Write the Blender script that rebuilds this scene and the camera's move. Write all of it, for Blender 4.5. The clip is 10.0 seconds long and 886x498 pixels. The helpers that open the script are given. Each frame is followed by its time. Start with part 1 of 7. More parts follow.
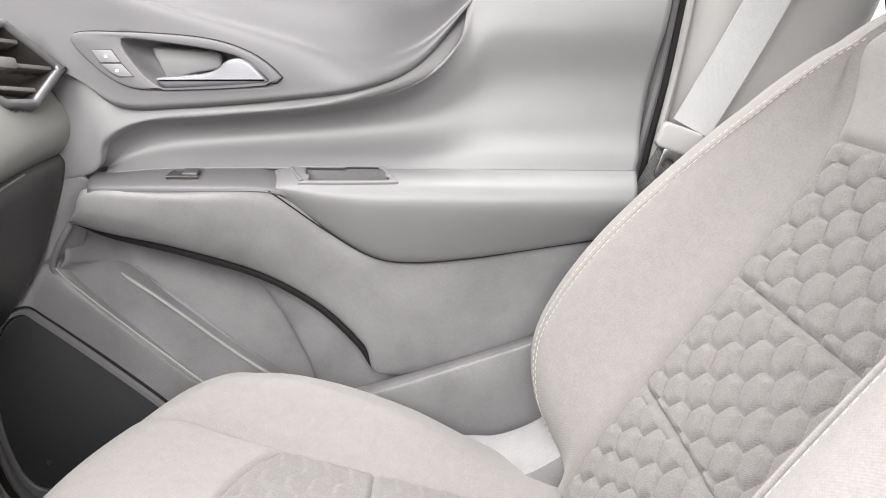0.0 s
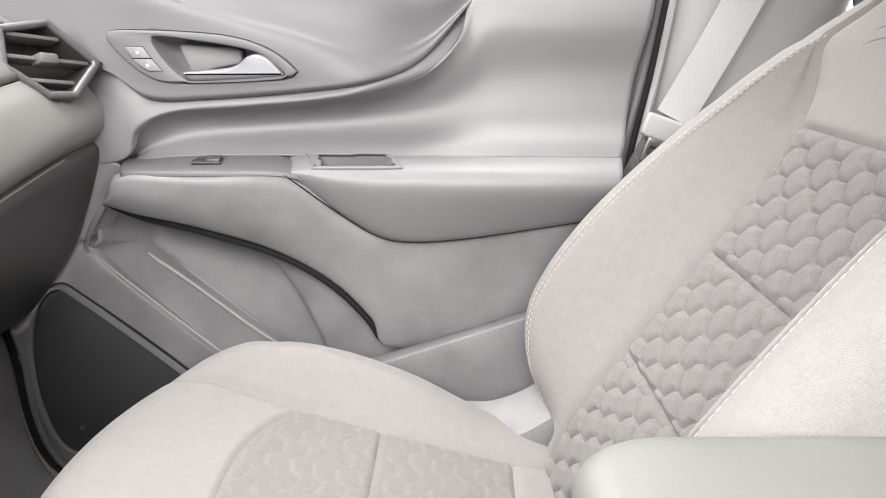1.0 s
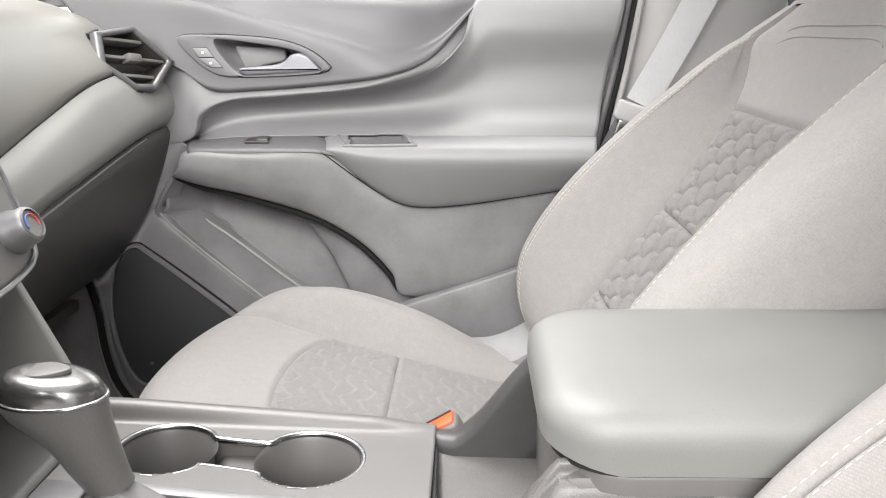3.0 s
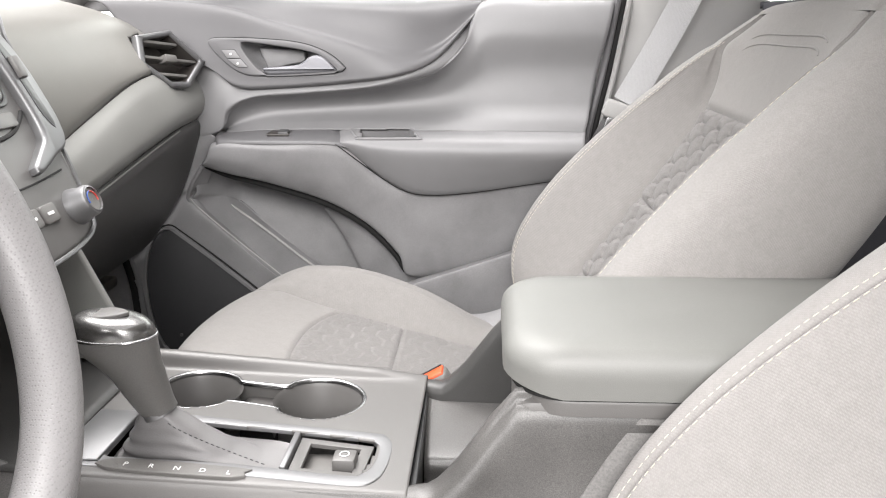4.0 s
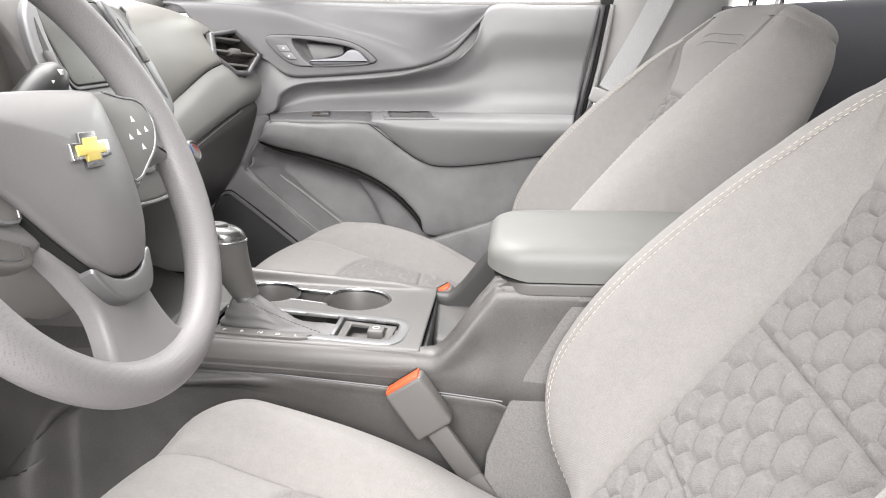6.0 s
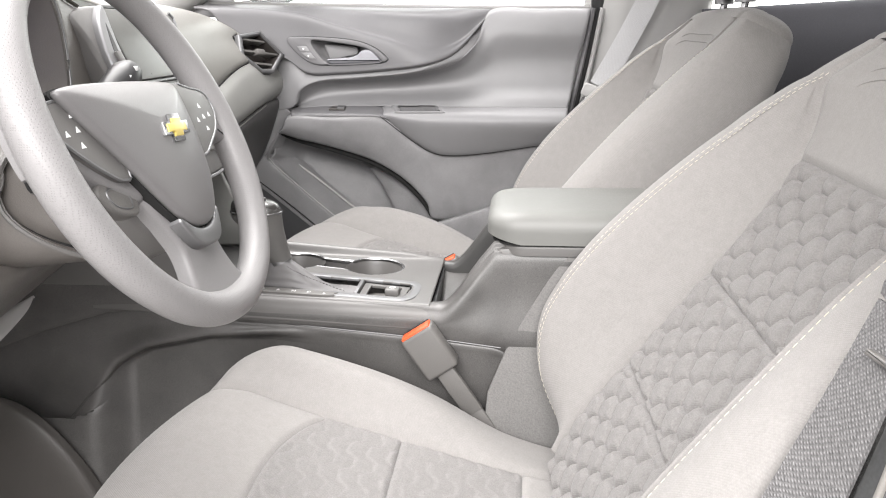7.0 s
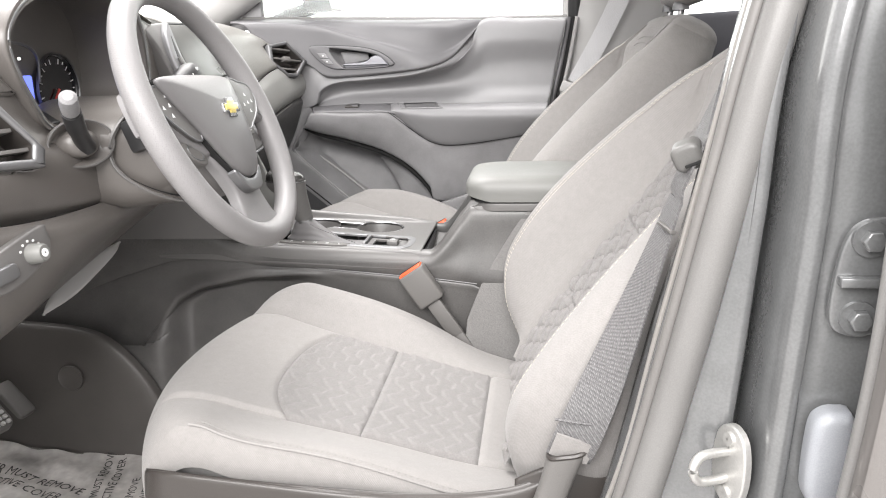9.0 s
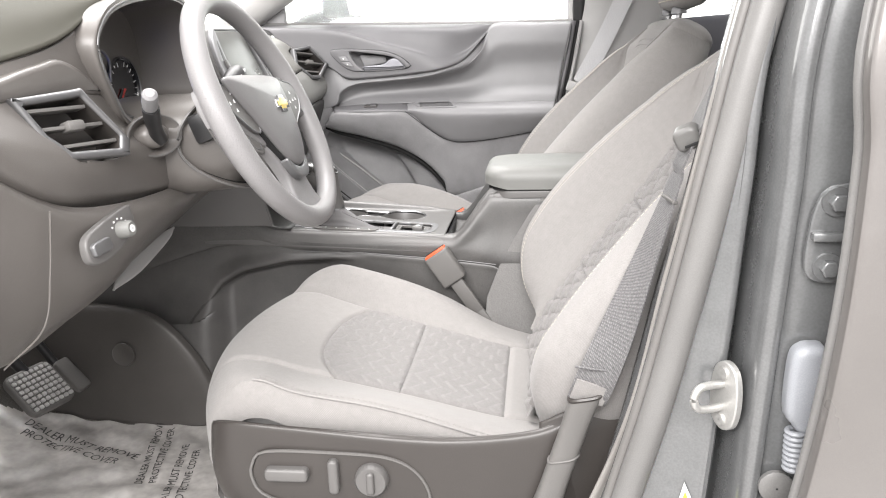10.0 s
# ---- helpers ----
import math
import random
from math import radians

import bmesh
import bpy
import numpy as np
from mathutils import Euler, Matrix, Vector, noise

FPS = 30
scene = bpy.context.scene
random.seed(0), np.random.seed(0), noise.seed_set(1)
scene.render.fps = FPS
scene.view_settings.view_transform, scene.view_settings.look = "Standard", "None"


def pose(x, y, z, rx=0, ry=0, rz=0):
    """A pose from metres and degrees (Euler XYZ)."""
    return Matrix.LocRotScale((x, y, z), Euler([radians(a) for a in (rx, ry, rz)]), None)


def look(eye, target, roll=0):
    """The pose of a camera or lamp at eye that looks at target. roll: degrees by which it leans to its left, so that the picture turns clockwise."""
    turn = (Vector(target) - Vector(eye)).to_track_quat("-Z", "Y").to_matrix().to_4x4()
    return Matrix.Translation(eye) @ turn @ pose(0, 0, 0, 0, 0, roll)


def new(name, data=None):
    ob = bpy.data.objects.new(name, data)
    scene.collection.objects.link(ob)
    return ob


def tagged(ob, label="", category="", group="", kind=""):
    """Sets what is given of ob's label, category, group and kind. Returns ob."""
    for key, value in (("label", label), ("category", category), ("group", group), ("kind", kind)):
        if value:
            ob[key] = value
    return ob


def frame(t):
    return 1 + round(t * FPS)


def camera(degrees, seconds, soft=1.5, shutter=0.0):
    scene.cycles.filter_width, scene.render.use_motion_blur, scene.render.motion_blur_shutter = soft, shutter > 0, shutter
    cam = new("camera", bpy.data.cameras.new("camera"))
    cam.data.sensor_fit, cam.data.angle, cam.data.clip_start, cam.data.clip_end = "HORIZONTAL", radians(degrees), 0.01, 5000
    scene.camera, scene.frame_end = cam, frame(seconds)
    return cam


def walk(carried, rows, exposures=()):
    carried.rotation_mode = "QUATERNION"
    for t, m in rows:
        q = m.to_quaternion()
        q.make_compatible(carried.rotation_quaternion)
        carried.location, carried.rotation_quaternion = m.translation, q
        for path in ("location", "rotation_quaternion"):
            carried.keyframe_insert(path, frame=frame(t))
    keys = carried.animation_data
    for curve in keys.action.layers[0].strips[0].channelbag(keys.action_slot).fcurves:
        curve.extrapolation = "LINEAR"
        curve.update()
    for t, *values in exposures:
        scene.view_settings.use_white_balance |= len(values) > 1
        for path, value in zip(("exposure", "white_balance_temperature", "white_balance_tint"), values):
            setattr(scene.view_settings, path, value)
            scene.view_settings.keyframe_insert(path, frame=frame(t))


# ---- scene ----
cam = camera(57.7, 10.0, soft=1.1)
PATH = [
    (0, (0.001, -0.017, 1.253), (-0.006, 1.914, 0.734), -0.3),
    (0.5, (0.013, -0.055, 1.249), (-0.012, 1.877, 0.733), -0.3),
    (1, (0.011, -0.101, 1.251), (-0.019, 1.83, 0.731), -0.4),
    (1.5, (0.009, -0.162, 1.258), (-0.029, 1.766, 0.727), -0.6),
    (2, (0.017, -0.224, 1.256), (-0.031, 1.705, 0.731), -0.7),
    (2.5, (0.02, -0.27, 1.256), (-0.034, 1.659, 0.73), -0.8),
    (4, (0.058, -0.449, 1.273), (-0.055, 1.474, 0.736), -0.5),
    (4.5, (0.083, -0.51, 1.265), (-0.06, 1.413, 0.735), -0.4),
    (5, (0.1, -0.585, 1.265), (-0.063, 1.336, 0.732), -0.4),
    (5.5, (0.106, -0.65, 1.268), (-0.067, 1.271, 0.736), -0.3),
    (6, (0.098, -0.736, 1.271), (-0.074, 1.184, 0.737), -0.3),
    (7.5, (0.128, -0.98, 1.274), (-0.065, 0.939, 0.744), -0.8),
    (8, (0.159, -1.061, 1.266), (-0.051, 0.858, 0.743), -1.0),
    (8.5, (0.19, -1.136, 1.267), (-0.041, 0.783, 0.753), -1.3),
    (9, (0.197, -1.204, 1.267), (-0.044, 0.716, 0.759), -1.6),
    (9.5, (0.183, -1.273, 1.268), (-0.058, 0.647, 0.763), -1.9),
    (10, (0.171, -1.347, 1.267), (-0.067, 0.575, 0.768), -2.0),
]
walk(cam, [(t, look(eye, target, roll)) for t, eye, target, roll in PATH], [(0, 1.66), (4, 1.46), (7, 1.40), (10, 1.38)])

# ---- light ----
world = bpy.data.worlds.new("showroom_light")
scene.world = world
world.use_nodes = True
wn = world.node_tree.nodes["Background"]
wn.inputs["Color"].default_value = (1.0, 0.975, 0.972, 1)
wn.inputs["Strength"].default_value = 0.76


def area(name, eye, target, w, h, watts, colour=(1, 0.975, 0.96)):
    d = bpy.data.lights.new(name, "AREA")
    d.shape, d.size, d.size_y, d.energy, d.color = "RECTANGLE", w, h, watts, colour
    ob = new(name, d)
    ob.matrix_world = look(eye, target)
    return ob


# unseen stand-in lamps: over the open driver's door, beyond the windscreen's passenger side
area("stand_in_lamp", (-0.25, -3.3, 3.0), (-0.1, 0.6, 0.8), 3.6, 1.6, 121)
area("stand_in_lamp", (-0.85, 1.0, 3.9), (-0.15, 0.4, 0.9), 2.4, 2.2, 85)

# ---- mesh tools: a mesh is a pair (vertices, faces) ----


def cr(pts, n, closed=False, even=True):
    """n points on a smooth curve through pts, spaced by index or evenly by chord."""
    P = np.array(pts, float)
    k = len(P)
    if closed:
        P = np.vstack([P[-1:], P, P[:2]])
    else:
        P = np.vstack([2 * P[:1] - P[1:2], P, 2 * P[-1:] - P[-2:-1]])
    seg = k if closed else k - 1
    if even:
        Q = P[1:seg + 2]
        L = np.concatenate([[0], np.cumsum(np.linalg.norm(np.diff(Q, axis=0), axis=1) + 1e-9)])
        s = np.linspace(0, L[-1], n, endpoint=not closed)
        u = np.interp(s, L, np.arange(seg + 1))
    else:
        u = np.linspace(0, seg, n, endpoint=not closed)
    i = np.minimum(u.astype(int), seg - 1)
    f = (u - i)[:, None]
    a, b, c, d = P[i], P[i + 1], P[i + 2], P[i + 3]
    return 0.5 * (2 * b + (c - a) * f + (2 * a - 5 * b + 4 * c - d) * f ** 2 + (3 * b - a - 3 * c + d) * f ** 3)


def patch(rows, nu, nv):
    """A smooth grid (nv, nu, 3) through rows of control points (all rows the same length)."""
    R = np.array([cr(r, nu, even=False) for r in rows])
    return np.stack([cr(R[:, j], nv, even=False) for j in range(nu)], axis=1)


def sheet(G, wrap_u=False, wrap_v=False):
    """Mesh of a grid of points (nv, nu, 3)."""
    nv, nu = G.shape[:2]
    idx = np.arange(nv * nu).reshape(nv, nu)
    if wrap_u:
        idx = np.hstack([idx, idx[:, :1]])
    if wrap_v:
        idx = np.vstack([idx, idx[:1]])
    f = np.stack([idx[:-1, :-1], idx[:-1, 1:], idx[1:, 1:], idx[1:, :-1]], axis=-1).reshape(-1, 4)
    return G.reshape(-1, 3), f.tolist()


def join(*ms):
    vs, fs, o = [], [], 0
    for v, f in ms:
        v = np.asarray(v, float)
        vs.append(v)
        fs += [[i + o for i in q] for q in f]
        o += len(v)
    return np.vstack(vs), fs


def moved(m, M):
    v = np.asarray(m[0], float)
    A = np.array(M)
    return v @ A[:3, :3].T + A[:3, 3], m[1]


def normals2(o):
    """Outward normals of a closed outline in its plane (turning anticlockwise)."""
    d = np.roll(o, -1, 0) - np.roll(o, 1, 0)
    n = np.stack([d[:, 1], -d[:, 0]], 1)
    return n / np.maximum(np.linalg.norm(n, axis=1, keepdims=True), 1e-9)


def slab(outline, h, r=0.002, M=None, seg=3, hollow=None):
    """A plate with rounded rims: outline in (u, v), from w = 0 up to h. hollow: a second outline, the hole."""
    o = np.array(outline, float)
    if np.sum(o[:, 0] * np.roll(o[:, 1], -1) - np.roll(o[:, 0], -1) * o[:, 1]) < 0:
        o = o[::-1]
    n = normals2(o)
    rings = [(o, 0.0)]
    for i in range(seg + 1):
        a = i / seg * math.pi / 2
        rings.append((o - n * r * (1 - math.cos(a)), h - r + r * math.sin(a)))
    if hollow is not None:
        q = np.array(hollow, float)
        if np.sum(q[:, 0] * np.roll(q[:, 1], -1) - np.roll(q[:, 0], -1) * q[:, 1]) < 0:
            q = q[::-1]
        m = normals2(q)
        for i in range(seg, -1, -1):
            a = i / seg * math.pi / 2
            rings.append((q + m * r * (1 - math.cos(a)), h - r + r * math.sin(a)))
        rings.append((q, 0.0))
    G = np.array([np.column_stack([p, np.full(len(p), w)]) for p, w in rings])
    v, f = sheet(G, wrap_u=True)
    k = len(o)
    if hollow is None:
        f = f + [list(range((len(rings) - 1) * k, len(rings) * k)), list(range(k))[::-1]]
    m = (v, f)
    return moved(m, M) if M is not None else m


def rounded(w, h, r, n=5):
    """Outline of a rectangle with rounded corners, about the origin."""
    out = []
    for cx, cy, a0 in ((1, 1, 0), (-1, 1, 90), (-1, -1, 180), (1, -1, 270)):
        for i in range(n + 1):
            a = radians(a0 + 90 * i / n)
            out.append((cx * (w / 2 - r) + r * math.cos(a), cy * (h / 2 - r) + r * math.sin(a)))
    return out


def box(c, s, r=0.004, M=None, seg=2):
    """A box with rounded edges: centre, size."""
    bm = bmesh.new()
    bmesh.ops.create_cube(bm, size=1)
    bmesh.ops.scale(bm, vec=s, verts=bm.verts)
    if r > 0:
        bmesh.ops.bevel(bm, geom=bm.edges[:] + bm.verts[:], offset=min(r, min(s) * 0.49), segments=seg, profile=0.5, affect="EDGES")
    bm.verts.index_update()
    v = np.array([x.co[:] for x in bm.verts])
    f = [[x.index for x in q.verts] for q in bm.faces]
    bm.free()
    m = (v, f)
    if M is not None:
        m = moved(m, M)
    return np.asarray(m[0]) + np.array(c, float), m[1]


def tube(path, rad, n=10, closed=False, flat=1.0, up=(0, 0, 1), caps=True):
    """A tube along path; rad is one radius or one for each point; flat squeezes it along up."""
    P = np.array(path, float)
    k = len(P)
    rad = np.broadcast_to(np.array(rad, float), (k,))
    T = np.roll(P, -1, 0) - np.roll(P, 1, 0) if closed else np.gradient(P, axis=0)
    T = T / np.linalg.norm(T, axis=1, keepdims=True)
    U = np.array(up, float)
    A = np.cross(T, U)
    A = A / np.maximum(np.linalg.norm(A, axis=1, keepdims=True), 1e-6)
    B = np.cross(A, T)
    th = np.linspace(0, 2 * math.pi, n, endpoint=False)
    G = P[:, None] + rad[:, None, None] * (np.cos(th)[None, :, None] * A[:, None] + flat * np.sin(th)[None, :, None] * B[:, None])
    v, f = sheet(G, wrap_u=True, wrap_v=closed)
    if caps and not closed:
        f = f + [list(range(n))[::-1], list(range((k - 1) * n, k * n))]
    return v, f


def lathe(profile, n=24, M=None):
    """Turn a profile of (radius, height) about the z axis."""
    th = np.linspace(0, 2 * math.pi, n, endpoint=False)
    G = np.array([[(r * math.cos(a), r * math.sin(a), z) for a in th] for r, z in profile])
    m = sheet(G, wrap_u=True)
    return moved(m, M) if M is not None else m


def basis(o, u, v):
    """Matrix with its origin at o, x along u, y along v (made square), z across both."""
    u = Vector(u).normalized()
    w = u.cross(Vector(v)).normalized()
    v = w.cross(u)
    M = Matrix((u, v, w)).transposed().to_4x4()
    M.translation = o
    return M


def thing(name, base, label, category, group="", kind=""):
    ob = new(name)
    ob.empty_display_size = 0.05
    ob.location = base
    return tagged(ob, label, category, group, kind)


def world_of(ob):
    at = Vector(ob.location)
    while ob.parent:
        ob = ob.parent
        at = at + Vector(ob.location)
    return at


def part(name, m, mat, parent=None, label="", solid=0.0, flip=False, sharp=38, category="", group="", kind=""):
    """Links a mesh, given in world places, as one object under a thing or a part."""
    v = np.array(m[0], float)
    base = world_of(parent) if parent else Vector(v.min(0) * 0.5 + v.max(0) * 0.5)
    v = v - np.array(base)
    me = bpy.data.meshes.new(name)
    me.from_pydata(v.tolist(), [], [list(q)[::-1] for q in m[1]] if flip else m[1])
    me.update()
    me.shade_smooth()
    me.set_sharp_from_angle(angle=radians(sharp))
    if mat:
        me.materials.append(mat)
    ob = new(name, me)
    if parent:
        ob.parent = parent
    else:
        ob.location = base
    if solid:
        s = ob.modifiers.new("thickness", "SOLIDIFY")
        s.thickness, s.offset = solid, -1
    return tagged(ob, label, category, group, kind)


# ---- materials ----


def material(name, colour, rough=0.6, metal=0.0, grain=900, relief=0.15, vary=0.08, patch_scale=9, wear=0.06, weave=0, deep=1.0, dots=0, coat=0.0, sheen=0.0, spec=0.5):
    mt = bpy.data.materials.new(name)
    mt.use_nodes = True
    nt = mt.node_tree
    nd, ln = nt.nodes, nt.links
    b = nd["Principled BSDF"]
    b.inputs["Metallic"].default_value = metal
    b.inputs["Specular IOR Level"].default_value = spec
    b.inputs["Coat Weight"].default_value = coat
    b.inputs["Sheen Weight"].default_value = sheen
    tc = nd.new("ShaderNodeTexCoord")
    big, fine = nd.new("ShaderNodeTexNoise"), nd.new("ShaderNodeTexNoise")
    big.inputs["Scale"].default_value, big.inputs["Detail"].default_value = patch_scale, 4
    fine.inputs["Scale"].default_value, fine.inputs["Detail"].default_value = grain, 2
    for t in (big, fine):
        ln.new(tc.outputs["Object"], t.inputs["Vector"])

    def span(src, lo, hi):
        r = nd.new("ShaderNodeMapRange")
        r.inputs["From Min"].default_value, r.inputs["From Max"].default_value = 0.3, 0.7
        r.inputs["To Min"].default_value, r.inputs["To Max"].default_value = lo, hi
        ln.new(src, r.inputs["Value"])
        return r.outputs["Result"]

    def times(a, c):
        m = nd.new("ShaderNodeMath")
        m.operation = "MULTIPLY"
        ln.new(a, m.inputs[0])
        ln.new(c, m.inputs[1])
        return m.outputs[0]

    k = times(span(big.outputs["Fac"], 1 - wear, 1 + wear), span(fine.outputs["Fac"], 1 - vary, 1 + vary))
    height = fine.outputs["Fac"]
    if weave:
        w1, w2 = nd.new("ShaderNodeTexWave"), nd.new("ShaderNodeTexWave")
        for w, d in ((w1, (1, 1, 0.6)), (w2, (1, -1, 0.8))):
            mp = nd.new("ShaderNodeMapping")
            mp.inputs["Scale"].default_value = d
            ln.new(tc.outputs["Object"], mp.inputs["Vector"])
            ln.new(mp.outputs["Vector"], w.inputs["Vector"])
            w.wave_type, w.bands_direction = "BANDS", "DIAGONAL"
            w.inputs["Scale"].default_value, w.inputs["Distortion"].default_value = weave, 1.5
            w.inputs["Detail"].default_value = 1
        wv = times(w1.outputs["Fac"], w2.outputs["Fac"])
        k = times(k, span(wv, 1 - 0.035 * deep, 1 + 0.03 * deep))
        height = wv
    if dots:
        vo = nd.new("ShaderNodeTexVoronoi")
        vo.inputs["Scale"].default_value, vo.inputs["Randomness"].default_value = dots, 0.25
        ln.new(tc.outputs["Object"], vo.inputs["Vector"])
        dt = nd.new("ShaderNodeMapRange")
        dt.inputs["From Min"].default_value, dt.inputs["From Max"].default_value = 0.12, 0.38
        ln.new(vo.outputs["Distance"], dt.inputs["Value"])
        height = dt.outputs["Result"]
        sh = nd.new("ShaderNodeMapRange")
        sh.inputs["To Min"].default_value, sh.inputs["To Max"].default_value = 0.84, 1.0
        ln.new(height, sh.inputs["Value"])
        k = times(k, sh.outputs["Result"])
    mix = nd.new("ShaderNodeMix")
    mix.data_type, mix.blend_type = "RGBA", "MULTIPLY"
    mix.inputs["Factor"].default_value = 1
    mix.inputs["A"].default_value = (*colour, 1)
    ln.new(k, mix.inputs["B"])
    ln.new(mix.outputs["Result"], b.inputs["Base Color"])
    ln.new(span(big.outputs["Fac"], max(0.02, rough - 0.03), min(1, rough + 0.03)), b.inputs["Roughness"])
    if relief:
        bp = nd.new("ShaderNodeBump")
        bp.inputs["Strength"].default_value, bp.inputs["Distance"].default_value = relief, 0.0006
        ln.new(height, bp.inputs["Height"])
        ln.new(bp.outputs["Normal"], b.inputs["Normal"])
    return mt


def glow(name, colour, strength):
    mt = bpy.data.materials.new(name)
    mt.use_nodes = True
    b = mt.node_tree.nodes["Principled BSDF"]
    b.inputs["Base Color"].default_value = (*colour, 1)
    b.inputs["Emission Color"].default_value = (*colour, 1)
    b.inputs["Emission Strength"].default_value = strength
    b.inputs["Roughness"].default_value = 0.5
    return mt


def glass(name, tint=(0.95, 0.97, 0.97)):
    mt = bpy.data.materials.new(name)
    mt.use_nodes = True
    nd, ln = mt.node_tree.nodes, mt.node_tree.links
    out = nd["Material Output"]
    tr, gl, mx, fr = nd.new("ShaderNodeBsdfTransparent"), nd.new("ShaderNodeBsdfGlossy"), nd.new("ShaderNodeMixShader"), nd.new("ShaderNodeFresnel")
    tr.inputs["Color"].default_value = (*tint, 1)
    gl.inputs["Roughness"].default_value = 0.02
    fr.inputs["IOR"].default_value = 1.45
    ln.new(fr.outputs[0], mx.inputs[0])
    ln.new(tr.outputs[0], mx.inputs[1])
    ln.new(gl.outputs[0], mx.inputs[2])
    ln.new(mx.outputs[0], out.inputs["Surface"])
    return mt


FABRIC = material("seat_cloth", (0.250, 0.240, 0.233), 0.9, grain=520, relief=0.3, vary=0.06, patch_scale=90, wear=0.035, weave=260, sheen=0.15, spec=0.2)
QUILT = material("quilted_cloth", (0.198, 0.190, 0.186), 0.92, grain=560, relief=0.5, vary=0.12, patch_scale=90, wear=0.05, weave=330, sheen=0.15, spec=0.2)
THREAD = material("pale_thread", (0.52, 0.485, 0.41), 0.8, grain=1500, relief=0.3)
DOOR_UP = material("door_soft_skin", (0.125, 0.123, 0.128), 0.45, spec=0.55, grain=1400, relief=0.12, vary=0.04)
DOOR_MID = material("door_pad_skin", (0.205, 0.203, 0.208), 0.45, spec=0.55, grain=1400, relief=0.12, vary=0.04)
DOOR_LOW = material("door_hard_plastic", (0.232, 0.229, 0.234), 0.48, spec=0.5, grain=1100, relief=0.35, vary=0.16, patch_scale=16, wear=0.14)
GRILLE = material("speaker_mesh", (0.052, 0.052, 0.055), 0.5, grain=1600, relief=0.6, vary=0.2, dots=420)
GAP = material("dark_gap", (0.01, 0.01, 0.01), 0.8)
SILVER = material("satin_silver", (0.235, 0.235, 0.24), 0.48, metal=0.9, relief=0.0, vary=0.02)
LEVER = material("satin_lever", (0.19, 0.19, 0.205), 0.40, metal=0.5, relief=0.02, vary=0.03)
CHROME = material("chrome", (0.36, 0.36, 0.365), 0.22, metal=1.0, relief=0.0, vary=0.01)
DASH_UP = material("dash_soft_skin", (0.18, 0.175, 0.163), 0.4, grain=1300, relief=0.2, vary=0.05)
# Darker copy of DASH_UP, offsetting lamp glare on the driver side.
DASH_UP_DIM = material("dimmed_dash_top", (0.060, 0.058, 0.048), 0.72, spec=0.15, grain=1300, relief=0.3, vary=0.08)
DASH_BAND = material("dash_pale_band", (0.225, 0.225, 0.215), 0.42, grain=1300, relief=0.12, vary=0.04)
DASH_LOW = material("dash_hard_plastic", (0.112, 0.103, 0.096), 0.36, spec=0.7, grain=1100, relief=0.3, vary=0.08)
BLACK = material("black_plastic", (0.025, 0.025, 0.026), 0.35, grain=1200, relief=0.1)
GLOSS = material("gloss_black", (0.015, 0.015, 0.017), 0.08, relief=0.0, coat=0.3)
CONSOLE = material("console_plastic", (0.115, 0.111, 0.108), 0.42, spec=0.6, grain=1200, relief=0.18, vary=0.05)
# Scuffed console plastic, its base darkened below CONSOLE to carry the flank's shade.
SCUFFED_SHADED = material("scuffed_shaded_plastic", (0.078, 0.075, 0.073), 0.40, spec=0.6, grain=1100, relief=0.2, vary=0.3, patch_scale=11, wear=0.3)
SMOKED = material("smoked_chrome", (0.20, 0.198, 0.195), 0.24, metal=0.9, relief=0.0, vary=0.01)
LID = material("armrest_vinyl", (0.165, 0.166, 0.158), 0.48, grain=1300, relief=0.22, vary=0.04)
LEATHER = material("wheel_leather", (0.185, 0.18, 0.182), 0.40, grain=1100, relief=0.3, vary=0.05)
COVER = material("airbag_skin", (0.135, 0.131, 0.133), 0.36, grain=1100, relief=0.2, vary=0.05, spec=0.8)
RIM = material("perforated_leather", (0.222, 0.216, 0.218), 0.42, grain=900, relief=0.35, vary=0.05, dots=520)
CARPET = material("carpet", (0.10, 0.094, 0.088), 0.95, grain=700, relief=0.9, vary=0.35)
WEB = material("belt_webbing", (0.150, 0.147, 0.149), 0.6, grain=420, relief=1.0, vary=0.25, weave=170, deep=6.0)
WEB_PALE = material("pale_belt_webbing", (0.52, 0.52, 0.53), 0.6, grain=900, relief=0.6, vary=0.08, weave=420)
# Glovebox plastic, reused as painted shade on the far flank and stack foot.
GLOVE = material("glovebox_and_shade_plastic", (0.052, 0.051, 0.050), 0.42, grain=1100, relief=0.3, vary=0.1, patch_scale=14, wear=0.15)
GREY_PL = material("grey_trim_plastic", (0.40, 0.395, 0.39), 0.5, grain=1000, relief=0.2, vary=0.04)
BUCKLE = material("buckle_plastic", (0.13, 0.125, 0.12), 0.5, grain=1000, relief=0.2)
ORANGE = material("orange_button", (0.62, 0.095, 0.03), 0.4, relief=0.0, vary=0.02)
PAINT = material("grey_blue_paint", (0.156, 0.159, 0.161), 0.24, metal=0.3, grain=420, relief=0.04, vary=0.08, patch_scale=30, wear=0.06, coat=0.6)
RUBBER = material("rubber_seal", (0.155, 0.152, 0.148), 0.38, grain=900, relief=0.2)
STEEL = material("zinc_steel", (0.46, 0.455, 0.44), 0.4, metal=0.6, grain=500, relief=0.1, vary=0.06)
WHITE_PL = material("white_plastic", (0.27, 0.28, 0.30), 0.4, relief=0.05)
FILM = material("clear_floor_film", (0.36, 0.345, 0.33), 0.32, grain=60, relief=0.6, vary=0.15, patch_scale=18, wear=0.15, coat=0.1)
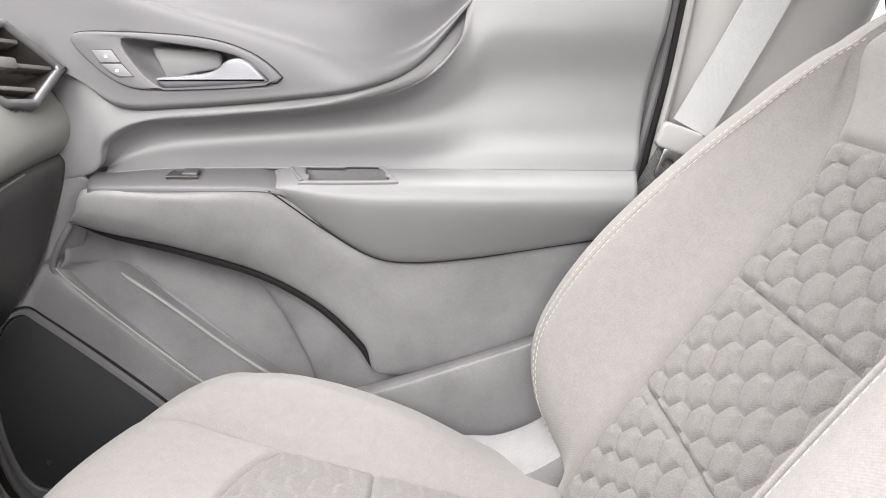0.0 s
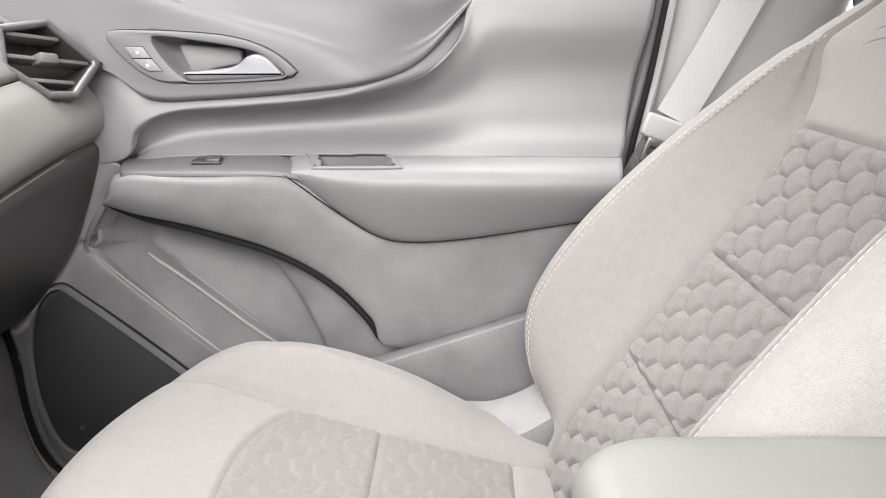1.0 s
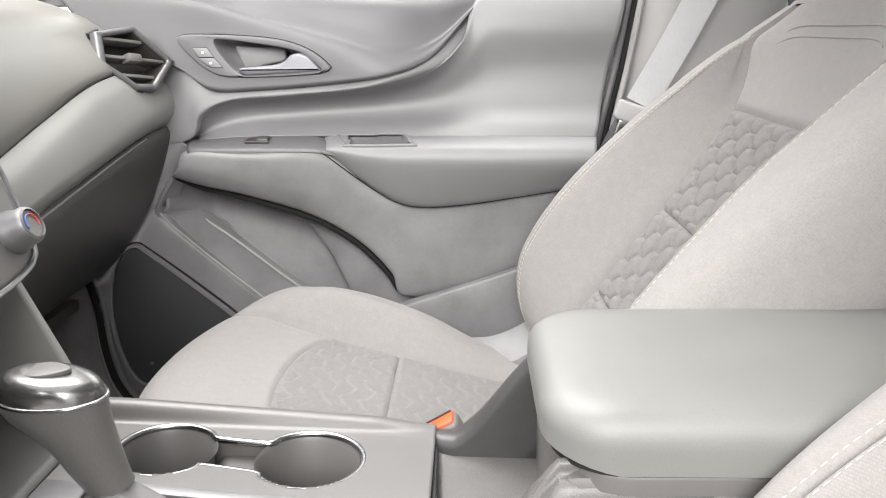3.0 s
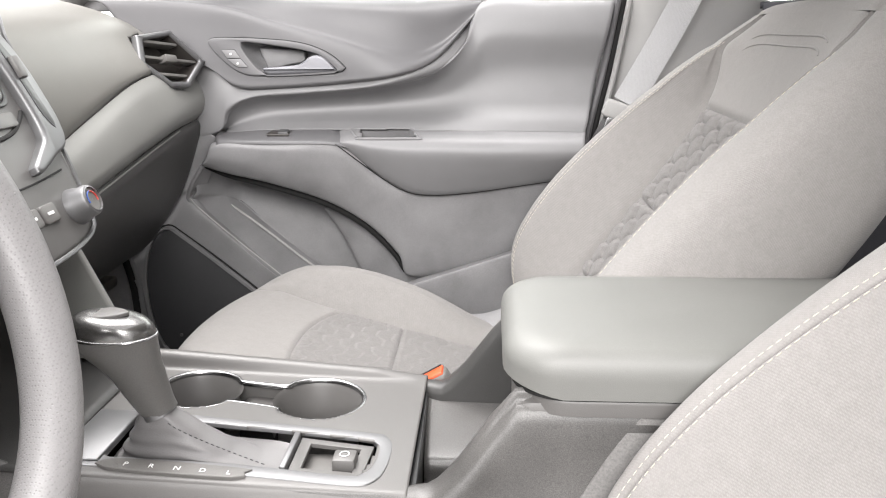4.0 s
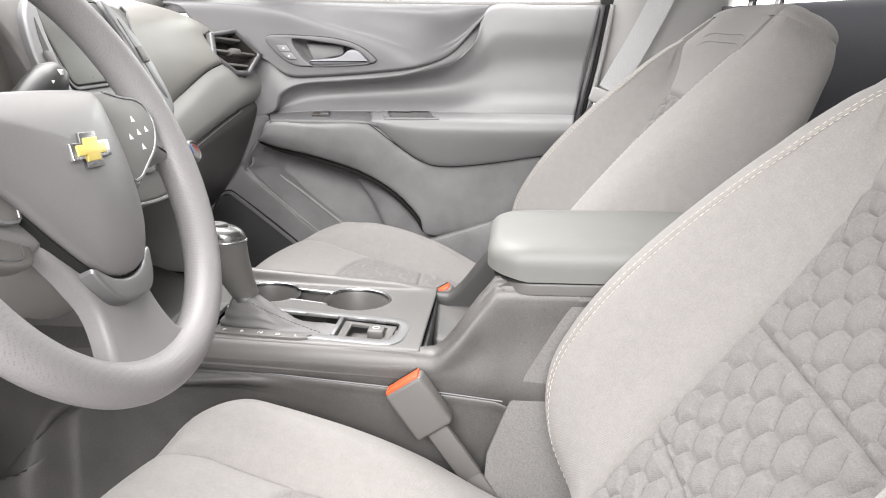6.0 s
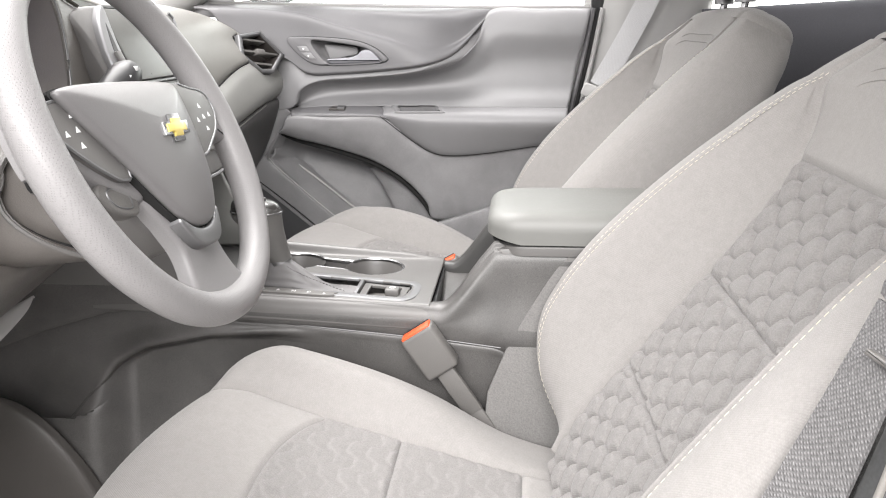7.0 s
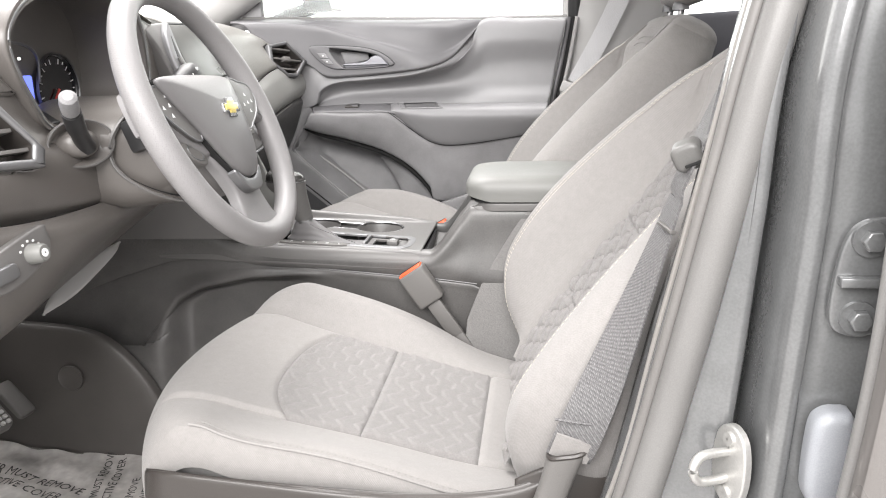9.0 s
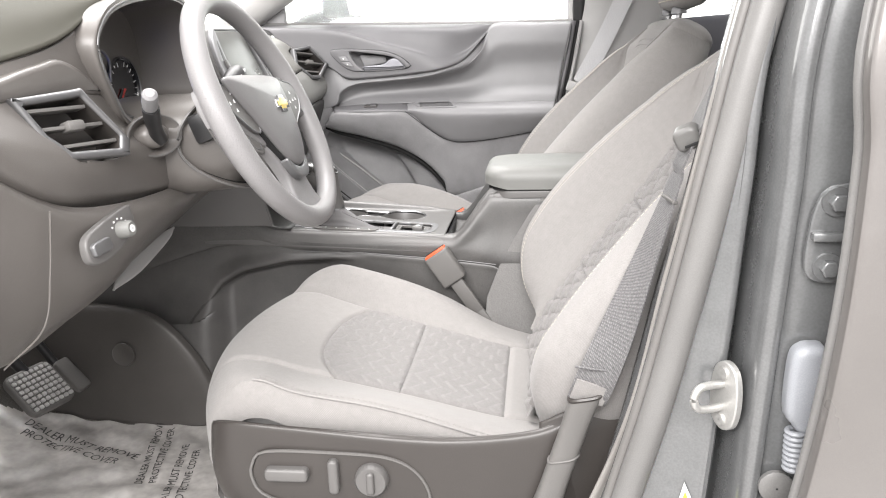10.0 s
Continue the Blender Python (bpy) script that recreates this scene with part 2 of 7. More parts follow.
INK = material("dark_print", (0.05, 0.05, 0.05), 0.6, relief=0.0)
PALE = material("pale_print", (0.75, 0.75, 0.75), 0.6, relief=0.0)
YELLOW = material("gold_emblem", (0.66, 0.52, 0.14), 0.3, metal=0.3, relief=0.0)
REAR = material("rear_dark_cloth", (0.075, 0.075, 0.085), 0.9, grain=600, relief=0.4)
CONCRETE = material("hall_floor", (0.42, 0.41, 0.40), 0.5, grain=40, relief=0.1, patch_scale=2, wear=0.1)
ROOF = material("headliner_cloth", (0.55, 0.54, 0.52), 0.9, grain=700, relief=0.3)
GLASS = glass("window_glass")
BLUE = glow("blue_display", (0.12, 0.16, 0.75), 0.8)
SCREEN = material("dark_screen_glass", (0.09, 0.09, 0.085), 0.30, relief=0.0, spec=0.22)
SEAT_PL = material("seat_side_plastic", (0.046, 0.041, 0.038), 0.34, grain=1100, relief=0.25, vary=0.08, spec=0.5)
DARK_PL = material("dark_smooth_plastic", (0.075, 0.069, 0.065), 0.42, grain=900, relief=0.2, vary=0.08, patch_scale=7, wear=0.12)
# Grey-blue paint with the hall's warm reflection put into its colour.
TINTED_PAINT = material("reflection_tinted_paint", (0.150, 0.141, 0.135), 0.3, metal=0.2, grain=2500, relief=0.04, vary=0.12, coat=0.6)
TRIM_PL = material("beige_pillar_plastic", (0.26, 0.248, 0.233), 0.5, grain=1000, relief=0.2, vary=0.05)
GRIP = material("grey_grip_plastic", (0.12, 0.118, 0.114), 0.4, grain=900, relief=0.1)
RED = material("red_mark", (0.45, 0.05, 0.04), 0.5, relief=0.0)
BLUEMARK = material("blue_mark", (0.06, 0.12, 0.4), 0.5, relief=0.0)

# ---- shell of the place ----


def cut(m, poly, ax=(0, 2)):
    """Takes away the faces whose middle lies inside a closed outline."""
    v, f = np.asarray(m[0], float), m[1]
    P = np.array(poly, float)
    C = np.array([v[q].mean(0) for q in f])[:, ax]
    inside = np.zeros(len(C), bool)
    for (x0, y0), (x1, y1) in zip(P, np.roll(P, -1, 0)):
        if y0 == y1:
            continue
        hit = ((y0 > C[:, 1]) != (y1 > C[:, 1])) & (C[:, 0] < (x1 - x0) * (C[:, 1] - y0) / (y1 - y0) + x0)
        inside ^= hit
    return v, [q for q, i in zip(f, inside) if not i]


def plate(x0, x1, y0, y1, z0, z1, r=0.01):
    return box(((x0 + x1) / 2, (y0 + y1) / 2, (z0 + z1) / 2), (abs(x1 - x0), abs(y1 - y0), abs(z1 - z0)), r)


def xz(y):
    """Plane across the car at y that faces the cabin from the passenger's side."""
    return basis((0, y, 0), (1, 0, 0), (0, 0, 1))


part("ground", plate(-12, 12, -12, 12, -0.02, 0.12, 0), CONCRETE, label="grey polished concrete floor of the hall", category="floor", kind="structure")
# The wall emits its brightness in place of light falling on it.
part("wall_far", plate(-9, 9, 6.0, 6.2, 0.1, 5, 0), glow("glowing_hall_wall", (0.9, 0.9, 0.87), 1.3), label="white wall of the hall, its brightness emitted", category="wall", kind="structure")
part("floor", plate(-1.2, 1.4, -0.47, 0.92, 0.44, 0.51, 0.01), CARPET, label="dark carpeted floor of the cabin", category="floor", kind="structure")
# Headliner is out of view; its front edge sets how much light reaches the seats.
part("ceiling", plate(0.07, 1.6, -0.42, 0.82, 1.62, 1.66, 0.02), ROOF, label="unseen pale cloth headliner, front edge placed for the light", category="ceiling", kind="structure")
part("wall_front", join(plate(-1.25, -1.2, -0.6, 1.0, 0.4, 1.2, 0.01), plate(-1.22, -1.15, -0.6, 1.0, 0.45, 0.95, 0.01)), CARPET, label="dark bulkhead under the windscreen", category="wall", kind="structure")
for yk, nm in ((0.905, "kick_panel_passenger"), (-0.56, "kick_panel_driver")):
    part(nm, plate(-1.21, -0.66, yk, yk + 0.03, 0.46, 1.22, 0.01), CARPET, label="dark kick panel beside the footwell", category="wall", kind="structure")
part("tunnel", plate(-1.2, -0.46, 0.135, 0.29, 0.5, 0.90, 0.03), CARPET, label="dark carpeted tunnel between the footwells", category="tunnel", kind="structure")
part("wall_rear", plate(1.55, 1.6, -0.5, 0.92, 0.4, 1.3, 0.01), REAR, label="dark rear end of the cabin", category="wall", kind="structure")

# ---- passenger door ----
door = thing("passenger_door", (-0.1, 0.93, 0.6), "closed grey passenger door with sculpted trim and armrest", "car door")

BEZEL = cr([(-0.391, 1.2525), (-0.34, 1.2555), (-0.254, 1.249), (-0.205, 1.234), (-0.176, 1.212), (-0.177, 1.203), (-0.23, 1.199), (-0.29, 1.196), (-0.337, 1.1995), (-0.371, 1.222)], 60, closed=True)
HOLE = cr([(-0.338, 1.2485), (-0.319, 1.248), (-0.286, 1.2435), (-0.250, 1.238), (-0.222, 1.2315), (-0.206, 1.2235), (-0.193, 1.212), (-0.186, 1.204), (-0.200, 1.2015), (-0.244, 1.199), (-0.296, 1.198), (-0.302, 1.1995), (-0.316, 1.210), (-0.331, 1.229), (-0.3385, 1.243)], 60, closed=True)
rows = [
    [(-0.60, 0.965, 1.330), (-0.50, 0.965, 1.328), (-0.40, 0.965, 1.324), (-0.30, 0.965, 1.321), (-0.19, 0.965, 1.317), (-0.09, 0.965, 1.315), (-0.01, 0.965, 1.313), (0.045, 0.965, 1.312)],
    [(-0.60, 0.935, 1.327), (-0.50, 0.935, 1.325), (-0.40, 0.935, 1.321), (-0.30, 0.935, 1.318), (-0.19, 0.935, 1.314), (-0.09, 0.937, 1.312), (-0.01, 0.940, 1.310), (0.043, 0.950, 1.309)],
    [(-0.60, 0.895, 1.324), (-0.50, 0.893, 1.322), (-0.39, 0.892, 1.317), (-0.30, 0.892, 1.312), (-0.19, 0.893, 1.304), (-0.095, 0.900, 1.296), (-0.02, 0.918, 1.291), (0.041, 0.945, 1.303)],
    [(-0.60, 0.872, 1.321), (-0.50, 0.871, 1.319), (-0.375, 0.870, 1.309), (-0.295, 0.872, 1.293), (-0.187, 0.877, 1.270), (-0.095, 0.884, 1.252), (-0.024, 0.909, 1.262), (0.039, 0.942, 1.299)],
    [(-0.58, 0.863, 1.318), (-0.46, 0.863, 1.315), (-0.36, 0.863, 1.303), (-0.29, 0.866, 1.284), (-0.184, 0.8705, 1.257), (-0.093, 0.8755, 1.234), (-0.025, 0.904, 1.247), (0.038, 0.940, 1.296)],
    [(-0.56, 0.858, 1.310), (-0.45, 0.8575, 1.307), (-0.357, 0.8575, 1.295), (-0.288, 0.8590, 1.277), (-0.182, 0.8620, 1.249), (-0.092, 0.8715, 1.225), (-0.026, 0.899, 1.240), (0.037, 0.938, 1.294)],
    [(-0.54, 0.858, 1.285), (-0.44, 0.857, 1.275), (-0.355, 0.8575, 1.260), (-0.287, 0.8575, 1.250), (-0.18, 0.8585, 1.232), (-0.091, 0.8675, 1.217), (-0.027, 0.896, 1.234), (0.036, 0.937, 1.292)],
    [(-0.51, 0.856, 1.235), (-0.415, 0.856, 1.223), (-0.352, 0.857, 1.196), (-0.285, 0.857, 1.193), (-0.172, 0.858, 1.197), (-0.088, 0.862, 1.203), (-0.028, 0.891, 1.226), (0.033, 0.935, 1.288)],
    [(-0.50, 0.859, 1.225), (-0.405, 0.859, 1.214), (-0.354, 0.859, 1.180), (-0.285, 0.859, 1.178), (-0.172, 0.860, 1.186), (-0.088, 0.865, 1.196), (-0.028, 0.893, 1.220), (0.032, 0.937, 1.286)],
    [(-0.50, 0.880, 1.221), (-0.402, 0.880, 1.210), (-0.354, 0.880, 1.176), (-0.285, 0.880, 1.174), (-0.172, 0.880, 1.182), (-0.088, 0.885, 1.192), (-0.028, 0.910, 1.217), (0.032, 0.947, 1.284)],
]
part("upper_trim", cut(sheet(patch(rows, 130, 60)), HOLE.mean(0) + (HOLE - HOLE.mean(0)) * 1.05), DOOR_UP, door, "smooth grey upper door trim", solid=0.004, flip=True)
bezel = part("handle_bezel", slab(BEZEL, 0.007, 0.002, xz(0.859), hollow=HOLE), DOOR_UP, door, "grey bezel round the inner handle", sharp=50)
part("bezel_line", tube([(x, 0.8575, z) for x, z in np.array(BEZEL) * 1.0], 0.0012, 6, closed=True, up=(0, 1, 0)), GAP, bezel)
c0 = HOLE.mean(0)
cup = []
for k, y in ((1.0, 0.8525), (0.985, 0.862), (0.93, 0.884), (0.80, 0.897), (0.4, 0.901), (0.02, 0.902)):
    q = c0 + (HOLE - c0) * k
    cup.append(np.column_stack([q[:, 0], np.full(60, y), q[:, 1]]))
part("handle_cup", sheet(np.array(cup), wrap_u=True), DOOR_LOW, door, "darker finger recess behind the handle", sharp=60)
lever = cr([(-0.3055, 1.208), (-0.281, 1.2105), (-0.254, 1.213), (-0.240, 1.2175), (-0.230, 1.2255), (-0.217, 1.2285), (-0.205, 1.2245), (-0.195, 1.2145), (-0.1865, 1.2045), (-0.191, 1.2025), (-0.215, 1.2008), (-0.242, 1.1992), (-0.282, 1.1978), (-0.298, 1.1985)], 64, closed=True)
part("inner_handle", slab(lever, 0.009, 0.004, xz(0.859), seg=4), LEVER, door, "satin silver inner door handle", sharp=70)
part("handle_pivot", slab(cr([(-0.316, 1.236), (-0.311, 1.2395), (-0.28, 1.2375), (-0.247, 1.2345), (-0.242, 1.228), (-0.245, 1.217), (-0.27, 1.212), (-0.300, 1.206), (-0.307, 1.214)], 44, closed=True), 0.020, 0.003, xz(0.900)), DOOR_LOW, door)
for q in ([(-0.370, 1.2375), (-0.349, 1.2375), (-0.3405, 1.2245), (-0.3625, 1.2245)], [(-0.361, 1.2235), (-0.340, 1.2235), (-0.3285, 1.2100), (-0.344, 1.2098), (-0.352, 1.2140)]):
    b = part("lock_button", slab(q, 0.0025, 0.001, xz(0.853)), DOOR_MID, door, "small lock button with a pale mark")
    part("button_line", tube([(x, 0.8515, z) for x, z in q], 0.0006, 5, closed=True, up=(0, 1, 0)), GAP, b)
    c = np.mean(q, 0)
    part("mark", slab(rounded(0.0035, 0.003, 0.001), 0.0004, 0.0001, basis((c[0], 0.8505, c[1]), (1, 0, 0), (0, 0, 1))), PALE, b)

# band between the upper trim and the scooped middle panel, running down the front of the door
rows = [
    [(-0.62, 0.875, 1.24), (-0.50, 0.874, 1.228), (-0.402, 0.873, 1.217), (-0.354, 0.873, 1.183), (-0.285, 0.873, 1.180), (-0.172, 0.873, 1.188), (-0.088, 0.876, 1.200), (-0.026, 0.900, 1.224), (0.036, 0.956, 1.288)],
    [(-0.62, 0.873, 1.18), (-0.50, 0.872, 1.17), (-0.405, 0.869, 1.155), (-0.366, 0.866, 1.165), (-0.29, 0.866, 1.1735), (-0.172, 0.867, 1.1795), (-0.080, 0.871, 1.1925), (-0.018, 0.898, 1.218), (0.040, 0.956, 1.286)],
    [(-0.62, 0.876, 1.10), (-0.50, 0.874, 1.10), (-0.398, 0.870, 1.107), (-0.372, 0.864, 1.142), (-0.325, 0.864, 1.162), (-0.235, 0.865, 1.1685), (-0.105, 0.869, 1.1815), (-0.012, 0.900, 1.212), (0.043, 0.956, 1.284)],
    [(-0.62, 0.875, 1.09), (-0.50, 0.876, 1.095), (-0.394, 0.876, 1.105), (-0.368, 0.876, 1.139), (-0.323, 0.876, 1.159), (-0.235, 0.877, 1.1655), (-0.103, 0.881, 1.1785), (-0.009, 0.910, 1.209), (0.046, 0.960, 1.281)],
]
part("trim_band", sheet(patch(rows, 110, 24)), DOOR_MID, door, solid=0.004, flip=True)

# scooped middle panel, with the shelf above the armrest
rows = [
    [(-0.394, 0.874, 1.106), (-0.370, 0.874, 1.140), (-0.325, 0.874, 1.160), (-0.235, 0.875, 1.1665), (-0.105, 0.879, 1.1795), (-0.030, 0.893, 1.199), (0.016, 0.912, 1.240), (0.043, 0.948, 1.308), (0.150, 0.957, 1.311), (0.262, 0.957, 1.310)],
    [(-0.392, 0.884, 1.106), (-0.367, 0.886, 1.137), (-0.322, 0.888, 1.157), (-0.232, 0.890, 1.1635), (-0.102, 0.893, 1.1765), (-0.027, 0.903, 1.196), (0.020, 0.915, 1.236), (0.050, 0.936, 1.298), (0.150, 0.936, 1.302), (0.260, 0.937, 1.301)],
    [(-0.390, 0.893, 1.106), (-0.363, 0.897, 1.131), (-0.318, 0.902, 1.149), (-0.228, 0.908, 1.156), (-0.100, 0.914, 1.167), (-0.024, 0.920, 1.183), (0.025, 0.920, 1.215), (0.062, 0.921, 1.255), (0.148, 0.919, 1.258), (0.250, 0.921, 1.257)],
    [(-0.388, 0.898, 1.106), (-0.360, 0.903, 1.124), (-0.314, 0.909, 1.138), (-0.225, 0.916, 1.143), (-0.100, 0.924, 1.150), (-0.022, 0.929, 1.160), (0.028, 0.930, 1.180), (0.066, 0.929, 1.198), (0.145, 0.926, 1.200), (0.236, 0.926, 1.199)],
    [(-0.386, 0.898, 1.105), (-0.357, 0.902, 1.117), (-0.311, 0.907, 1.126), (-0.223, 0.912, 1.129), (-0.100, 0.917, 1.131), (-0.020, 0.920, 1.135), (0.030, 0.920, 1.144), (0.068, 0.918, 1.150), (0.142, 0.914, 1.150), (0.226, 0.914, 1.149)],
    [(-0.385, 0.892, 1.104), (-0.355, 0.894, 1.110), (-0.309, 0.896, 1.115), (-0.222, 0.897, 1.117), (-0.100, 0.896, 1.117), (-0.018, 0.895, 1.117), (0.032, 0.894, 1.119), (0.070, 0.892, 1.120), (0.140, 0.888, 1.119), (0.219, 0.888, 1.118)],
    [(-0.385, 0.884, 1.101), (-0.355, 0.885, 1.104), (-0.309, 0.886, 1.106), (-0.222, 0.885, 1.107), (-0.100, 0.883, 1.106), (-0.018, 0.882, 1.105), (0.032, 0.881, 1.104), (0.070, 0.880, 1.104), (0.140, 0.879, 1.103), (0.214, 0.879, 1.102)],
]
SHELF = [(-0.167, 1.1075), (-0.075, 1.1075), (-0.050, 1.085), (-0.165, 1.085)]
part("scooped_panel", cut(sheet(patch(rows, 140, 70)), SHELF), DOOR_MID, door, "pale grey scooped middle door panel", solid=0.004, flip=True)

# armrest: switch panel in front, padded insert behind, sweeping lower panel
rows = [
    [(-0.398, 0.892, 1.102), (-0.33, 0.892, 1.107), (-0.26, 0.892, 1.108), (-0.21, 0.892, 1.107), (-0.176, 0.893, 1.097)],
    [(-0.396, 0.868, 1.098), (-0.33, 0.868, 1.099), (-0.26, 0.868, 1.099), (-0.205, 0.868, 1.099), (-0.166, 0.870, 1.091)],
    [(-0.392, 0.8525, 1.0925), (-0.33, 0.851, 1.0925), (-0.26, 0.851, 1.092), (-0.20, 0.851, 1.091), (-0.160, 0.858, 1.081)],
    [(-0.392, 0.8495, 1.086), (-0.33, 0.8482, 1.0865), (-0.26, 0.8482, 1.0865), (-0.20, 0.8482, 1.086), (-0.158, 0.857, 1.075)],
]
part("switch_panel", sheet(patch(rows, 50, 24)), DOOR_UP, door, "dark grained switch panel on the armrest", solid=0.003, flip=True)
sw = part("window_switch", box((-0.2915, 0.872, 1.1005), (0.036, 0.018, 0.005), 0.002, Matrix.Rotation(radians(12), 4, "X")), SEAT_PL, door, "window switch with a silver end")
part("switch_key", box((-0.2825, 0.870, 1.1045), (0.017, 0.015, 0.004), 0.0015, Matrix.Rotation(radians(16), 4, "X")), SILVER, sw, "silver switch key")
part("switch_rim", tube([(-0.3105, 0.863, 1.101), (-0.272, 0.863, 1.101), (-0.272, 0.8815, 1.106), (-0.303, 0.8815, 1.106)], 0.0006, 5, closed=True), BUCKLE, sw)

rows = [
    [(-0.186, 0.890, 1.107), (-0.13, 0.889, 1.107), (-0.08, 0.888, 1.107), (-0.02, 0.888, 1.106), (0.05, 0.887, 1.106), (0.15, 0.886, 1.105), (0.216, 0.886, 1.104)],
    [(-0.182, 0.872, 1.100), (-0.13, 0.868, 1.100), (-0.08, 0.866, 1.100), (-0.02, 0.865, 1.099), (0.05, 0.864, 1.098), (0.15, 0.863, 1.097), (0.213, 0.864, 1.096)],
    [(-0.182, 0.855, 1.0915), (-0.13, 0.853, 1.0895), (-0.08, 0.852, 1.088), (-0.02, 0.850, 1.087), (0.05, 0.849, 1.086), (0.15, 0.848, 1.085), (0.211, 0.850, 1.083)],
    [(-0.184, 0.853, 1.087), (-0.13, 0.849, 1.075), (-0.082, 0.847, 1.068), (-0.025, 0.846, 1.065), (0.05, 0.845, 1.064), (0.15, 0.845, 1.066), (0.208, 0.848, 1.066)],
    [(-0.186, 0.856, 1.084), (-0.128, 0.860, 1.048), (-0.082, 0.862, 1.025), (-0.030, 0.864, 1.019), (0.045, 0.865, 1.023), (0.15, 0.864, 1.036), (0.206, 0.864, 1.042)],
    [(-0.188, 0.862, 1.082), (-0.125, 0.872, 1.031), (-0.080, 0.876, 1.004), (-0.034, 0.878, 0.997), (0.042, 0.879, 1.003), (0.155, 0.878, 1.020), (0.206, 0.878, 1.028)],
    [(-0.188, 0.880, 1.080), (-0.125, 0.890, 1.028), (-0.080, 0.894, 1.001), (-0.034, 0.896, 0.994), (0.042, 0.897, 1.000), (0.155, 0.896, 1.017), (0.206, 0.896, 1.025)],
]
PULL = [(-0.160, 1.112), (-0.076, 1.112), (-0.057, 1.0935), (-0.147, 1.0935)]
rows = [[(r[0][0] - 0.016, r[0][1] + 0.012, r[0][2] - 0.010)] + r for r in rows]
part("armrest_pad", cut(sheet(patch(rows, 100, 60)), PULL), DOOR_MID, door, "pale padded armrest insert", solid=0.003, flip=True)
M = basis((-0.111, 0.873, 1.0995), (1, 0, 0), (0, 0.93, 0.37))
pull_in = cr([(-0.060, 0.016), (-0.05, 0.0175), (0.030, 0.0175), (0.036, 0.0155), (0.053, -0.012), (0.048, -0.0145), (-0.038, -0.0145), (-0.045, -0.012)], 64, closed=True)
pull_out = pull_in.mean(0) + (pull_in - pull_in.mean(0)) * np.array([1.10, 1.28])
pull = part("pull_cup", slab(pull_out, 0.0046, 0.0018, M @ Matrix.Translation((0, 0, -0.001)), hollow=pull_in), DOOR_MID, door, "pull cup with a raised rim")
pit = [moved((np.column_stack([pull_in * k, np.full(64, w)]), []), M)[0] for k, w in ((1.0, 0.002), (0.97, -0.01), (0.9, -0.03), (0.5, -0.034), (0.01, -0.034))]
part("cup_well", sheet(np.array(pit), wrap_u=True), DOOR_LOW, pull)

rows = [
    [(-0.412, 0.868, 1.066), (-0.392, 0.853, 1.090), (-0.30, 0.851, 1.088), (-0.195, 0.852, 1.086), (-0.130, 0.873, 1.033), (-0.085, 0.881, 1.003), (-0.045, 0.884, 0.994), (0.03, 0.885, 0.999), (0.10, 0.885, 1.010), (0.225, 0.885, 1.030)],
    [(-0.414, 0.858, 1.060), (-0.392, 0.848, 1.080), (-0.30, 0.847, 1.074), (-0.197, 0.852, 1.064), (-0.133, 0.872, 1.016), (-0.088, 0.882, 0.985), (-0.05, 0.887, 0.975), (0.025, 0.889, 0.980), (0.10, 0.890, 0.990), (0.222, 0.890, 1.010)],
    [(-0.420, 0.860, 1.052), (-0.390, 0.853, 1.058), (-0.305, 0.857, 1.040), (-0.205, 0.865, 1.015), (-0.140, 0.881, 0.975), (-0.095, 0.889, 0.935), (-0.065, 0.893, 0.915), (0.01, 0.896, 0.925), (0.09, 0.897, 0.945), (0.215, 0.897, 0.97)],
    [(-0.426, 0.872, 1.047), (-0.386, 0.872, 1.035), (-0.310, 0.878, 1.016), (-0.218, 0.885, 0.985), (-0.148, 0.893, 0.941), (-0.100, 0.898, 0.889), (-0.081, 0.902, 0.850), (0.0, 0.902, 0.872), (0.089, 0.902, 0.897), (0.205, 0.902, 0.935)],
    [(-0.424, 0.895, 1.046), (-0.384, 0.895, 1.034), (-0.308, 0.900, 1.015), (-0.216, 0.907, 0.984), (-0.146, 0.915, 0.940), (-0.098, 0.920, 0.888), (-0.079, 0.924, 0.849), (0.0, 0.924, 0.80), (0.089, 0.924, 0.80), (0.2, 0.924, 0.80)],
]
part("lower_sweep", sheet(patch(rows, 150, 60)), DOOR_LOW, door, "dark grained panel sweeping down from the armrest", solid=0.004, flip=True)
seam = [(-0.414, 0.8685, 1.068), (-0.396, 0.851, 1.0925), (-0.30, 0.8485, 1.0905), (-0.193, 0.8495, 1.087), (-0.126, 0.869, 1.031), (-0.081, 0.875, 1.003), (-0.036, 0.878, 0.996), (0.03, 0.879, 1.0005), (0.10, 0.879, 1.011), (0.222, 0.879, 1.030)]
part("seam_gap", tube(cr(seam[3:], 70), 0.0009, 6, up=(0, 1, 0)), GAP, door)

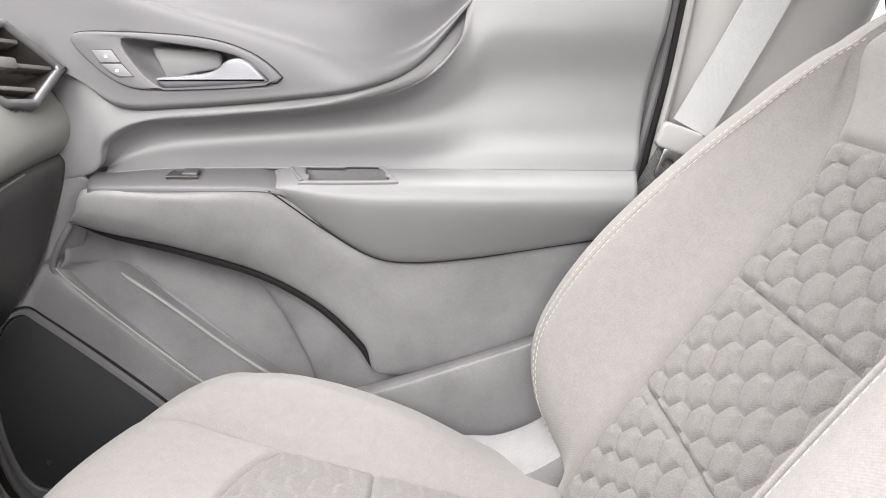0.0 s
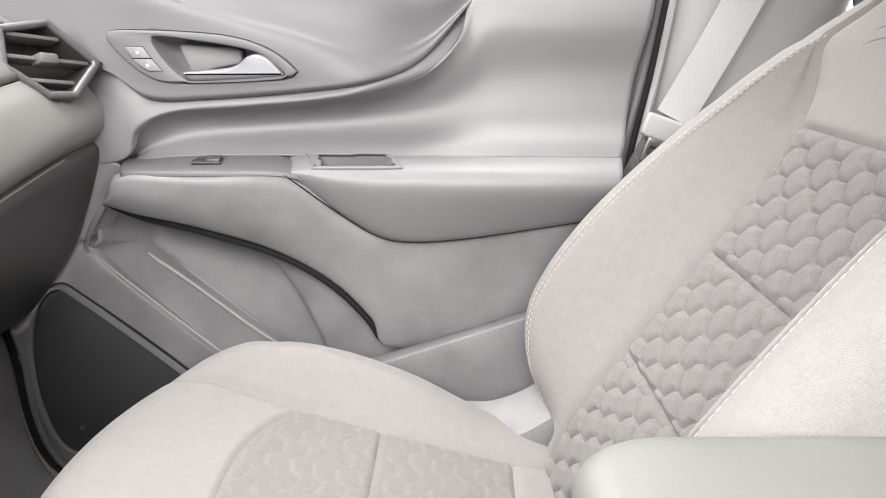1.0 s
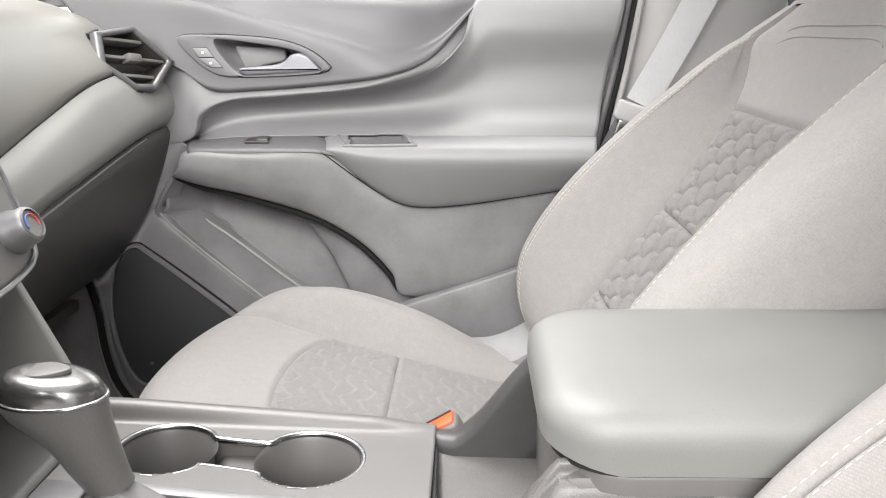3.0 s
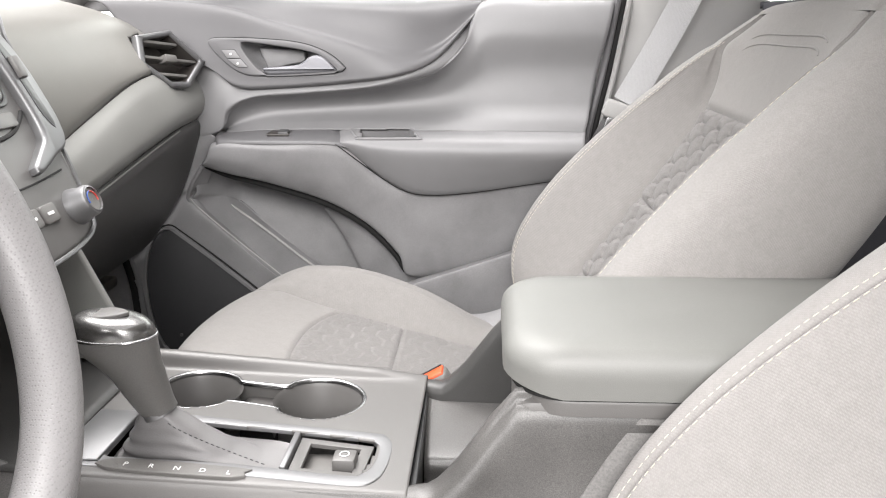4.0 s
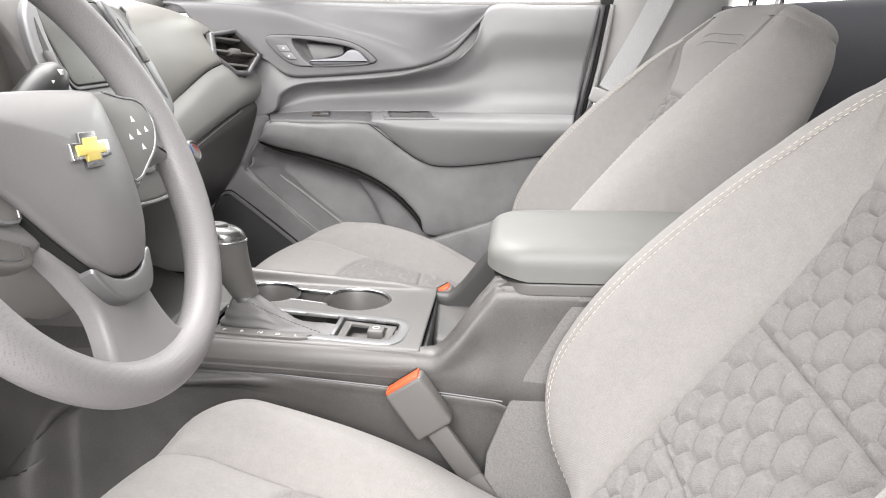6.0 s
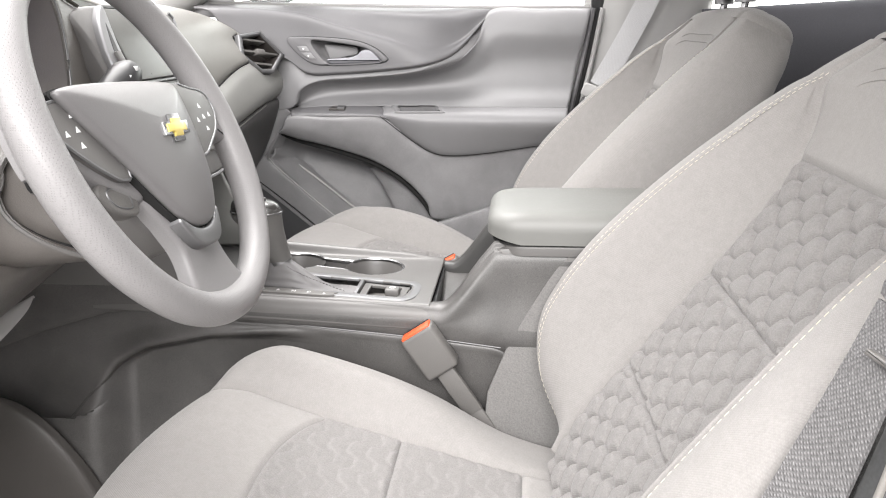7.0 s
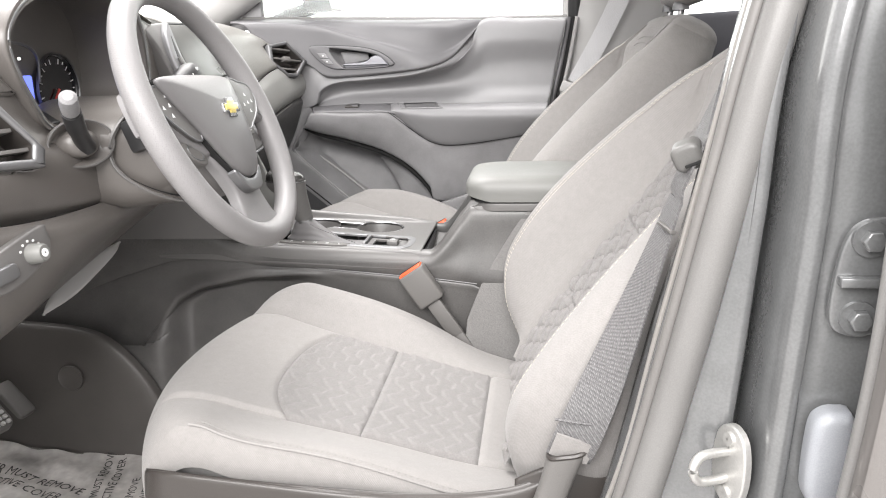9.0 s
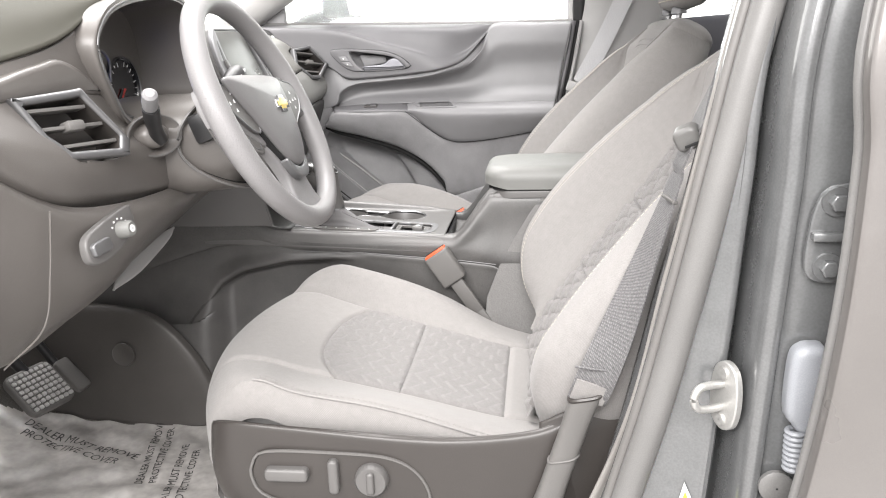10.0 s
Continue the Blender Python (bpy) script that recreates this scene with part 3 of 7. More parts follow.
# map pocket: shade tube in the slot, back wall, ledge and dividing fin
rows = [
    [(-0.456, 0.897, 1.06), (-0.409, 0.962, 1.045), (-0.31, 0.967, 1.018), (-0.21, 0.97, 0.985), (-0.14, 0.972, 0.94), (-0.08, 0.972, 0.87), (-0.05, 0.972, 0.8)],
    [(-0.448, 0.897, 1.025), (-0.409, 0.977, 1.01), (-0.325, 0.984, 0.975), (-0.24, 0.987, 0.93), (-0.17, 0.987, 0.89), (-0.11, 0.987, 0.83), (-0.07, 0.987, 0.78)],
    [(-0.448, 0.897, 0.998), (-0.409, 0.972, 0.974), (-0.352, 0.975, 0.93), (-0.272, 0.977, 0.864), (-0.205, 0.978, 0.815), (-0.15, 0.978, 0.77), (-0.1, 0.978, 0.73)],
    [(-0.456, 0.897, 0.987), (-0.409, 0.965, 0.969), (-0.356, 0.968, 0.923), (-0.275, 0.97, 0.856), (-0.208, 0.972, 0.808), (-0.155, 0.972, 0.764), (-0.1, 0.972, 0.72)],
    [(-0.463, 0.905, 0.98), (-0.43, 0.908, 0.95), (-0.375, 0.908, 0.899), (-0.306, 0.908, 0.838), (-0.26, 0.908, 0.797), (-0.2, 0.908, 0.745), (-0.14, 0.908, 0.7)],
]
part("map_pocket", sheet(patch(rows, 80, 50)), DOOR_LOW, door, "map pocket moulded into the door", solid=0.003, flip=True)
rows = [
    [(-0.238, 0.967, 0.953), (-0.225, 0.966, 0.935), (-0.205, 0.964, 0.905), (-0.186, 0.962, 0.868), (-0.172, 0.961, 0.835), (-0.162, 0.961, 0.79)],
    [(-0.232, 0.959, 0.956), (-0.218, 0.956, 0.937), (-0.198, 0.954, 0.907), (-0.179, 0.952, 0.869), (-0.165, 0.951, 0.835), (-0.155, 0.951, 0.79)],
    [(-0.20, 0.956, 0.972), (-0.18, 0.953, 0.950), (-0.155, 0.951, 0.92), (-0.13, 0.949, 0.88), (-0.11, 0.948, 0.845), (-0.10, 0.948, 0.79)],
    [(-0.17, 0.956, 0.985), (-0.14, 0.953, 0.96), (-0.11, 0.951, 0.93), (-0.08, 0.949, 0.89), (-0.06, 0.948, 0.845), (-0.05, 0.948, 0.79)],
]
part("pocket_fin", sheet(patch(rows, 40, 24)), DOOR_LOW, door, solid=0.003, flip=True)
# A black tube stands in for the shade in the slot.
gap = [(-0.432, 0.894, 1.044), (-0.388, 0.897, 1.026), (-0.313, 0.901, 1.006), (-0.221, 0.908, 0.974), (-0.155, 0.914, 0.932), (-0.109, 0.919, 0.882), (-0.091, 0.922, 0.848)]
part("slot_shade", tube(cr(gap, 60), [0.003 + 0.0035 * math.sin(math.pi * min(1, i / 59)) ** 0.5 for i in range(60)], 8, up=(0, 1, 0), flat=1.0), GAP, door, "black tube painting the shade in the slot over the pocket")

lip = [(-0.430, 0.884, 1.044), (-0.452, 0.888, 1.012), (-0.464, 0.896, 0.986), (-0.452, 0.900, 0.969), (-0.40, 0.902, 0.920), (-0.306, 0.904, 0.838), (-0.22, 0.904, 0.762)]
part("pocket_lip", tube(cr(lip, 60), 0.0042, 10, up=(0, 1, 0)), DOOR_MID, door, "rounded lip of the pocket")
# Highlight on the lip, drawn as a thin pale tube.
part("lip_highlight", tube(cr([(x + 0.0035, y - 0.0030, z + 0.0010) for x, y, z in lip[2:]], 50), 0.0010, 6, up=(0, 1, 0)), GREY_PL, door, "thin pale tube painting the highlight on the pocket lip")

# Pale tube paints the bright highlight along the crease.
crease = [(-0.410, 0.957, 0.961), (-0.358, 0.9575, 0.922), (-0.278, 0.9595, 0.856), (-0.212, 0.9605, 0.807)]
part("crease_highlight", tube(cr(crease, 50), 0.0024, 8, up=(0, 1, 0)), GREY_PL, door, "pale tube painting the highlight on the pocket crease")

# lower carrier with loudspeaker
rows = [
    [(-0.68, 0.905, 1.11), (-0.56, 0.880, 1.106), (-0.478, 0.877, 1.100), (-0.418, 0.873, 1.102), (-0.402, 0.876, 1.096), (-0.40, 0.884, 1.085), (-0.398, 0.886, 1.08)],
    [(-0.68, 0.900, 1.05), (-0.57, 0.890, 1.04), (-0.50, 0.882, 1.04), (-0.455, 0.878, 1.045), (-0.432, 0.882, 1.052), (-0.420, 0.89, 1.055), (-0.41, 0.90, 1.055)],
    [(-0.68, 0.905, 0.96), (-0.59, 0.892, 0.99), (-0.53, 0.888, 1.00), (-0.485, 0.886, 1.005), (-0.458, 0.888, 1.005), (-0.445, 0.90, 1.01), (-0.436, 0.92, 1.01)],
    [(-0.68, 0.905, 0.90), (-0.60, 0.897, 0.945), (-0.55, 0.893, 0.962), (-0.50, 0.892, 0.972), (-0.468, 0.893, 0.980), (-0.455, 0.900, 0.980), (-0.45, 0.91, 0.978)],
    [(-0.68, 0.905, 0.80), (-0.58, 0.900, 0.84), (-0.50, 0.896, 0.872), (-0.44, 0.894, 0.894), (-0.392, 0.893, 0.906), (-0.378, 0.897, 0.902), (-0.370, 0.91, 0.898)],
    [(-0.68, 0.905, 0.72), (-0.56, 0.903, 0.76), (-0.46, 0.900, 0.79), (-0.38, 0.897, 0.815), (-0.322, 0.896, 0.842), (-0.308, 0.90, 0.838), (-0.30, 0.91, 0.834)],
    [(-0.68, 0.905, 0.62), (-0.54, 0.905, 0.66), (-0.40, 0.903, 0.70), (-0.28, 0.9, 0.73), (-0.20, 0.9, 0.752), (-0.18, 0.90, 0.745), (-0.17, 0.91, 0.74)],
    [(-0.68, 0.905, 0.52), (-0.54, 0.905, 0.53), (-0.36, 0.903, 0.54), (-0.16, 0.9, 0.55), (0.02, 0.9, 0.56), (0.12, 0.90, 0.57), (0.22, 0.91, 0.58)],
]
FOOT = [(-0.605, 1.00), (-0.590, 0.90), (-0.576, 0.83), (-0.571, 0.75), (-0.556, 0.69), (-0.525, 0.655), (-0.45, 0.630), (-0.20, 0.61), (0.20, 0.60)]
part("lower_carrier", cut(sheet(patch(rows, 110, 130)), FOOT + [(0.4, 0.60), (0.4, 0.4), (-0.9, 0.4), (-0.9, 1.0)]), DOOR_LOW, door, "dark lower door panel", solid=0.004, flip=True)
SPK = cr([(-0.503, 0.937), (-0.476, 0.921), (-0.41, 0.868), (-0.345, 0.812), (-0.325, 0.785), (-0.345, 0.742), (-0.42, 0.706), (-0.497, 0.692), (-0.532, 0.712), (-0.552, 0.78), (-0.552, 0.86), (-0.532, 0.918)], 90, closed=True)
sc = SPK.mean(0)
spk = part("speaker_grille", slab(sc + (SPK - sc) * 0.955, 0.004, 0.002, xz(0.890)), GRILLE, door, "dark perforated loudspeaker grille")
part("speaker_rim", slab(SPK, 0.016, 0.004, xz(0.898), hollow=sc + (SPK - sc) * 0.965), DOOR_MID, door, "thin rim round the loudspeaker")
part("rim_gap", tube([(x, 0.8945, z) for x, z in sc + (SPK - sc) * 1.012], 0.0022, 6, closed=True, up=(0, 1, 0)), GAP, door)
part("badge", slab(rounded(0.006, 0.006, 0.0015), 0.001, 0.0003, basis((-0.497, 0.886, 0.735), (1, 0, 0), (0, 0, 1))), SILVER, spk, "tiny silver speaker badge")

# bottle bin at the rear foot of the door
rows = [
    [(-0.12, 0.905, 0.824), (-0.04, 0.90, 0.850), (0.05, 0.90, 0.879), (0.15, 0.90, 0.913), (0.22, 0.90, 0.935)],
    [(-0.12, 0.876, 0.825), (-0.04, 0.872, 0.853), (0.05, 0.872, 0.883), (0.15, 0.872, 0.917), (0.215, 0.872, 0.938)],
    [(-0.12, 0.868, 0.818), (-0.04, 0.865, 0.843), (0.05, 0.865, 0.872), (0.15, 0.865, 0.905), (0.212, 0.865, 0.926)],
    [(-0.12, 0.872, 0.76), (-0.04, 0.870, 0.77), (0.05, 0.870, 0.79), (0.14, 0.870, 0.81), (0.205, 0.870, 0.82)],
    [(-0.12, 0.885, 0.62), (-0.04, 0.884, 0.62), (0.05, 0.884, 0.62), (0.14, 0.884, 0.62), (0.19, 0.884, 0.62)],
]
part("bottle_bin", sheet(patch(rows, 50, 40)), DOOR_LOW, door, "dark bottle bin at the foot of the door", solid=0.004, flip=True)
part("door_core", plate(-0.70, 0.24, 1.0, 1.03, 0.52, 1.28, 0.02), DOOR_LOW, door)
part("belt_cap", tube([(-0.60, 0.968, 1.325), (-0.3, 0.968, 1.317), (0.0, 0.968, 1.309), (0.262, 0.968, 1.306)], 0.011, 10), RUBBER, door, "rubber lip under the window")
edge = [(0.267, 0.945, 1.31), (0.247, 0.935, 1.20), (0.226, 0.93, 1.10), (0.213, 0.925, 1.0), (0.207, 0.92, 0.9), (0.204, 0.91, 0.62)]
part("rear_edge", tube(cr(edge, 30), 0.006, 8), DOOR_UP, door)
part("door_seal", tube(cr([(x + 0.010, y + 0.006, z) for x, y, z in edge], 30), 0.006, 8), GAP, door, "black rubber seal down the door's rear edge")
part("door_seal", tube(cr([(x + 0.020, y + 0.006, z) for x, y, z in edge], 30), 0.0055, 8), GREY_PL, door)
win = part("window", box((-0.17, 0.985, 1.47), (0.88, 0.005, 0.34), 0.001), GLASS, door, "clear side window glass")
win.visible_shadow = False
part("window_post", tube([(0.285, 0.985, 1.29), (0.29, 0.94, 1.62)], 0.022, 10), BLACK, door, "black window frame post")
part("sail_panel", slab([(-0.66, 1.30), (-0.545, 1.30), (-0.548, 1.42), (-0.60, 1.42), (-0.66, 1.34)], 0.02, 0.005, xz(0.985)), DOOR_LOW, door, "dark triangular sail panel at the mirror")

# Windscreen pillars added to cut light on the door top, mostly out of view.
part("pillar_front_passenger", tube(cr([(-0.70, 0.96, 1.34), (-0.50, 0.93, 1.46), (-0.28, 0.88, 1.57), (-0.05, 0.80, 1.64)], 20), 0.055, 14), GREY_PL, None, "pale windscreen pillar trim, added to hold off light", category="pillar", kind="structure")
part("pillar_front_driver", tube(cr([(-0.98, -0.56, 1.26), (-0.66, -0.53, 1.45), (-0.36, -0.47, 1.58), (-0.05, -0.40, 1.64)], 20), 0.038, 12), GREY_PL, None, "pale windscreen pillar trim, added to hold off light", category="pillar", kind="structure")

# wing mirror outside
mir = thing("wing_mirror", (-0.5, 1.12, 1.33), "dark wing mirror outside the passenger window", "mirror")
part("shell", slab(rounded(0.17, 0.115, 0.035), 0.07, 0.03, basis((-0.435, 1.13, 1.40), (0.25, 0.97, 0), (0, 0, 1)), seg=5), PAINT, mir, "painted mirror shell")
part("mirror_glass", slab(rounded(0.15, 0.095, 0.03), 0.004, 0.001, basis((-0.364, 1.112, 1.40), (0.25, 0.97, 0), (0, 0, 1))), CHROME, mir, "mirror glass")
part("foot", tube([(-0.53, 0.97, 1.31), (-0.51, 1.05, 1.335), (-0.435, 1.11, 1.36)], 0.02, 10), BLACK, mir)

# passenger B-pillar trim
part("pillar_passenger", sheet(patch([
    [(0.245, 0.975, 1.66), (0.32, 0.935, 1.66), (0.40, 0.93, 1.66), (0.53, 0.945, 1.66), (0.56, 0.985, 1.66)],
    [(0.25, 0.985, 1.31), (0.315, 0.95, 1.31), (0.40, 0.945, 1.31), (0.50, 0.955, 1.31), (0.53, 1.0, 1.31)],
    [(0.235, 0.98, 1.20), (0.30, 0.95, 1.20), (0.40, 0.945, 1.20), (0.46, 0.955, 1.20), (0.50, 1.0, 1.20)],
    [(0.205, 0.97, 1.0), (0.28, 0.94, 1.0), (0.40, 0.935, 1.0), (0.48, 0.945, 1.0), (0.52, 0.98, 1.0)],
    [(0.21, 0.94, 0.7), (0.26, 0.93, 0.7), (0.40, 0.925, 0.7), (0.52, 0.935, 0.7), (0.56, 0.97, 0.7)],
    [(0.18, 0.94, 0.5), (0.26, 0.92, 0.5), (0.40, 0.92, 0.5), (0.56, 0.93, 0.5), (0.60, 0.96, 0.5)],
], 30, 50)), GREY_PL, None, "pale grey plastic trim of the door pillar", solid=0.004, flip=True, category="pillar", kind="structure")
part("foot_edge", tube(cr([(x + 0.004, 0.903, z + 0.002) for x, z in FOOT], 60), 0.006, 8, up=(0, 1, 0)), DOOR_MID, door, "pale rolled edge of the door's foot")
part("door_seal", tube(cr([(x - 0.012, 0.922, z - 0.008) for x, z in FOOT], 60), 0.012, 8, up=(0, 1, 0)), GAP, door, "black rubber seal round the door's foot")
part("kick_trim", sheet(patch([
    [(-0.85, 0.905, 1.00), (-0.72, 0.890, 1.00), (-0.66, 0.896, 1.00), (-0.628, 0.925, 1.00)],
    [(-0.85, 0.900, 0.83), (-0.70, 0.880, 0.83), (-0.64, 0.888, 0.83), (-0.602, 0.922, 0.83)],
    [(-0.85, 0.890, 0.75), (-0.69, 0.870, 0.75), (-0.632, 0.880, 0.75), (-0.598, 0.920, 0.75)],
    [(-0.85, 0.875, 0.69), (-0.67, 0.855, 0.69), (-0.615, 0.866, 0.69), (-0.583, 0.915, 0.685)],
    [(-0.85, 0.845, 0.645), (-0.64, 0.830, 0.645), (-0.585, 0.842, 0.645), (-0.548, 0.905, 0.643)],
    [(-0.85, 0.800, 0.620), (-0.60, 0.790, 0.620), (-0.53, 0.805, 0.622), (-0.46, 0.895, 0.618)],
    [(-0.85, 0.760, 0.560), (-0.58, 0.760, 0.560), (-0.40, 0.775, 0.565), (-0.25, 0.885, 0.600)],
    [(-0.85, 0.750, 0.500), (-0.55, 0.750, 0.500), (-0.30, 0.760, 0.500), (-0.05, 0.850, 0.560)]], 40, 60)), DOOR_LOW, None, "dark moulded trim of the passenger footwell and sill", solid=0.004, flip=True, category="trim", kind="structure")
part("sill_passenger", tube(cr([(-0.9, 0.90, 0.56), (-0.3, 0.90, 0.55), (0.2, 0.90, 0.56), (0.4, 0.90, 0.58), (0.9, 0.90, 0.57)], 30), 0.05, 12, flat=0.7), DOOR_LOW, None, "dark plastic sill trim", category="sill", kind="structure")
rear = thing("rear_door", (0.9, 0.93, 0.6), "dark trim of the closed rear passenger door", "car door")
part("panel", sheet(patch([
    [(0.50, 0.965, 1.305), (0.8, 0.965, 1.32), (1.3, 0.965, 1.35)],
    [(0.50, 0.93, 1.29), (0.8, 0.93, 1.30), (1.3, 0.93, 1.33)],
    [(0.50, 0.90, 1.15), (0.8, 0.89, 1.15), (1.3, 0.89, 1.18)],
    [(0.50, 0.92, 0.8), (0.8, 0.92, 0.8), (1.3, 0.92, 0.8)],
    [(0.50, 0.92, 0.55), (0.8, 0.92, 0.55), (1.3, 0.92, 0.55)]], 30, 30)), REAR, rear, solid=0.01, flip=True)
part("window", box((0.9, 0.985, 1.47), (0.8, 0.005, 0.30), 0.001), GLASS, rear).visible_shadow = False

# ---- front seats ----


def honeycomb(s, l, col=0.032, row=0.035, lean=0.0):
    """Height 0 to 1 of a puffed honeycomb, at the sideways place s and the lengthways place l; lean tips the cells like scales."""
    best, at = np.full(np.shape(s), 9.0), np.zeros(np.shape(s))
    for ox, oy in ((0, 0), (0.5, 0.5)):
        x, y = s / (2 * col) - ox, l / row - oy
        x, y = (x - np.round(x)) * 2 * col, (y - np.round(y)) * row
        d = np.maximum(np.abs(y) / (row / 2), np.abs(x) / (col / 1.5) + np.abs(y) / row)
        at = np.where(d < best, y / (row / 2), at)
        best = np.minimum(best, d)
    return (1 - np.clip(best, 0, 1) ** 5) * (1 + lean * at)


def waves(s, l, pitch=0.0235, swing=0.0075, length=0.054):
    """Height 0 to 1 of rows of soft scales with wavy edges, each row steep on its front side."""
    f = (l + swing * np.sin(2 * math.pi * s / length) + 0.0016 * np.sin(2 * math.pi * s / 0.019 + 1.3)) / pitch
    f = f - np.floor(f)
    return np.clip(f / 0.78, 0, 1) ** 0.6 * np.clip((1 - f) / 0.16, 0, 1) ** 0.7


def smooth_rows(v, xs, ys):
    """A smooth curve through (xs, ys), read at v."""
    c = cr(np.column_stack([xs, ys]), 200)
    return np.interp(v, c[:, 0], c[:, 1])


def ease(x):
    x = np.clip(x, 0, 1)
    return x * x * (3 - 2 * x)


def stitches(points, length=0.0055, gap=0.0035, r=0.0009):
    """Short threads along a line of places."""
    P = np.array(points)
    L = np.concatenate([[0], np.cumsum(np.linalg.norm(np.diff(P, axis=0), axis=1))])
    out, at = [], 0.0
    while at + length < L[-1]:
        q = np.stack([np.interp([at, at + length / 2, at + length], L, P[:, k]) for k in range(3)], 1)
        out.append(tube(q, [r * 0.8, r * 1.25, r * 0.8], 5))
        at += length + gap
    return join(*out)


def front_seat(cy, tilt, back_shift, cushion_shift, near, tuck, label):
    """A front seat about the plane y = cy. tilt leans its backrest, near is the height of the door-side or lid-side bolster."""
    seat = thing("front_seat", (0.0, cy, 0.5), label, "seat", "front seats")
    q = cr([(0.107, 0.778), (0.147, 0.853), (0.194, 0.918), (0.275, 1.029), (0.357, 1.146), (0.403, 1.233), (0.429, 1.286)], 241) - np.array([0.2, 0.8])
    ct, st = math.cos(radians(tilt)), math.sin(radians(tilt))
    BACK = np.stack([ct * q[:, 0] + st * q[:, 1], ct * q[:, 1] - st * q[:, 0]], 1) + np.array([0.2, 0.8]) + np.array(back_shift)
    BLEN = float(np.sum(np.linalg.norm(np.diff(BACK, axis=0), axis=1)))
    BTAN = np.gradient(BACK, axis=0)
    BTAN = BTAN / np.linalg.norm(BTAN, axis=1, keepdims=True)
    steps = np.arange(241)

    def back_point(v, s, d):
        """Place on the backrest: v from foot to top, s sideways, d out of the surface."""
        i = np.clip(v, 0, 1) * 240
        x, z = np.interp(i, steps, BACK[:, 0]), np.interp(i, steps, BACK[:, 1])
        tx, tz = np.interp(i, steps, BTAN[:, 0]), np.interp(i, steps, BTAN[:, 1])
        return np.stack([x - tz * d, cy + s + 0 * x, z + tx * d], -1)

    def profile(v, side=1):
        """Insert seam a, stitched seam e, half width w, bolster height b, and the rise of the shoulder panel's edge."""
        e = smooth_rows(v, [0, 0.05, 0.125, 0.22, 0.375, 0.546, 0.742, 0.85, 0.91, 0.95, 1], [0.178, 0.193, 0.219, 0.235, 0.235, 0.225, 0.207, 0.196, 0.190, 0.185, 0.170])
        a = smooth_rows(v, [0, 0.275, 0.504, 0.68, 0.758, 0.85, 0.91, 1], [0.146, 0.150, 0.152, 0.161, 0.170, 0.183, 0.1885, 0.169])
        e = e if side > 0 else e - 0.028 * ease((0.90 - v) / 0.3)
        a = np.minimum(a, e - 0.0015)
        w = smooth_rows(v, [0, 0.05, 0.12, 0.22, 0.36, 0.55, 0.75, 0.88, 0.95, 1], [0.200, 0.222, 0.250, 0.272, 0.282, 0.283, 0.276, 0.260, 0.241, 0.214])
        b = smooth_rows(v, [0, 0.05, 0.125, 0.22, 0.375, 0.546, 0.742, 0.85, 0.91, 0.95, 1], [-0.030, -0.009, 0.050, 0.085, 0.094, 0.084, 0.060, 0.035, 0.016, 0.004, -0.008])
        b = b if side > 0 else np.where(b > 0, b * near, b)
        return a, e, w, b, b * np.clip((v - 0.74) / 0.17, 0, 1) ** 3

    def cols(v, keys, side):
        a, e, w, b, h = profile(v, side)
        g = e - a
        at = {
            "a": (a - 0.007, h - 0.014), "a1": (a + np.minimum(0.004, 0.25 * g), h + 0.001 + 0.04 * (b - h)), "a2": (a + 0.33 * g, h + 0.34 * (b - h)), "a3": (a + 0.62 * g, h + 0.68 * (b - h)),
            "a4": (a + 0.86 * g, h + 0.93 * (b - h)), "e0": (e - np.minimum(0.004, 0.1 * g), 0.985 * b), "e": (e, 0.985 * b - 0.0040), "e1": (e + 0.005, 1.0 * b), "e2": (e + 0.40 * (w - e), 1.03 * b),
            "e3": (e + 0.80 * (w - e), 0.86 * b - 0.003), "w0": (w, 0.40 * b - 0.014), "w1": (w + 0.002, -0.045), "w2": (w - 0.010, -0.082), "w3": (w - 0.05, -0.103), "w4": (w * 0.5, -0.115), "w5": (0 * w, -0.117),
        }
        return [at[k] for k in keys]

    def back_sheet(v0, v1, keys, side, nu, nv):
        v = np.linspace(v0, v1, nv)
        c = cols(v, keys, side)
        S = np.stack([np.broadcast_to(x[0], v.shape) for x in c], 1)
        D = np.stack([np.broadcast_to(x[1], v.shape) for x in c], 1)
        G = [cr(np.column_stack([S[i], D[i]]), nu, even=False) for i in range(nv)]
        rows = [back_point(np.full(nu, v[i]), side * G[i][:, 0], G[i][:, 1]) for i in range(nv)]
        rows = [back_point(np.full(nu, v[0] - 0.012), side * G[0][:, 0] * 0.93, -0.062 + 0.6 * (G[0][:, 1] + 0.062))] + rows
        rows = [back_point(np.full(nu, v[0] - 0.010), side * G[0][:, 0] * 0.6, np.full(nu, -0.062))] + rows
        return sheet(np.array(rows))

    def insert_depth(x, s, v0, v1, quilted):
        af, an = float(profile(x, 1)[0]), float(profile(x, -1)[0])
        a = np.where(s > 0, af, an)
        t = s / a
        h = np.where(s > 0, float(profile(x, 1)[4]), float(profile(x, -1)[4]))
        ends = (min((x - v0), (v1 - x)) if quilted else x - v0) * BLEN
        soft = np.clip(np.clip(1 - np.abs(t), 0, 1) * a / 0.016, 0, 1) ** 0.7 * np.clip(ends / 0.008, 0, 1) ** 0.6
        d = -0.007 + 0.007 * soft - 0.006 * np.cos(np.clip(t, -1, 1) * math.pi / 2) - 0.15 * np.maximum(0, np.abs(s) - a) + h * np.clip(np.abs(t), 0, 1) ** 3
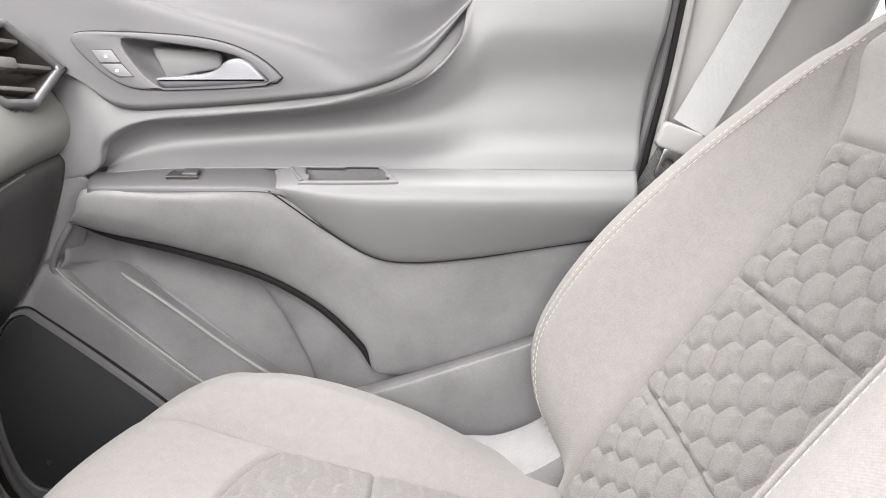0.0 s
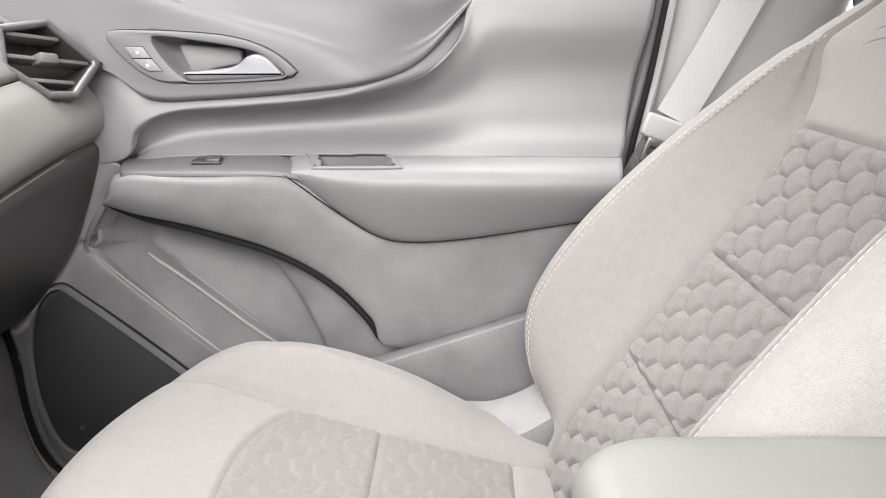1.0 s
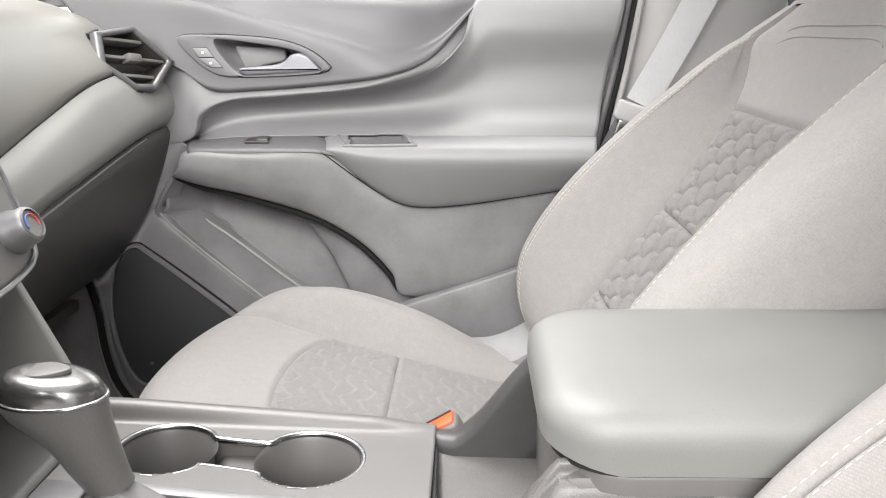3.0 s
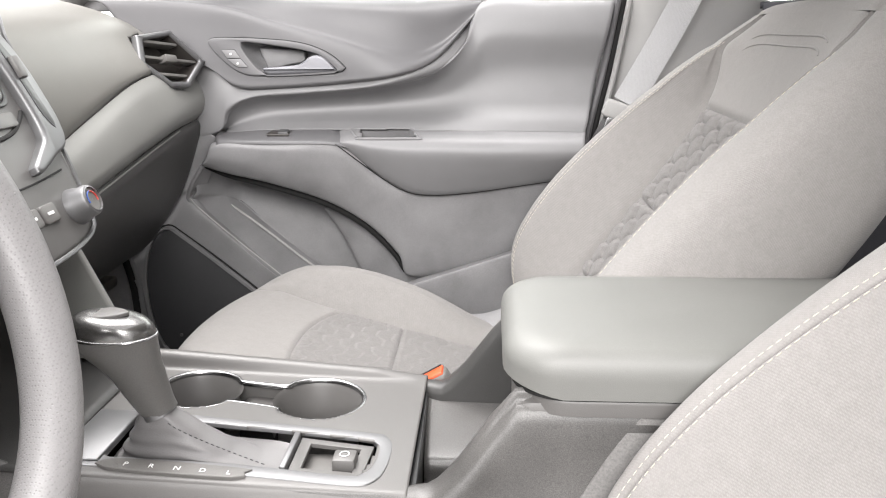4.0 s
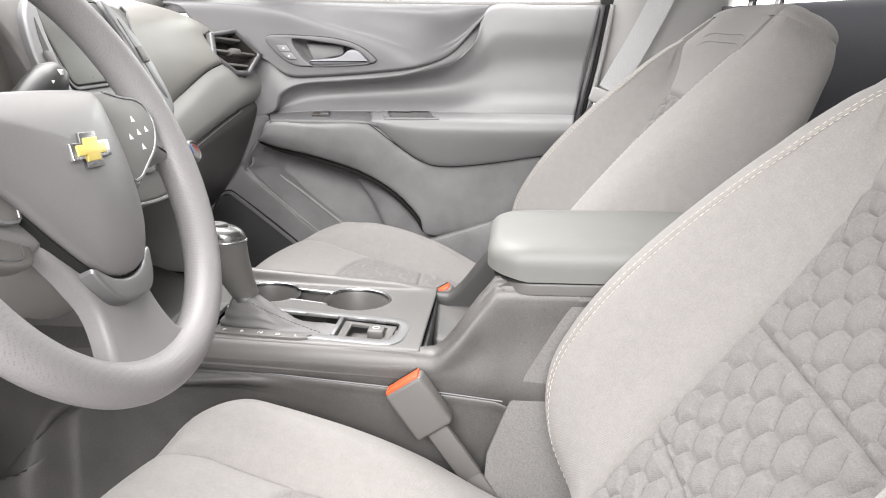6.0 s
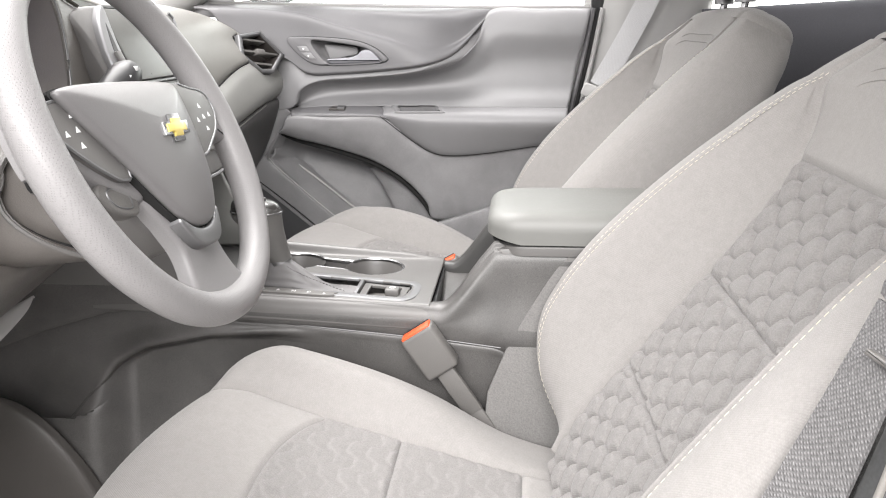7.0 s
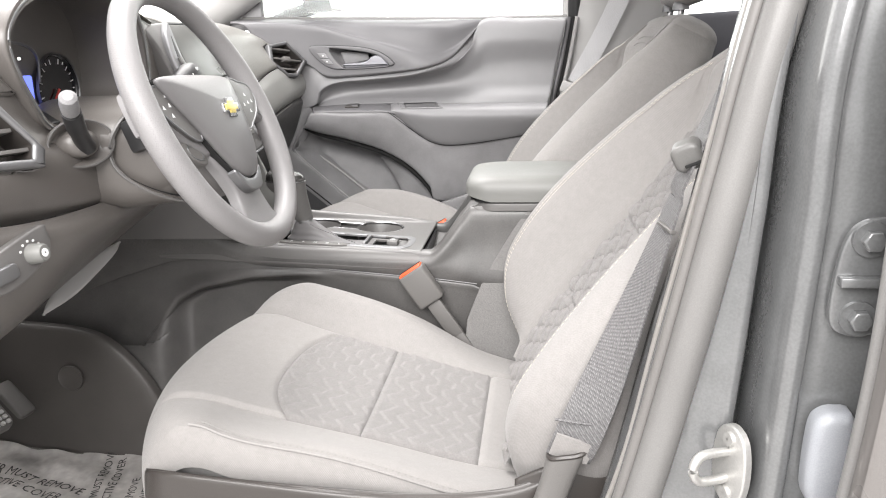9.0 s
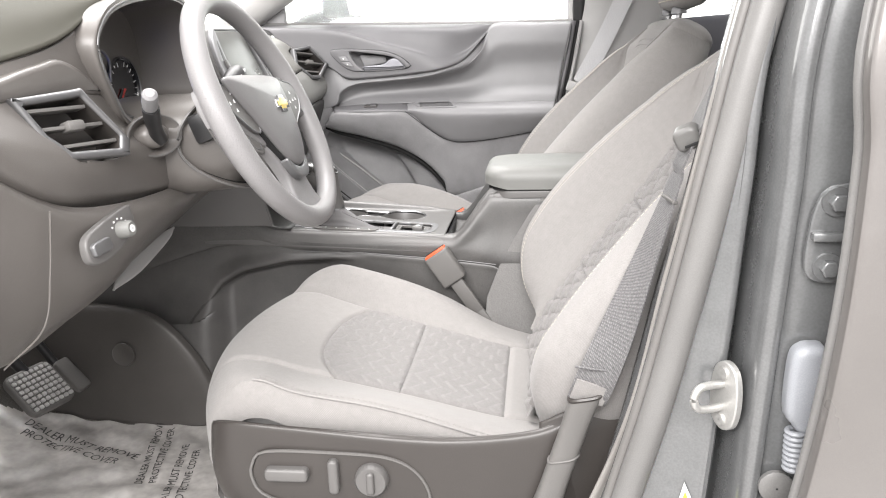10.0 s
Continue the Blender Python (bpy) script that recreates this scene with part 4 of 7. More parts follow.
        return d + (0.0072 * (honeycomb(s, x * BLEN, lean=0.25) - 0.75) * soft if quilted else 0)

    def insert_sheet(v0, v1, nu, nv, quilted):
        rows = []
        for x in np.linspace(v0, v1, nv):
            s = np.linspace(-1.04, 1.04, nu) * float(profile(x)[0])
            rows.append(back_point(np.full(nu, x), s, insert_depth(x, s, v0, v1, quilted)))
        return sheet(np.array(rows))

    V2, V1, VT = 0.275, 0.504, 0.758
    for v0, v1 in ((0.0, V2), (V2, V1), (V1, VT)):
        part("quilted_panel", insert_sheet(v0, v1, 130, 80, True), QUILT, seat, "quilted honeycomb cloth", flip=True)
    part("shoulder_panel", insert_sheet(VT, 1.0, 60, 40, False), FABRIC, seat, flip=True)
    # rounded top, closing the backrest over its upper edge
    a1, e1, w1, b1 = (float(x) for x in profile(1.0)[:4])
    half = [(0.0, -0.006), (a1 * 0.5, -0.006), (a1, -0.006), (e1, -0.009), (e1 + 0.5 * (w1 - e1), -0.009), (w1 - 0.003, -0.018), (w1 + 0.001, -0.040), (w1 - 0.010, -0.082), (w1 - 0.05, -0.103), (w1 * 0.5, -0.115), (0.0, -0.117)]
    loop = cr(half + [(-p[0], p[1]) for p in half[-2:0:-1]], 110, closed=True)
    up = np.array([BTAN[-1][0], 0, BTAN[-1][1]])
    vs = []
    for x in np.linspace(0, math.pi / 2, 14):
        c = math.cos(x)
        vs.append(back_point(np.ones(110), loop[:, 0] * (1 - 0.26 * (1 - c)), -0.060 + (loop[:, 1] + 0.060) * c) + up * 0.036 * math.sin(x) * (1 - 0.35 * (np.abs(loop[:, 0]) / w1) ** 4)[:, None])
    part("top_roll", sheet(np.array(vs), wrap_u=True), FABRIC, seat, sharp=80)
    for side in (1, -1):
        part("back_bolster", back_sheet(0.03, 1.0, ("a", "a1", "a2", "a3", "a4", "e0", "e"), side, 36, 90), FABRIC, seat, "padded cloth bolster", flip=side > 0)
        part("back_side", back_sheet(0.03, 1.0, ("e", "e1", "e2", "e3", "w0", "w1", "w2", "w3", "w4", "w5"), side, 46, 90), FABRIC, seat, flip=side > 0)
        v = np.linspace(0.03, 0.915, 200)
        a, e, w, b, h = profile(v, side)
        for off, up in ((0.0055, 1.0), (-0.0055, 0.982))[:1 if side < 0 else 2]:
            part("stitching", stitches(back_point(v, side * (e + off), up * b + 0.0003), 0.0046, 0.0028, 0.00040), THREAD, seat, "cream stitching along the bolster")
    for vq in (0.925, 0.948):
        sq = np.linspace(-0.125, 0.13, 60)
        part("seam", tube(back_point(np.full(60, vq) - 0.02 * (np.abs(sq) / 0.13) ** 6, sq, insert_depth(vq, sq, VT, 1.0, False) + 0.0004), 0.0014, 6), FABRIC, seat, "raised seam across the top")

    # cushion
    CUSH = cr([(0.245, 0.737), (0.18, 0.743), (0.10, 0.757), (0.0, 0.783), (-0.10, 0.808), (-0.18, 0.828), (-0.238, 0.842), (-0.290, 0.840), (-0.322 + 0.004 * tuck, 0.810), (-0.341 + 0.016 * tuck, 0.763), (-0.343 + 0.034 * tuck, 0.70)], 241) + np.array(cushion_shift)
    CLEN = float(np.sum(np.linalg.norm(np.diff(CUSH, axis=0), axis=1)))
    CTAN = np.gradient(CUSH, axis=0)
    CTAN = CTAN / np.linalg.norm(CTAN, axis=1, keepdims=True)

    def cush_point(v, s, d):
        i = np.clip(v, 0, 1) * 240
        x, z = np.interp(i, steps, CUSH[:, 0]), np.interp(i, steps, CUSH[:, 1])
        tx, tz = np.interp(i, steps, CTAN[:, 0]), np.interp(i, steps, CTAN[:, 1])
        back = (0.075 + 0.012 * tuck) * (np.abs(s) / 0.24) ** 2.2 * ease((v - 0.50) / 0.35)
        return np.stack([x + tz * d + back, cy + s + 0 * x, z - tx * d], -1)

    def seam_at(v):
        return np.interp(v, [0.1, 0.375, 0.7], [0.136, 0.142, 0.158])

    def wide_at(v):
        return smooth_rows(v, [0, 0.3, 0.6, 0.75, 0.86, 1], [0.238, 0.243, 0.244, 0.240, 0.228, 0.208])

    def cush_height(v, s):
        """Height of the cushion's upper side over its middle line; the inner bolster stands higher than the outer."""
        far = smooth_rows(v, [0, 0.21, 0.375, 0.53, 0.685, 0.77, 0.86, 1], [-0.012 + 0.008 * tuck, 0.002 + 0.012 * tuck, 0.032 + 0.010 * tuck, 0.044 + 0.005 * tuck, 0.036 - 0.011 * tuck, 0.019 - 0.012 * tuck, 0.004, 0])
        low = smooth_rows(v, [0, 0.2, 0.35, 0.45, 0.6, 0.75, 0.86, 1], [0.008, 0.015, 0.020, 0.019, 0.009, 0.004, 0, 0])
        t, w, a = np.abs(s), wide_at(v), seam_at(v)
        up = np.where(s > 0, far * ease((t - a + 0.006) / 0.058), low * ease((t - a) / 0.09))
        fall = np.clip((t - 0.207) / (w - 0.207), 0, 1)
        drop = np.where(s > 0, 0.010 + 0.55 * np.maximum(far, 0) + 0.020 * np.clip((0.45 - v) / 0.3, 0, 1), 0.004)
        dip = 0.005 * np.exp(-((t - a) / 0.006) ** 2) * np.clip((0.80 - v) / 0.05, 0, 1)
        return up - drop * fall ** 2.6 - dip - 0.006 * np.cos(np.clip(t / a, 0, 1) * math.pi / 2) * np.clip((0.82 - v) / 0.1, 0, 1)

    def cush_sheet(v0, v1, nu, nv, quilted=False, arc0=0.0, arc1=0.0):
        rows = []
        for x in np.linspace(0, 1, nv):
            t = np.linspace(-1, 1, nu)
            lo, hi = v0 - arc0 * np.abs(t) ** 2.6, v1 - arc1 * np.abs(t) ** 2.6
            v = lo + (hi - lo) * x
            s = t * (seam_at(v) + 0.001)
            d = cush_height(v, s)
            edge = np.minimum((1 - np.abs(t)) * 0.152 / 0.008, min(x, 1 - x) * (v1 - v0) * CLEN / 0.006)
            soft = np.clip(edge, 0, 1) ** 0.6
            d = d - 0.0042 * (1 - soft)
            if quilted:
                d = d + 0.0020 * (waves(s, v * CLEN) - 0.7) * soft
            rows.append(cush_point(v, s, d))
        return sheet(np.array(rows))

    part("rear_panel", cush_sheet(0.0, 0.18, 60, 24), FABRIC, seat, "smooth cloth at the back of the cushion")
    part("quilted_cushion", cush_sheet(0.18, 0.392, 130, 70, True), QUILT, seat, "quilted honeycomb cloth")
    part("quilted_cushion", cush_sheet(0.392, 0.585, 130, 80, True, 0.0, 0.065), QUILT, seat, "quilted honeycomb cloth")
    part("front_panel", cush_sheet(0.585, 1.0, 70, 70, False, 0.065, 0.0), FABRIC, seat)
    for side in (1, -1):
        rows, line, band = [], [], []
        for v in np.linspace(0, 1, 90):
            a, w = float(seam_at(v)), float(wide_at(v))
            s = np.linspace(a - 0.005, w, 34)
            rows.append(cush_point(np.full(34, v), side * s, cush_height(v, side * s) - 0.006 * np.clip((a + 0.001 - s) / 0.006, 0, 1)))
            d = float(cush_height(np.array(v), np.array(side * w)))
            line.append(cush_point(np.array([v]), np.array([side * (w + 0.0015)]), np.array([d + 0.003]))[0])
            k = np.linspace(0, 1, 10)
            drop = (float(np.interp(v, [0.1, 0.18, 0.29, 0.45, 0.6, 0.77, 1], [0.016, 0.018, 0.028, 0.048, 0.056, 0.060, 0.05])) if side < 0 else 0.045) * k
            b = cush_point(np.full(10, v), side * (w + 0.004 * np.sin(k * math.pi) - 0.008 * (k > 0.95)), np.full(10, d))
            b[:, 2] -= drop
            band.append(np.vstack([b, b[-1:] + np.array([[0, -side * 0.02, -0.03]])]))
        part("cushion_bolster", sheet(np.array(rows)), FABRIC, seat, "padded cloth bolster", flip=side < 0)
        part("cushion_side", sheet(np.array(band)), FABRIC, seat, flip=side < 0)
        line = line[:66]
        part("piping", tube(line, 0.0018, 6), FABRIC, seat)
        part("cushion_stitching", stitches([p + np.array([0, -side * 0.006, 0.0022]) for p in line], 0.0045, 0.003, 0.00045), FABRIC, seat)

    # frame, rails, headrest
    dx, dz = cushion_shift
    part("seat_pan", box((-0.02 + dx, cy, 0.675 + dz), (0.44, 0.40, 0.09), 0.03), BUCKLE, seat, "dark seat pan")
    for side in (1, -1):
        part("rail", box((-0.02 + dx, cy + side * 0.19, 0.525), (0.62, 0.04, 0.05), 0.006), BUCKLE, seat)
        for x in (-0.22, 0.15):
            part("riser", box((x + dx, cy + side * 0.19, 0.60), (0.07, 0.03, 0.16), 0.008), BUCKLE, seat)
        top = BACK[-1] + np.array([0.040, 0.0])
        part("headrest_post", tube([(top[0], cy + side * 0.070, top[1]), (top[0] + 0.015, cy + side * 0.070, top[1] + 0.10)], 0.0065, 12), CHROME, seat, "chrome headrest post")
        part("post_guide", lathe([(0.001, 0.016), (0.012, 0.016), (0.016, 0.010), (0.017, 0)], 16, Matrix.Translation((top[0] + 0.0025, cy + side * 0.070, top[1] + 0.022))), SILVER, seat)
    rest = []
    for t in np.linspace(0, 1, 20):
        z = top[1] + 0.029 + 0.20 * t
        x0 = top[0] + 0.013 + 0.07 * t
        hw = 0.128 * (1 - 0.25 * (2 * t - 1) ** 4) * (1 if 0.03 < t < 0.97 else 0.8)
        th = 0.052 * math.sqrt(max(0.02, 1 - (2 * t - 1) ** 6))
        a = np.linspace(0, 2 * math.pi, 40, endpoint=False)
        cs, sn = np.cos(a), np.sin(a)
        rest.append(np.column_stack([x0 - th * np.sign(sn) * np.abs(sn) ** 0.7, cy + hw * np.sign(cs) * np.abs(cs) ** 0.6, np.full(40, z)]))
    v, f = sheet(np.array(rest), wrap_u=True)
    part("headrest", (v, f + [list(range(40))[::-1], list(range(19 * 40, 20 * 40))]), FABRIC, seat, "cloth headrest", sharp=60)
    part("stitching", stitches(rest[2][:21] - np.array([0.0005, 0, 0])), THREAD, seat)
    return seat


SEAT_Y = -0.163
seat = front_seat(SEAT_Y, 1.25, (0.040, -0.020), (0.0, 0.0), 0.56, 0.0, "pale grey cloth driver seat with honeycomb quilting and cream stitching")
mate = front_seat(SEAT_Y + 0.735, 0.0, (0.0, 0.0), (-0.047, 0.035), 0.82, 1.0, "pale grey cloth passenger seat, honeycomb quilting and cream stitching")
edge = cr([(-0.04, 0.842, 0.793), (0.028, 0.820, 0.803), (0.058, 0.806, 0.811), (0.093, 0.800, 0.827), (0.13, 0.800, 0.850), (0.17, 0.802, 0.870)], 40)
shield = [[p + np.array(o) for p in edge] for o in ((0, 0.012, -0.12), (0, 0.006, -0.02), (0, 0, 0), (0, -0.012, -0.003), (0, -0.045, -0.030), (0, -0.060, -0.10))]
side = part("side_shield", sheet(np.array(shield)), DOOR_LOW, mate, "pale plastic shield on the seat's outer side", solid=0.003)
part("shield_edge", tube(edge, 0.0016, 6), CHROME, side, "thin bright edge")

# ---- centre console ----
MID = 0.205
console = thing("centre_console", (-0.05, MID, 0.5), "grey plastic centre console with shifter, cup holders and silver trim", "console")


def deck(x, y, h=0.0):
    return (x, y, 0.914 - 0.045 * x + h)


DECK = basis((0, 0, 0.914), (1, 0, -0.045), (0, 1, 0))
rows = []
for x in np.linspace(-0.47, -0.005, 200):
    z = 0.914 - 0.045 * x
    far = (0.006 + 0.008 * np.clip((-x - 0.02) / 0.25, 0, 1)) * float(np.clip((0.012 - x) / 0.07, 0, 1))
    rows.append(cr([(x, 0.098, z - 0.03), (x, 0.101, z - 0.012), (x, 0.108, z - 0.003), (x, 0.122, z), (x, 0.21, z + 0.001), (x, 0.29, z), (x, 0.311, z + 0.001), (x, 0.319, z + far), (x, 0.326, z + far), (x, 0.331, z + far - 0.006), (x, 0.332, z - 0.03)], 130, even=True))
CUPS = ((-0.226, 0.268, 0.040), (-0.107, 0.262, 0.043))
top = sheet(np.array(rows))
ring = np.linspace(0, 2 * math.pi, 40, endpoint=False)
pair = []
for (cx, cy, r), a0, a1 in ((CUPS[0], 32, 328), (CUPS[1], 212, 508)):
    pair += [(cx + (r + 0.002) * math.cos(radians(t)), cy + (r + 0.002) * math.sin(radians(t))) for t in np.linspace(a0, a1, 36)]
PAIR = cr(pair, 120, closed=True)
top = cut(top, PAIR, (0, 1))
GATE = cr([(-0.262, 0.136), (-0.20, 0.133), (-0.145, 0.131), (-0.06, 0.127), (-0.045, 0.133), (-0.037, 0.178), (-0.045, 0.186), (-0.14, 0.196), (-0.262, 0.20)], 70, closed=True)
top = cut(top, GATE, (0, 1))
part("deck", top, CONSOLE, console, "grey console deck", solid=0.003)
for cx, cy, r in CUPS:
    M = Matrix.Translation(deck(cx, cy)) @ Matrix.Rotation(radians(2.6), 4, "Y")
    cup = part("cup_holder", lathe([(r + 0.001, 0.001), (r - 0.002, -0.004), (r - 0.004, -0.05), (r - 0.006, -0.07), (0.001, -0.071)], 40, M), CONSOLE, console, "round grey cup holder")
part("cup_rim", tube([deck(x, y, 0.001) for x, y in PAIR], 0.0030, 10, closed=True), CHROME, console, "chrome rim round both cup holders")
part("cup_bridge", sheet(patch([[deck(x, 0.265 + y, z) for y in (-0.027, -0.02, 0, 0.02, 0.027)] for x, z in ((-0.192, -0.03), (-0.187, -0.016), (-0.168, -0.014), (-0.152, -0.016), (-0.147, -0.03))], 12, 12)), CONSOLE, console)
for y in (0.238, 0.292):
    part("bridge_wall", box(deck(-0.17, y, -0.012), (0.05, 0.003, 0.022), 0.001), CONSOLE, console)
TRIM = cr([(-0.285, 0.121), (-0.24, 0.119), (-0.14, 0.117), (-0.055, 0.113), (-0.034, 0.119), (-0.0255, 0.14), (-0.024, 0.178), (-0.032, 0.196), (-0.05, 0.2), (-0.15, 0.208), (-0.285, 0.214), (-0.297, 0.17)], 80, closed=True)
TRIMIN = cr([(-0.262, 0.136), (-0.24, 0.134), (-0.15, 0.1335), (-0.06, 0.127), (-0.045, 0.131), (-0.0375, 0.145), (-0.036, 0.172), (-0.042, 0.184), (-0.055, 0.188), (-0.15, 0.196), (-0.262, 0.20), (-0.268, 0.17)], 80, closed=True)
part("silver_trim", slab(TRIM, 0.004, 0.0015, DECK, hollow=TRIMIN), SILVER, console, "satin silver frame round the shifter")
part("front_plate", slab([(-0.30, 0.122), (-0.262, 0.124), (-0.262, 0.208), (-0.30, 0.21)], 0.006, 0.002, DECK), SILVER, console, "silver plate ahead of the shifter")
part("gate_strip", slab(cr([(-0.252, 0.114), (-0.148, 0.111), (-0.138, 0.1195), (-0.142, 0.126), (-0.247, 0.129)], 40, closed=True), 0.0055, 0.001, DECK), BUCKLE, console, "dark strip with the gear letters")


def letters(body, size, M, mat, parent, name="letter"):
    c = bpy.data.curves.new(name, "FONT")
    c.body, c.size, c.extrude, c.align_x, c.align_y = body, size, 0.0002, "CENTER", "CENTER"
    c.resolution_u = 2
    tmp = bpy.data.objects.new(name, c)
    scene.collection.objects.link(tmp)
    me = bpy.data.meshes.new_from_object(tmp.evaluated_get(bpy.context.evaluated_depsgraph_get()))
    bpy.data.objects.remove(tmp)
    v = np.array([q.co[:] for q in me.vertices])
    f = [list(q.vertices) for q in me.polygons]
    return part(name, moved((v, f), M), mat, parent)


for k, ch in enumerate("PRNDL"):
    x = -0.236 + 0.0215 * k
    letters(ch, 0.008, basis(deck(x, 0.1195 - 0.0008 * k, 0.006), (1, 0, -0.045), (0, 1, 0)), PALE, console)

# tray behind the shifter, with a parking brake switch
part("gate_floor", slab(TRIMIN * 0.995, 0.002, 0.0005, DECK @ Matrix.Translation((0, 0, -0.022))), BLACK, console)
part("tray_frame", slab([(-0.107, 0.131), (-0.045, 0.130), (-0.041, 0.182), (-0.107, 0.190)], 0.004, 0.001, DECK @ Matrix.Translation((0, 0, -0.004)), hollow=[(-0.097, 0.140), (-0.054, 0.138), (-0.052, 0.176), (-0.097, 0.181)]), CONSOLE, console)
part("tray_well", box(deck(-0.079, 0.16, -0.017), (0.056, 0.05, 0.012), 0.003), BUCKLE, console)
sw = part("brake_switch", box(deck(-0.062, 0.152, 0.001), (0.020, 0.020, 0.014), 0.003), CONSOLE, console, "grey parking brake switch with a pale mark")
part("mark", tube([np.array(deck(-0.062, 0.152, 0.0085)) + np.array([0.004 * math.cos(a), 0.004 * math.sin(a), 0]) for a in ring], 0.0005, 4, closed=True), PALE, sw)
part("tray_bar", box(deck(-0.111, 0.162, -0.001), (0.006, 0.06, 0.012), 0.002), SILVER, console)

# shifter: pleated boot, collar, lever, knob with a bright cap
boot = []
for t in np.linspace(0, 1, 26):
    k = t ** 0.80
    cx, cz = -0.184 - 0.038 * k, 0.914 + 0.048 * t
    hx, hy = 0.080 * (1 - k) + 0.013 * k, 0.032 * (1 - k) + 0.011 * k
    fold = 1 + 0.05 * math.sin(t * 26) * (1 - t)
    a = np.linspace(0, 2 * math.pi, 40, endpoint=False)
    cs, sn = np.cos(a), np.sin(a)
    px = cx + hx * fold * np.sign(cs) * np.abs(cs) ** 0.7
    back = np.clip((px - cx) / 0.066, 0, 1)
    boot.append(np.column_stack([px, 0.164 - 0.007 * t + hy * fold * np.sign(sn) * np.abs(sn) ** 0.7, cz + 0 * px - 0.018 * back * t * (1 - t) * 4]))
shift = thing("gear_shifter", (-0.20, 0.157, 0.915), "gear lever with a leather boot and bright-capped knob", "gear lever")
part("boot", sheet(np.array(boot), wrap_u=True), LEATHER, shift, "pleated leather boot", sharp=70)
part("stitching", stitches([np.array([-0.207 + 0.082 * t, 0.142 - 0.008 * t, 0.956 - 0.032 * t ** 0.8]) for t in np.linspace(0, 1, 30)], 0.003, 0.002, 0.0005), BLACK, shift)
part("collar", tube([(-0.2195, 0.157, 0.957), (-0.2225, 0.157, 0.965)], [0.0145, 0.0138], 20), SILVER, shift, "silver collar")
lev = []
for z, cx, hx, hy, lean in ((0.951, -0.2215, 0.0140, 0.0135, 0.0060), (0.958, -0.2255, 0.0155, 0.0145, 0.0055), (0.970, -0.2310, 0.0185, 0.0165, 0.0045), (0.982, -0.2360, 0.0215, 0.0185, 0.0030), (0.992, -0.2420, 0.0260, 0.0205, 0.0010), (1.001, -0.2490, 0.0325, 0.0220, -0.0010), (1.008, -0.2520, 0.0350, 0.0230, -0.0010), (1.0155, -0.2525, 0.0352, 0.0235, -0.0008)):
    a = np.linspace(0, 2 * math.pi, 40, endpoint=False)
    up = (z - 0.951) / 0.065
    lev.append(np.column_stack([cx + 0.003 * (1 - up) + hx * np.cos(a), 0.157 + hy * np.sin(a), z + 0.008 + lean * np.cos(a)]) + np.array([0.004, -0.006, 0.008]) * up)
lev = np.stack([cr([r[k] for r in lev], 30, even=False) for k in range(40)], 1)
part("lever", sheet(lev, wrap_u=True), GRIP, shift, "smooth grey lever grip", sharp=60)
part("knob_band", tube(lev[-1], 0.0014, 8, closed=True), CHROME, shift, "thin chrome line under the cap")
cap = []
for t in np.linspace(0, 1, 16):
    r = math.cos(t * math.pi / 2) ** 0.42
    a = np.linspace(0, 2 * math.pi, 40, endpoint=False)
    cap.append(np.column_stack([-0.2525 - 0.003 * t + 0.0350 * r * np.cos(a), 0.157 + 0.0234 * r * np.sin(a), 1.0165 + 0.017 * math.sin(t * math.pi / 2) - 0.004 * t * r * np.cos(a)]) + np.array([0.004, -0.006, 0.016]))
part("knob_cap", sheet(np.array(cap), wrap_u=True), SMOKED, shift, "smoked chrome knob cap", sharp=60)
part("knob_inlay", slab(cr([(-0.019, 0), (0, 0.012), (0.019, 0), (0, -0.012)], 30, closed=True), 0.003, 0.0012, basis((-0.2525, 0.151, 1.0475), (1, 0, 0.02), (0, 1, 0))), CONSOLE, shift)

# rails that climb to the armrest, flanks, bin between them
XT = [-0.80, -0.63, -0.55, -0.45, -0.38, -0.30, -0.10, 0.0, 0.017, 0.036, 0.053, 0.070, 0.085, 0.10, 0.55]
ZT = [1.05, 1.05, 1.05, 1.01, 0.960, 0.926, 0.917, 0.9145, 0.9178, 0.938, 0.962, 0.985, 0.997, 0.999, 0.999]
SEAM = [0.765, 0.837, 0.868, 0.899, 0.905, 0.897, 0.879, 0.870, 0.868, 0.866, 0.864, 0.862, 0.860, 0.852, 0.84]
XS, ZS = [-0.80, -0.52, -0.47, -0.445, -0.40, -0.31, -0.18, -0.05, 0.05, 0.5], [0.70, 0.745, 0.80, 0.830, 0.855, 0.874, 0.879, 0.866, 0.855, 0.84]
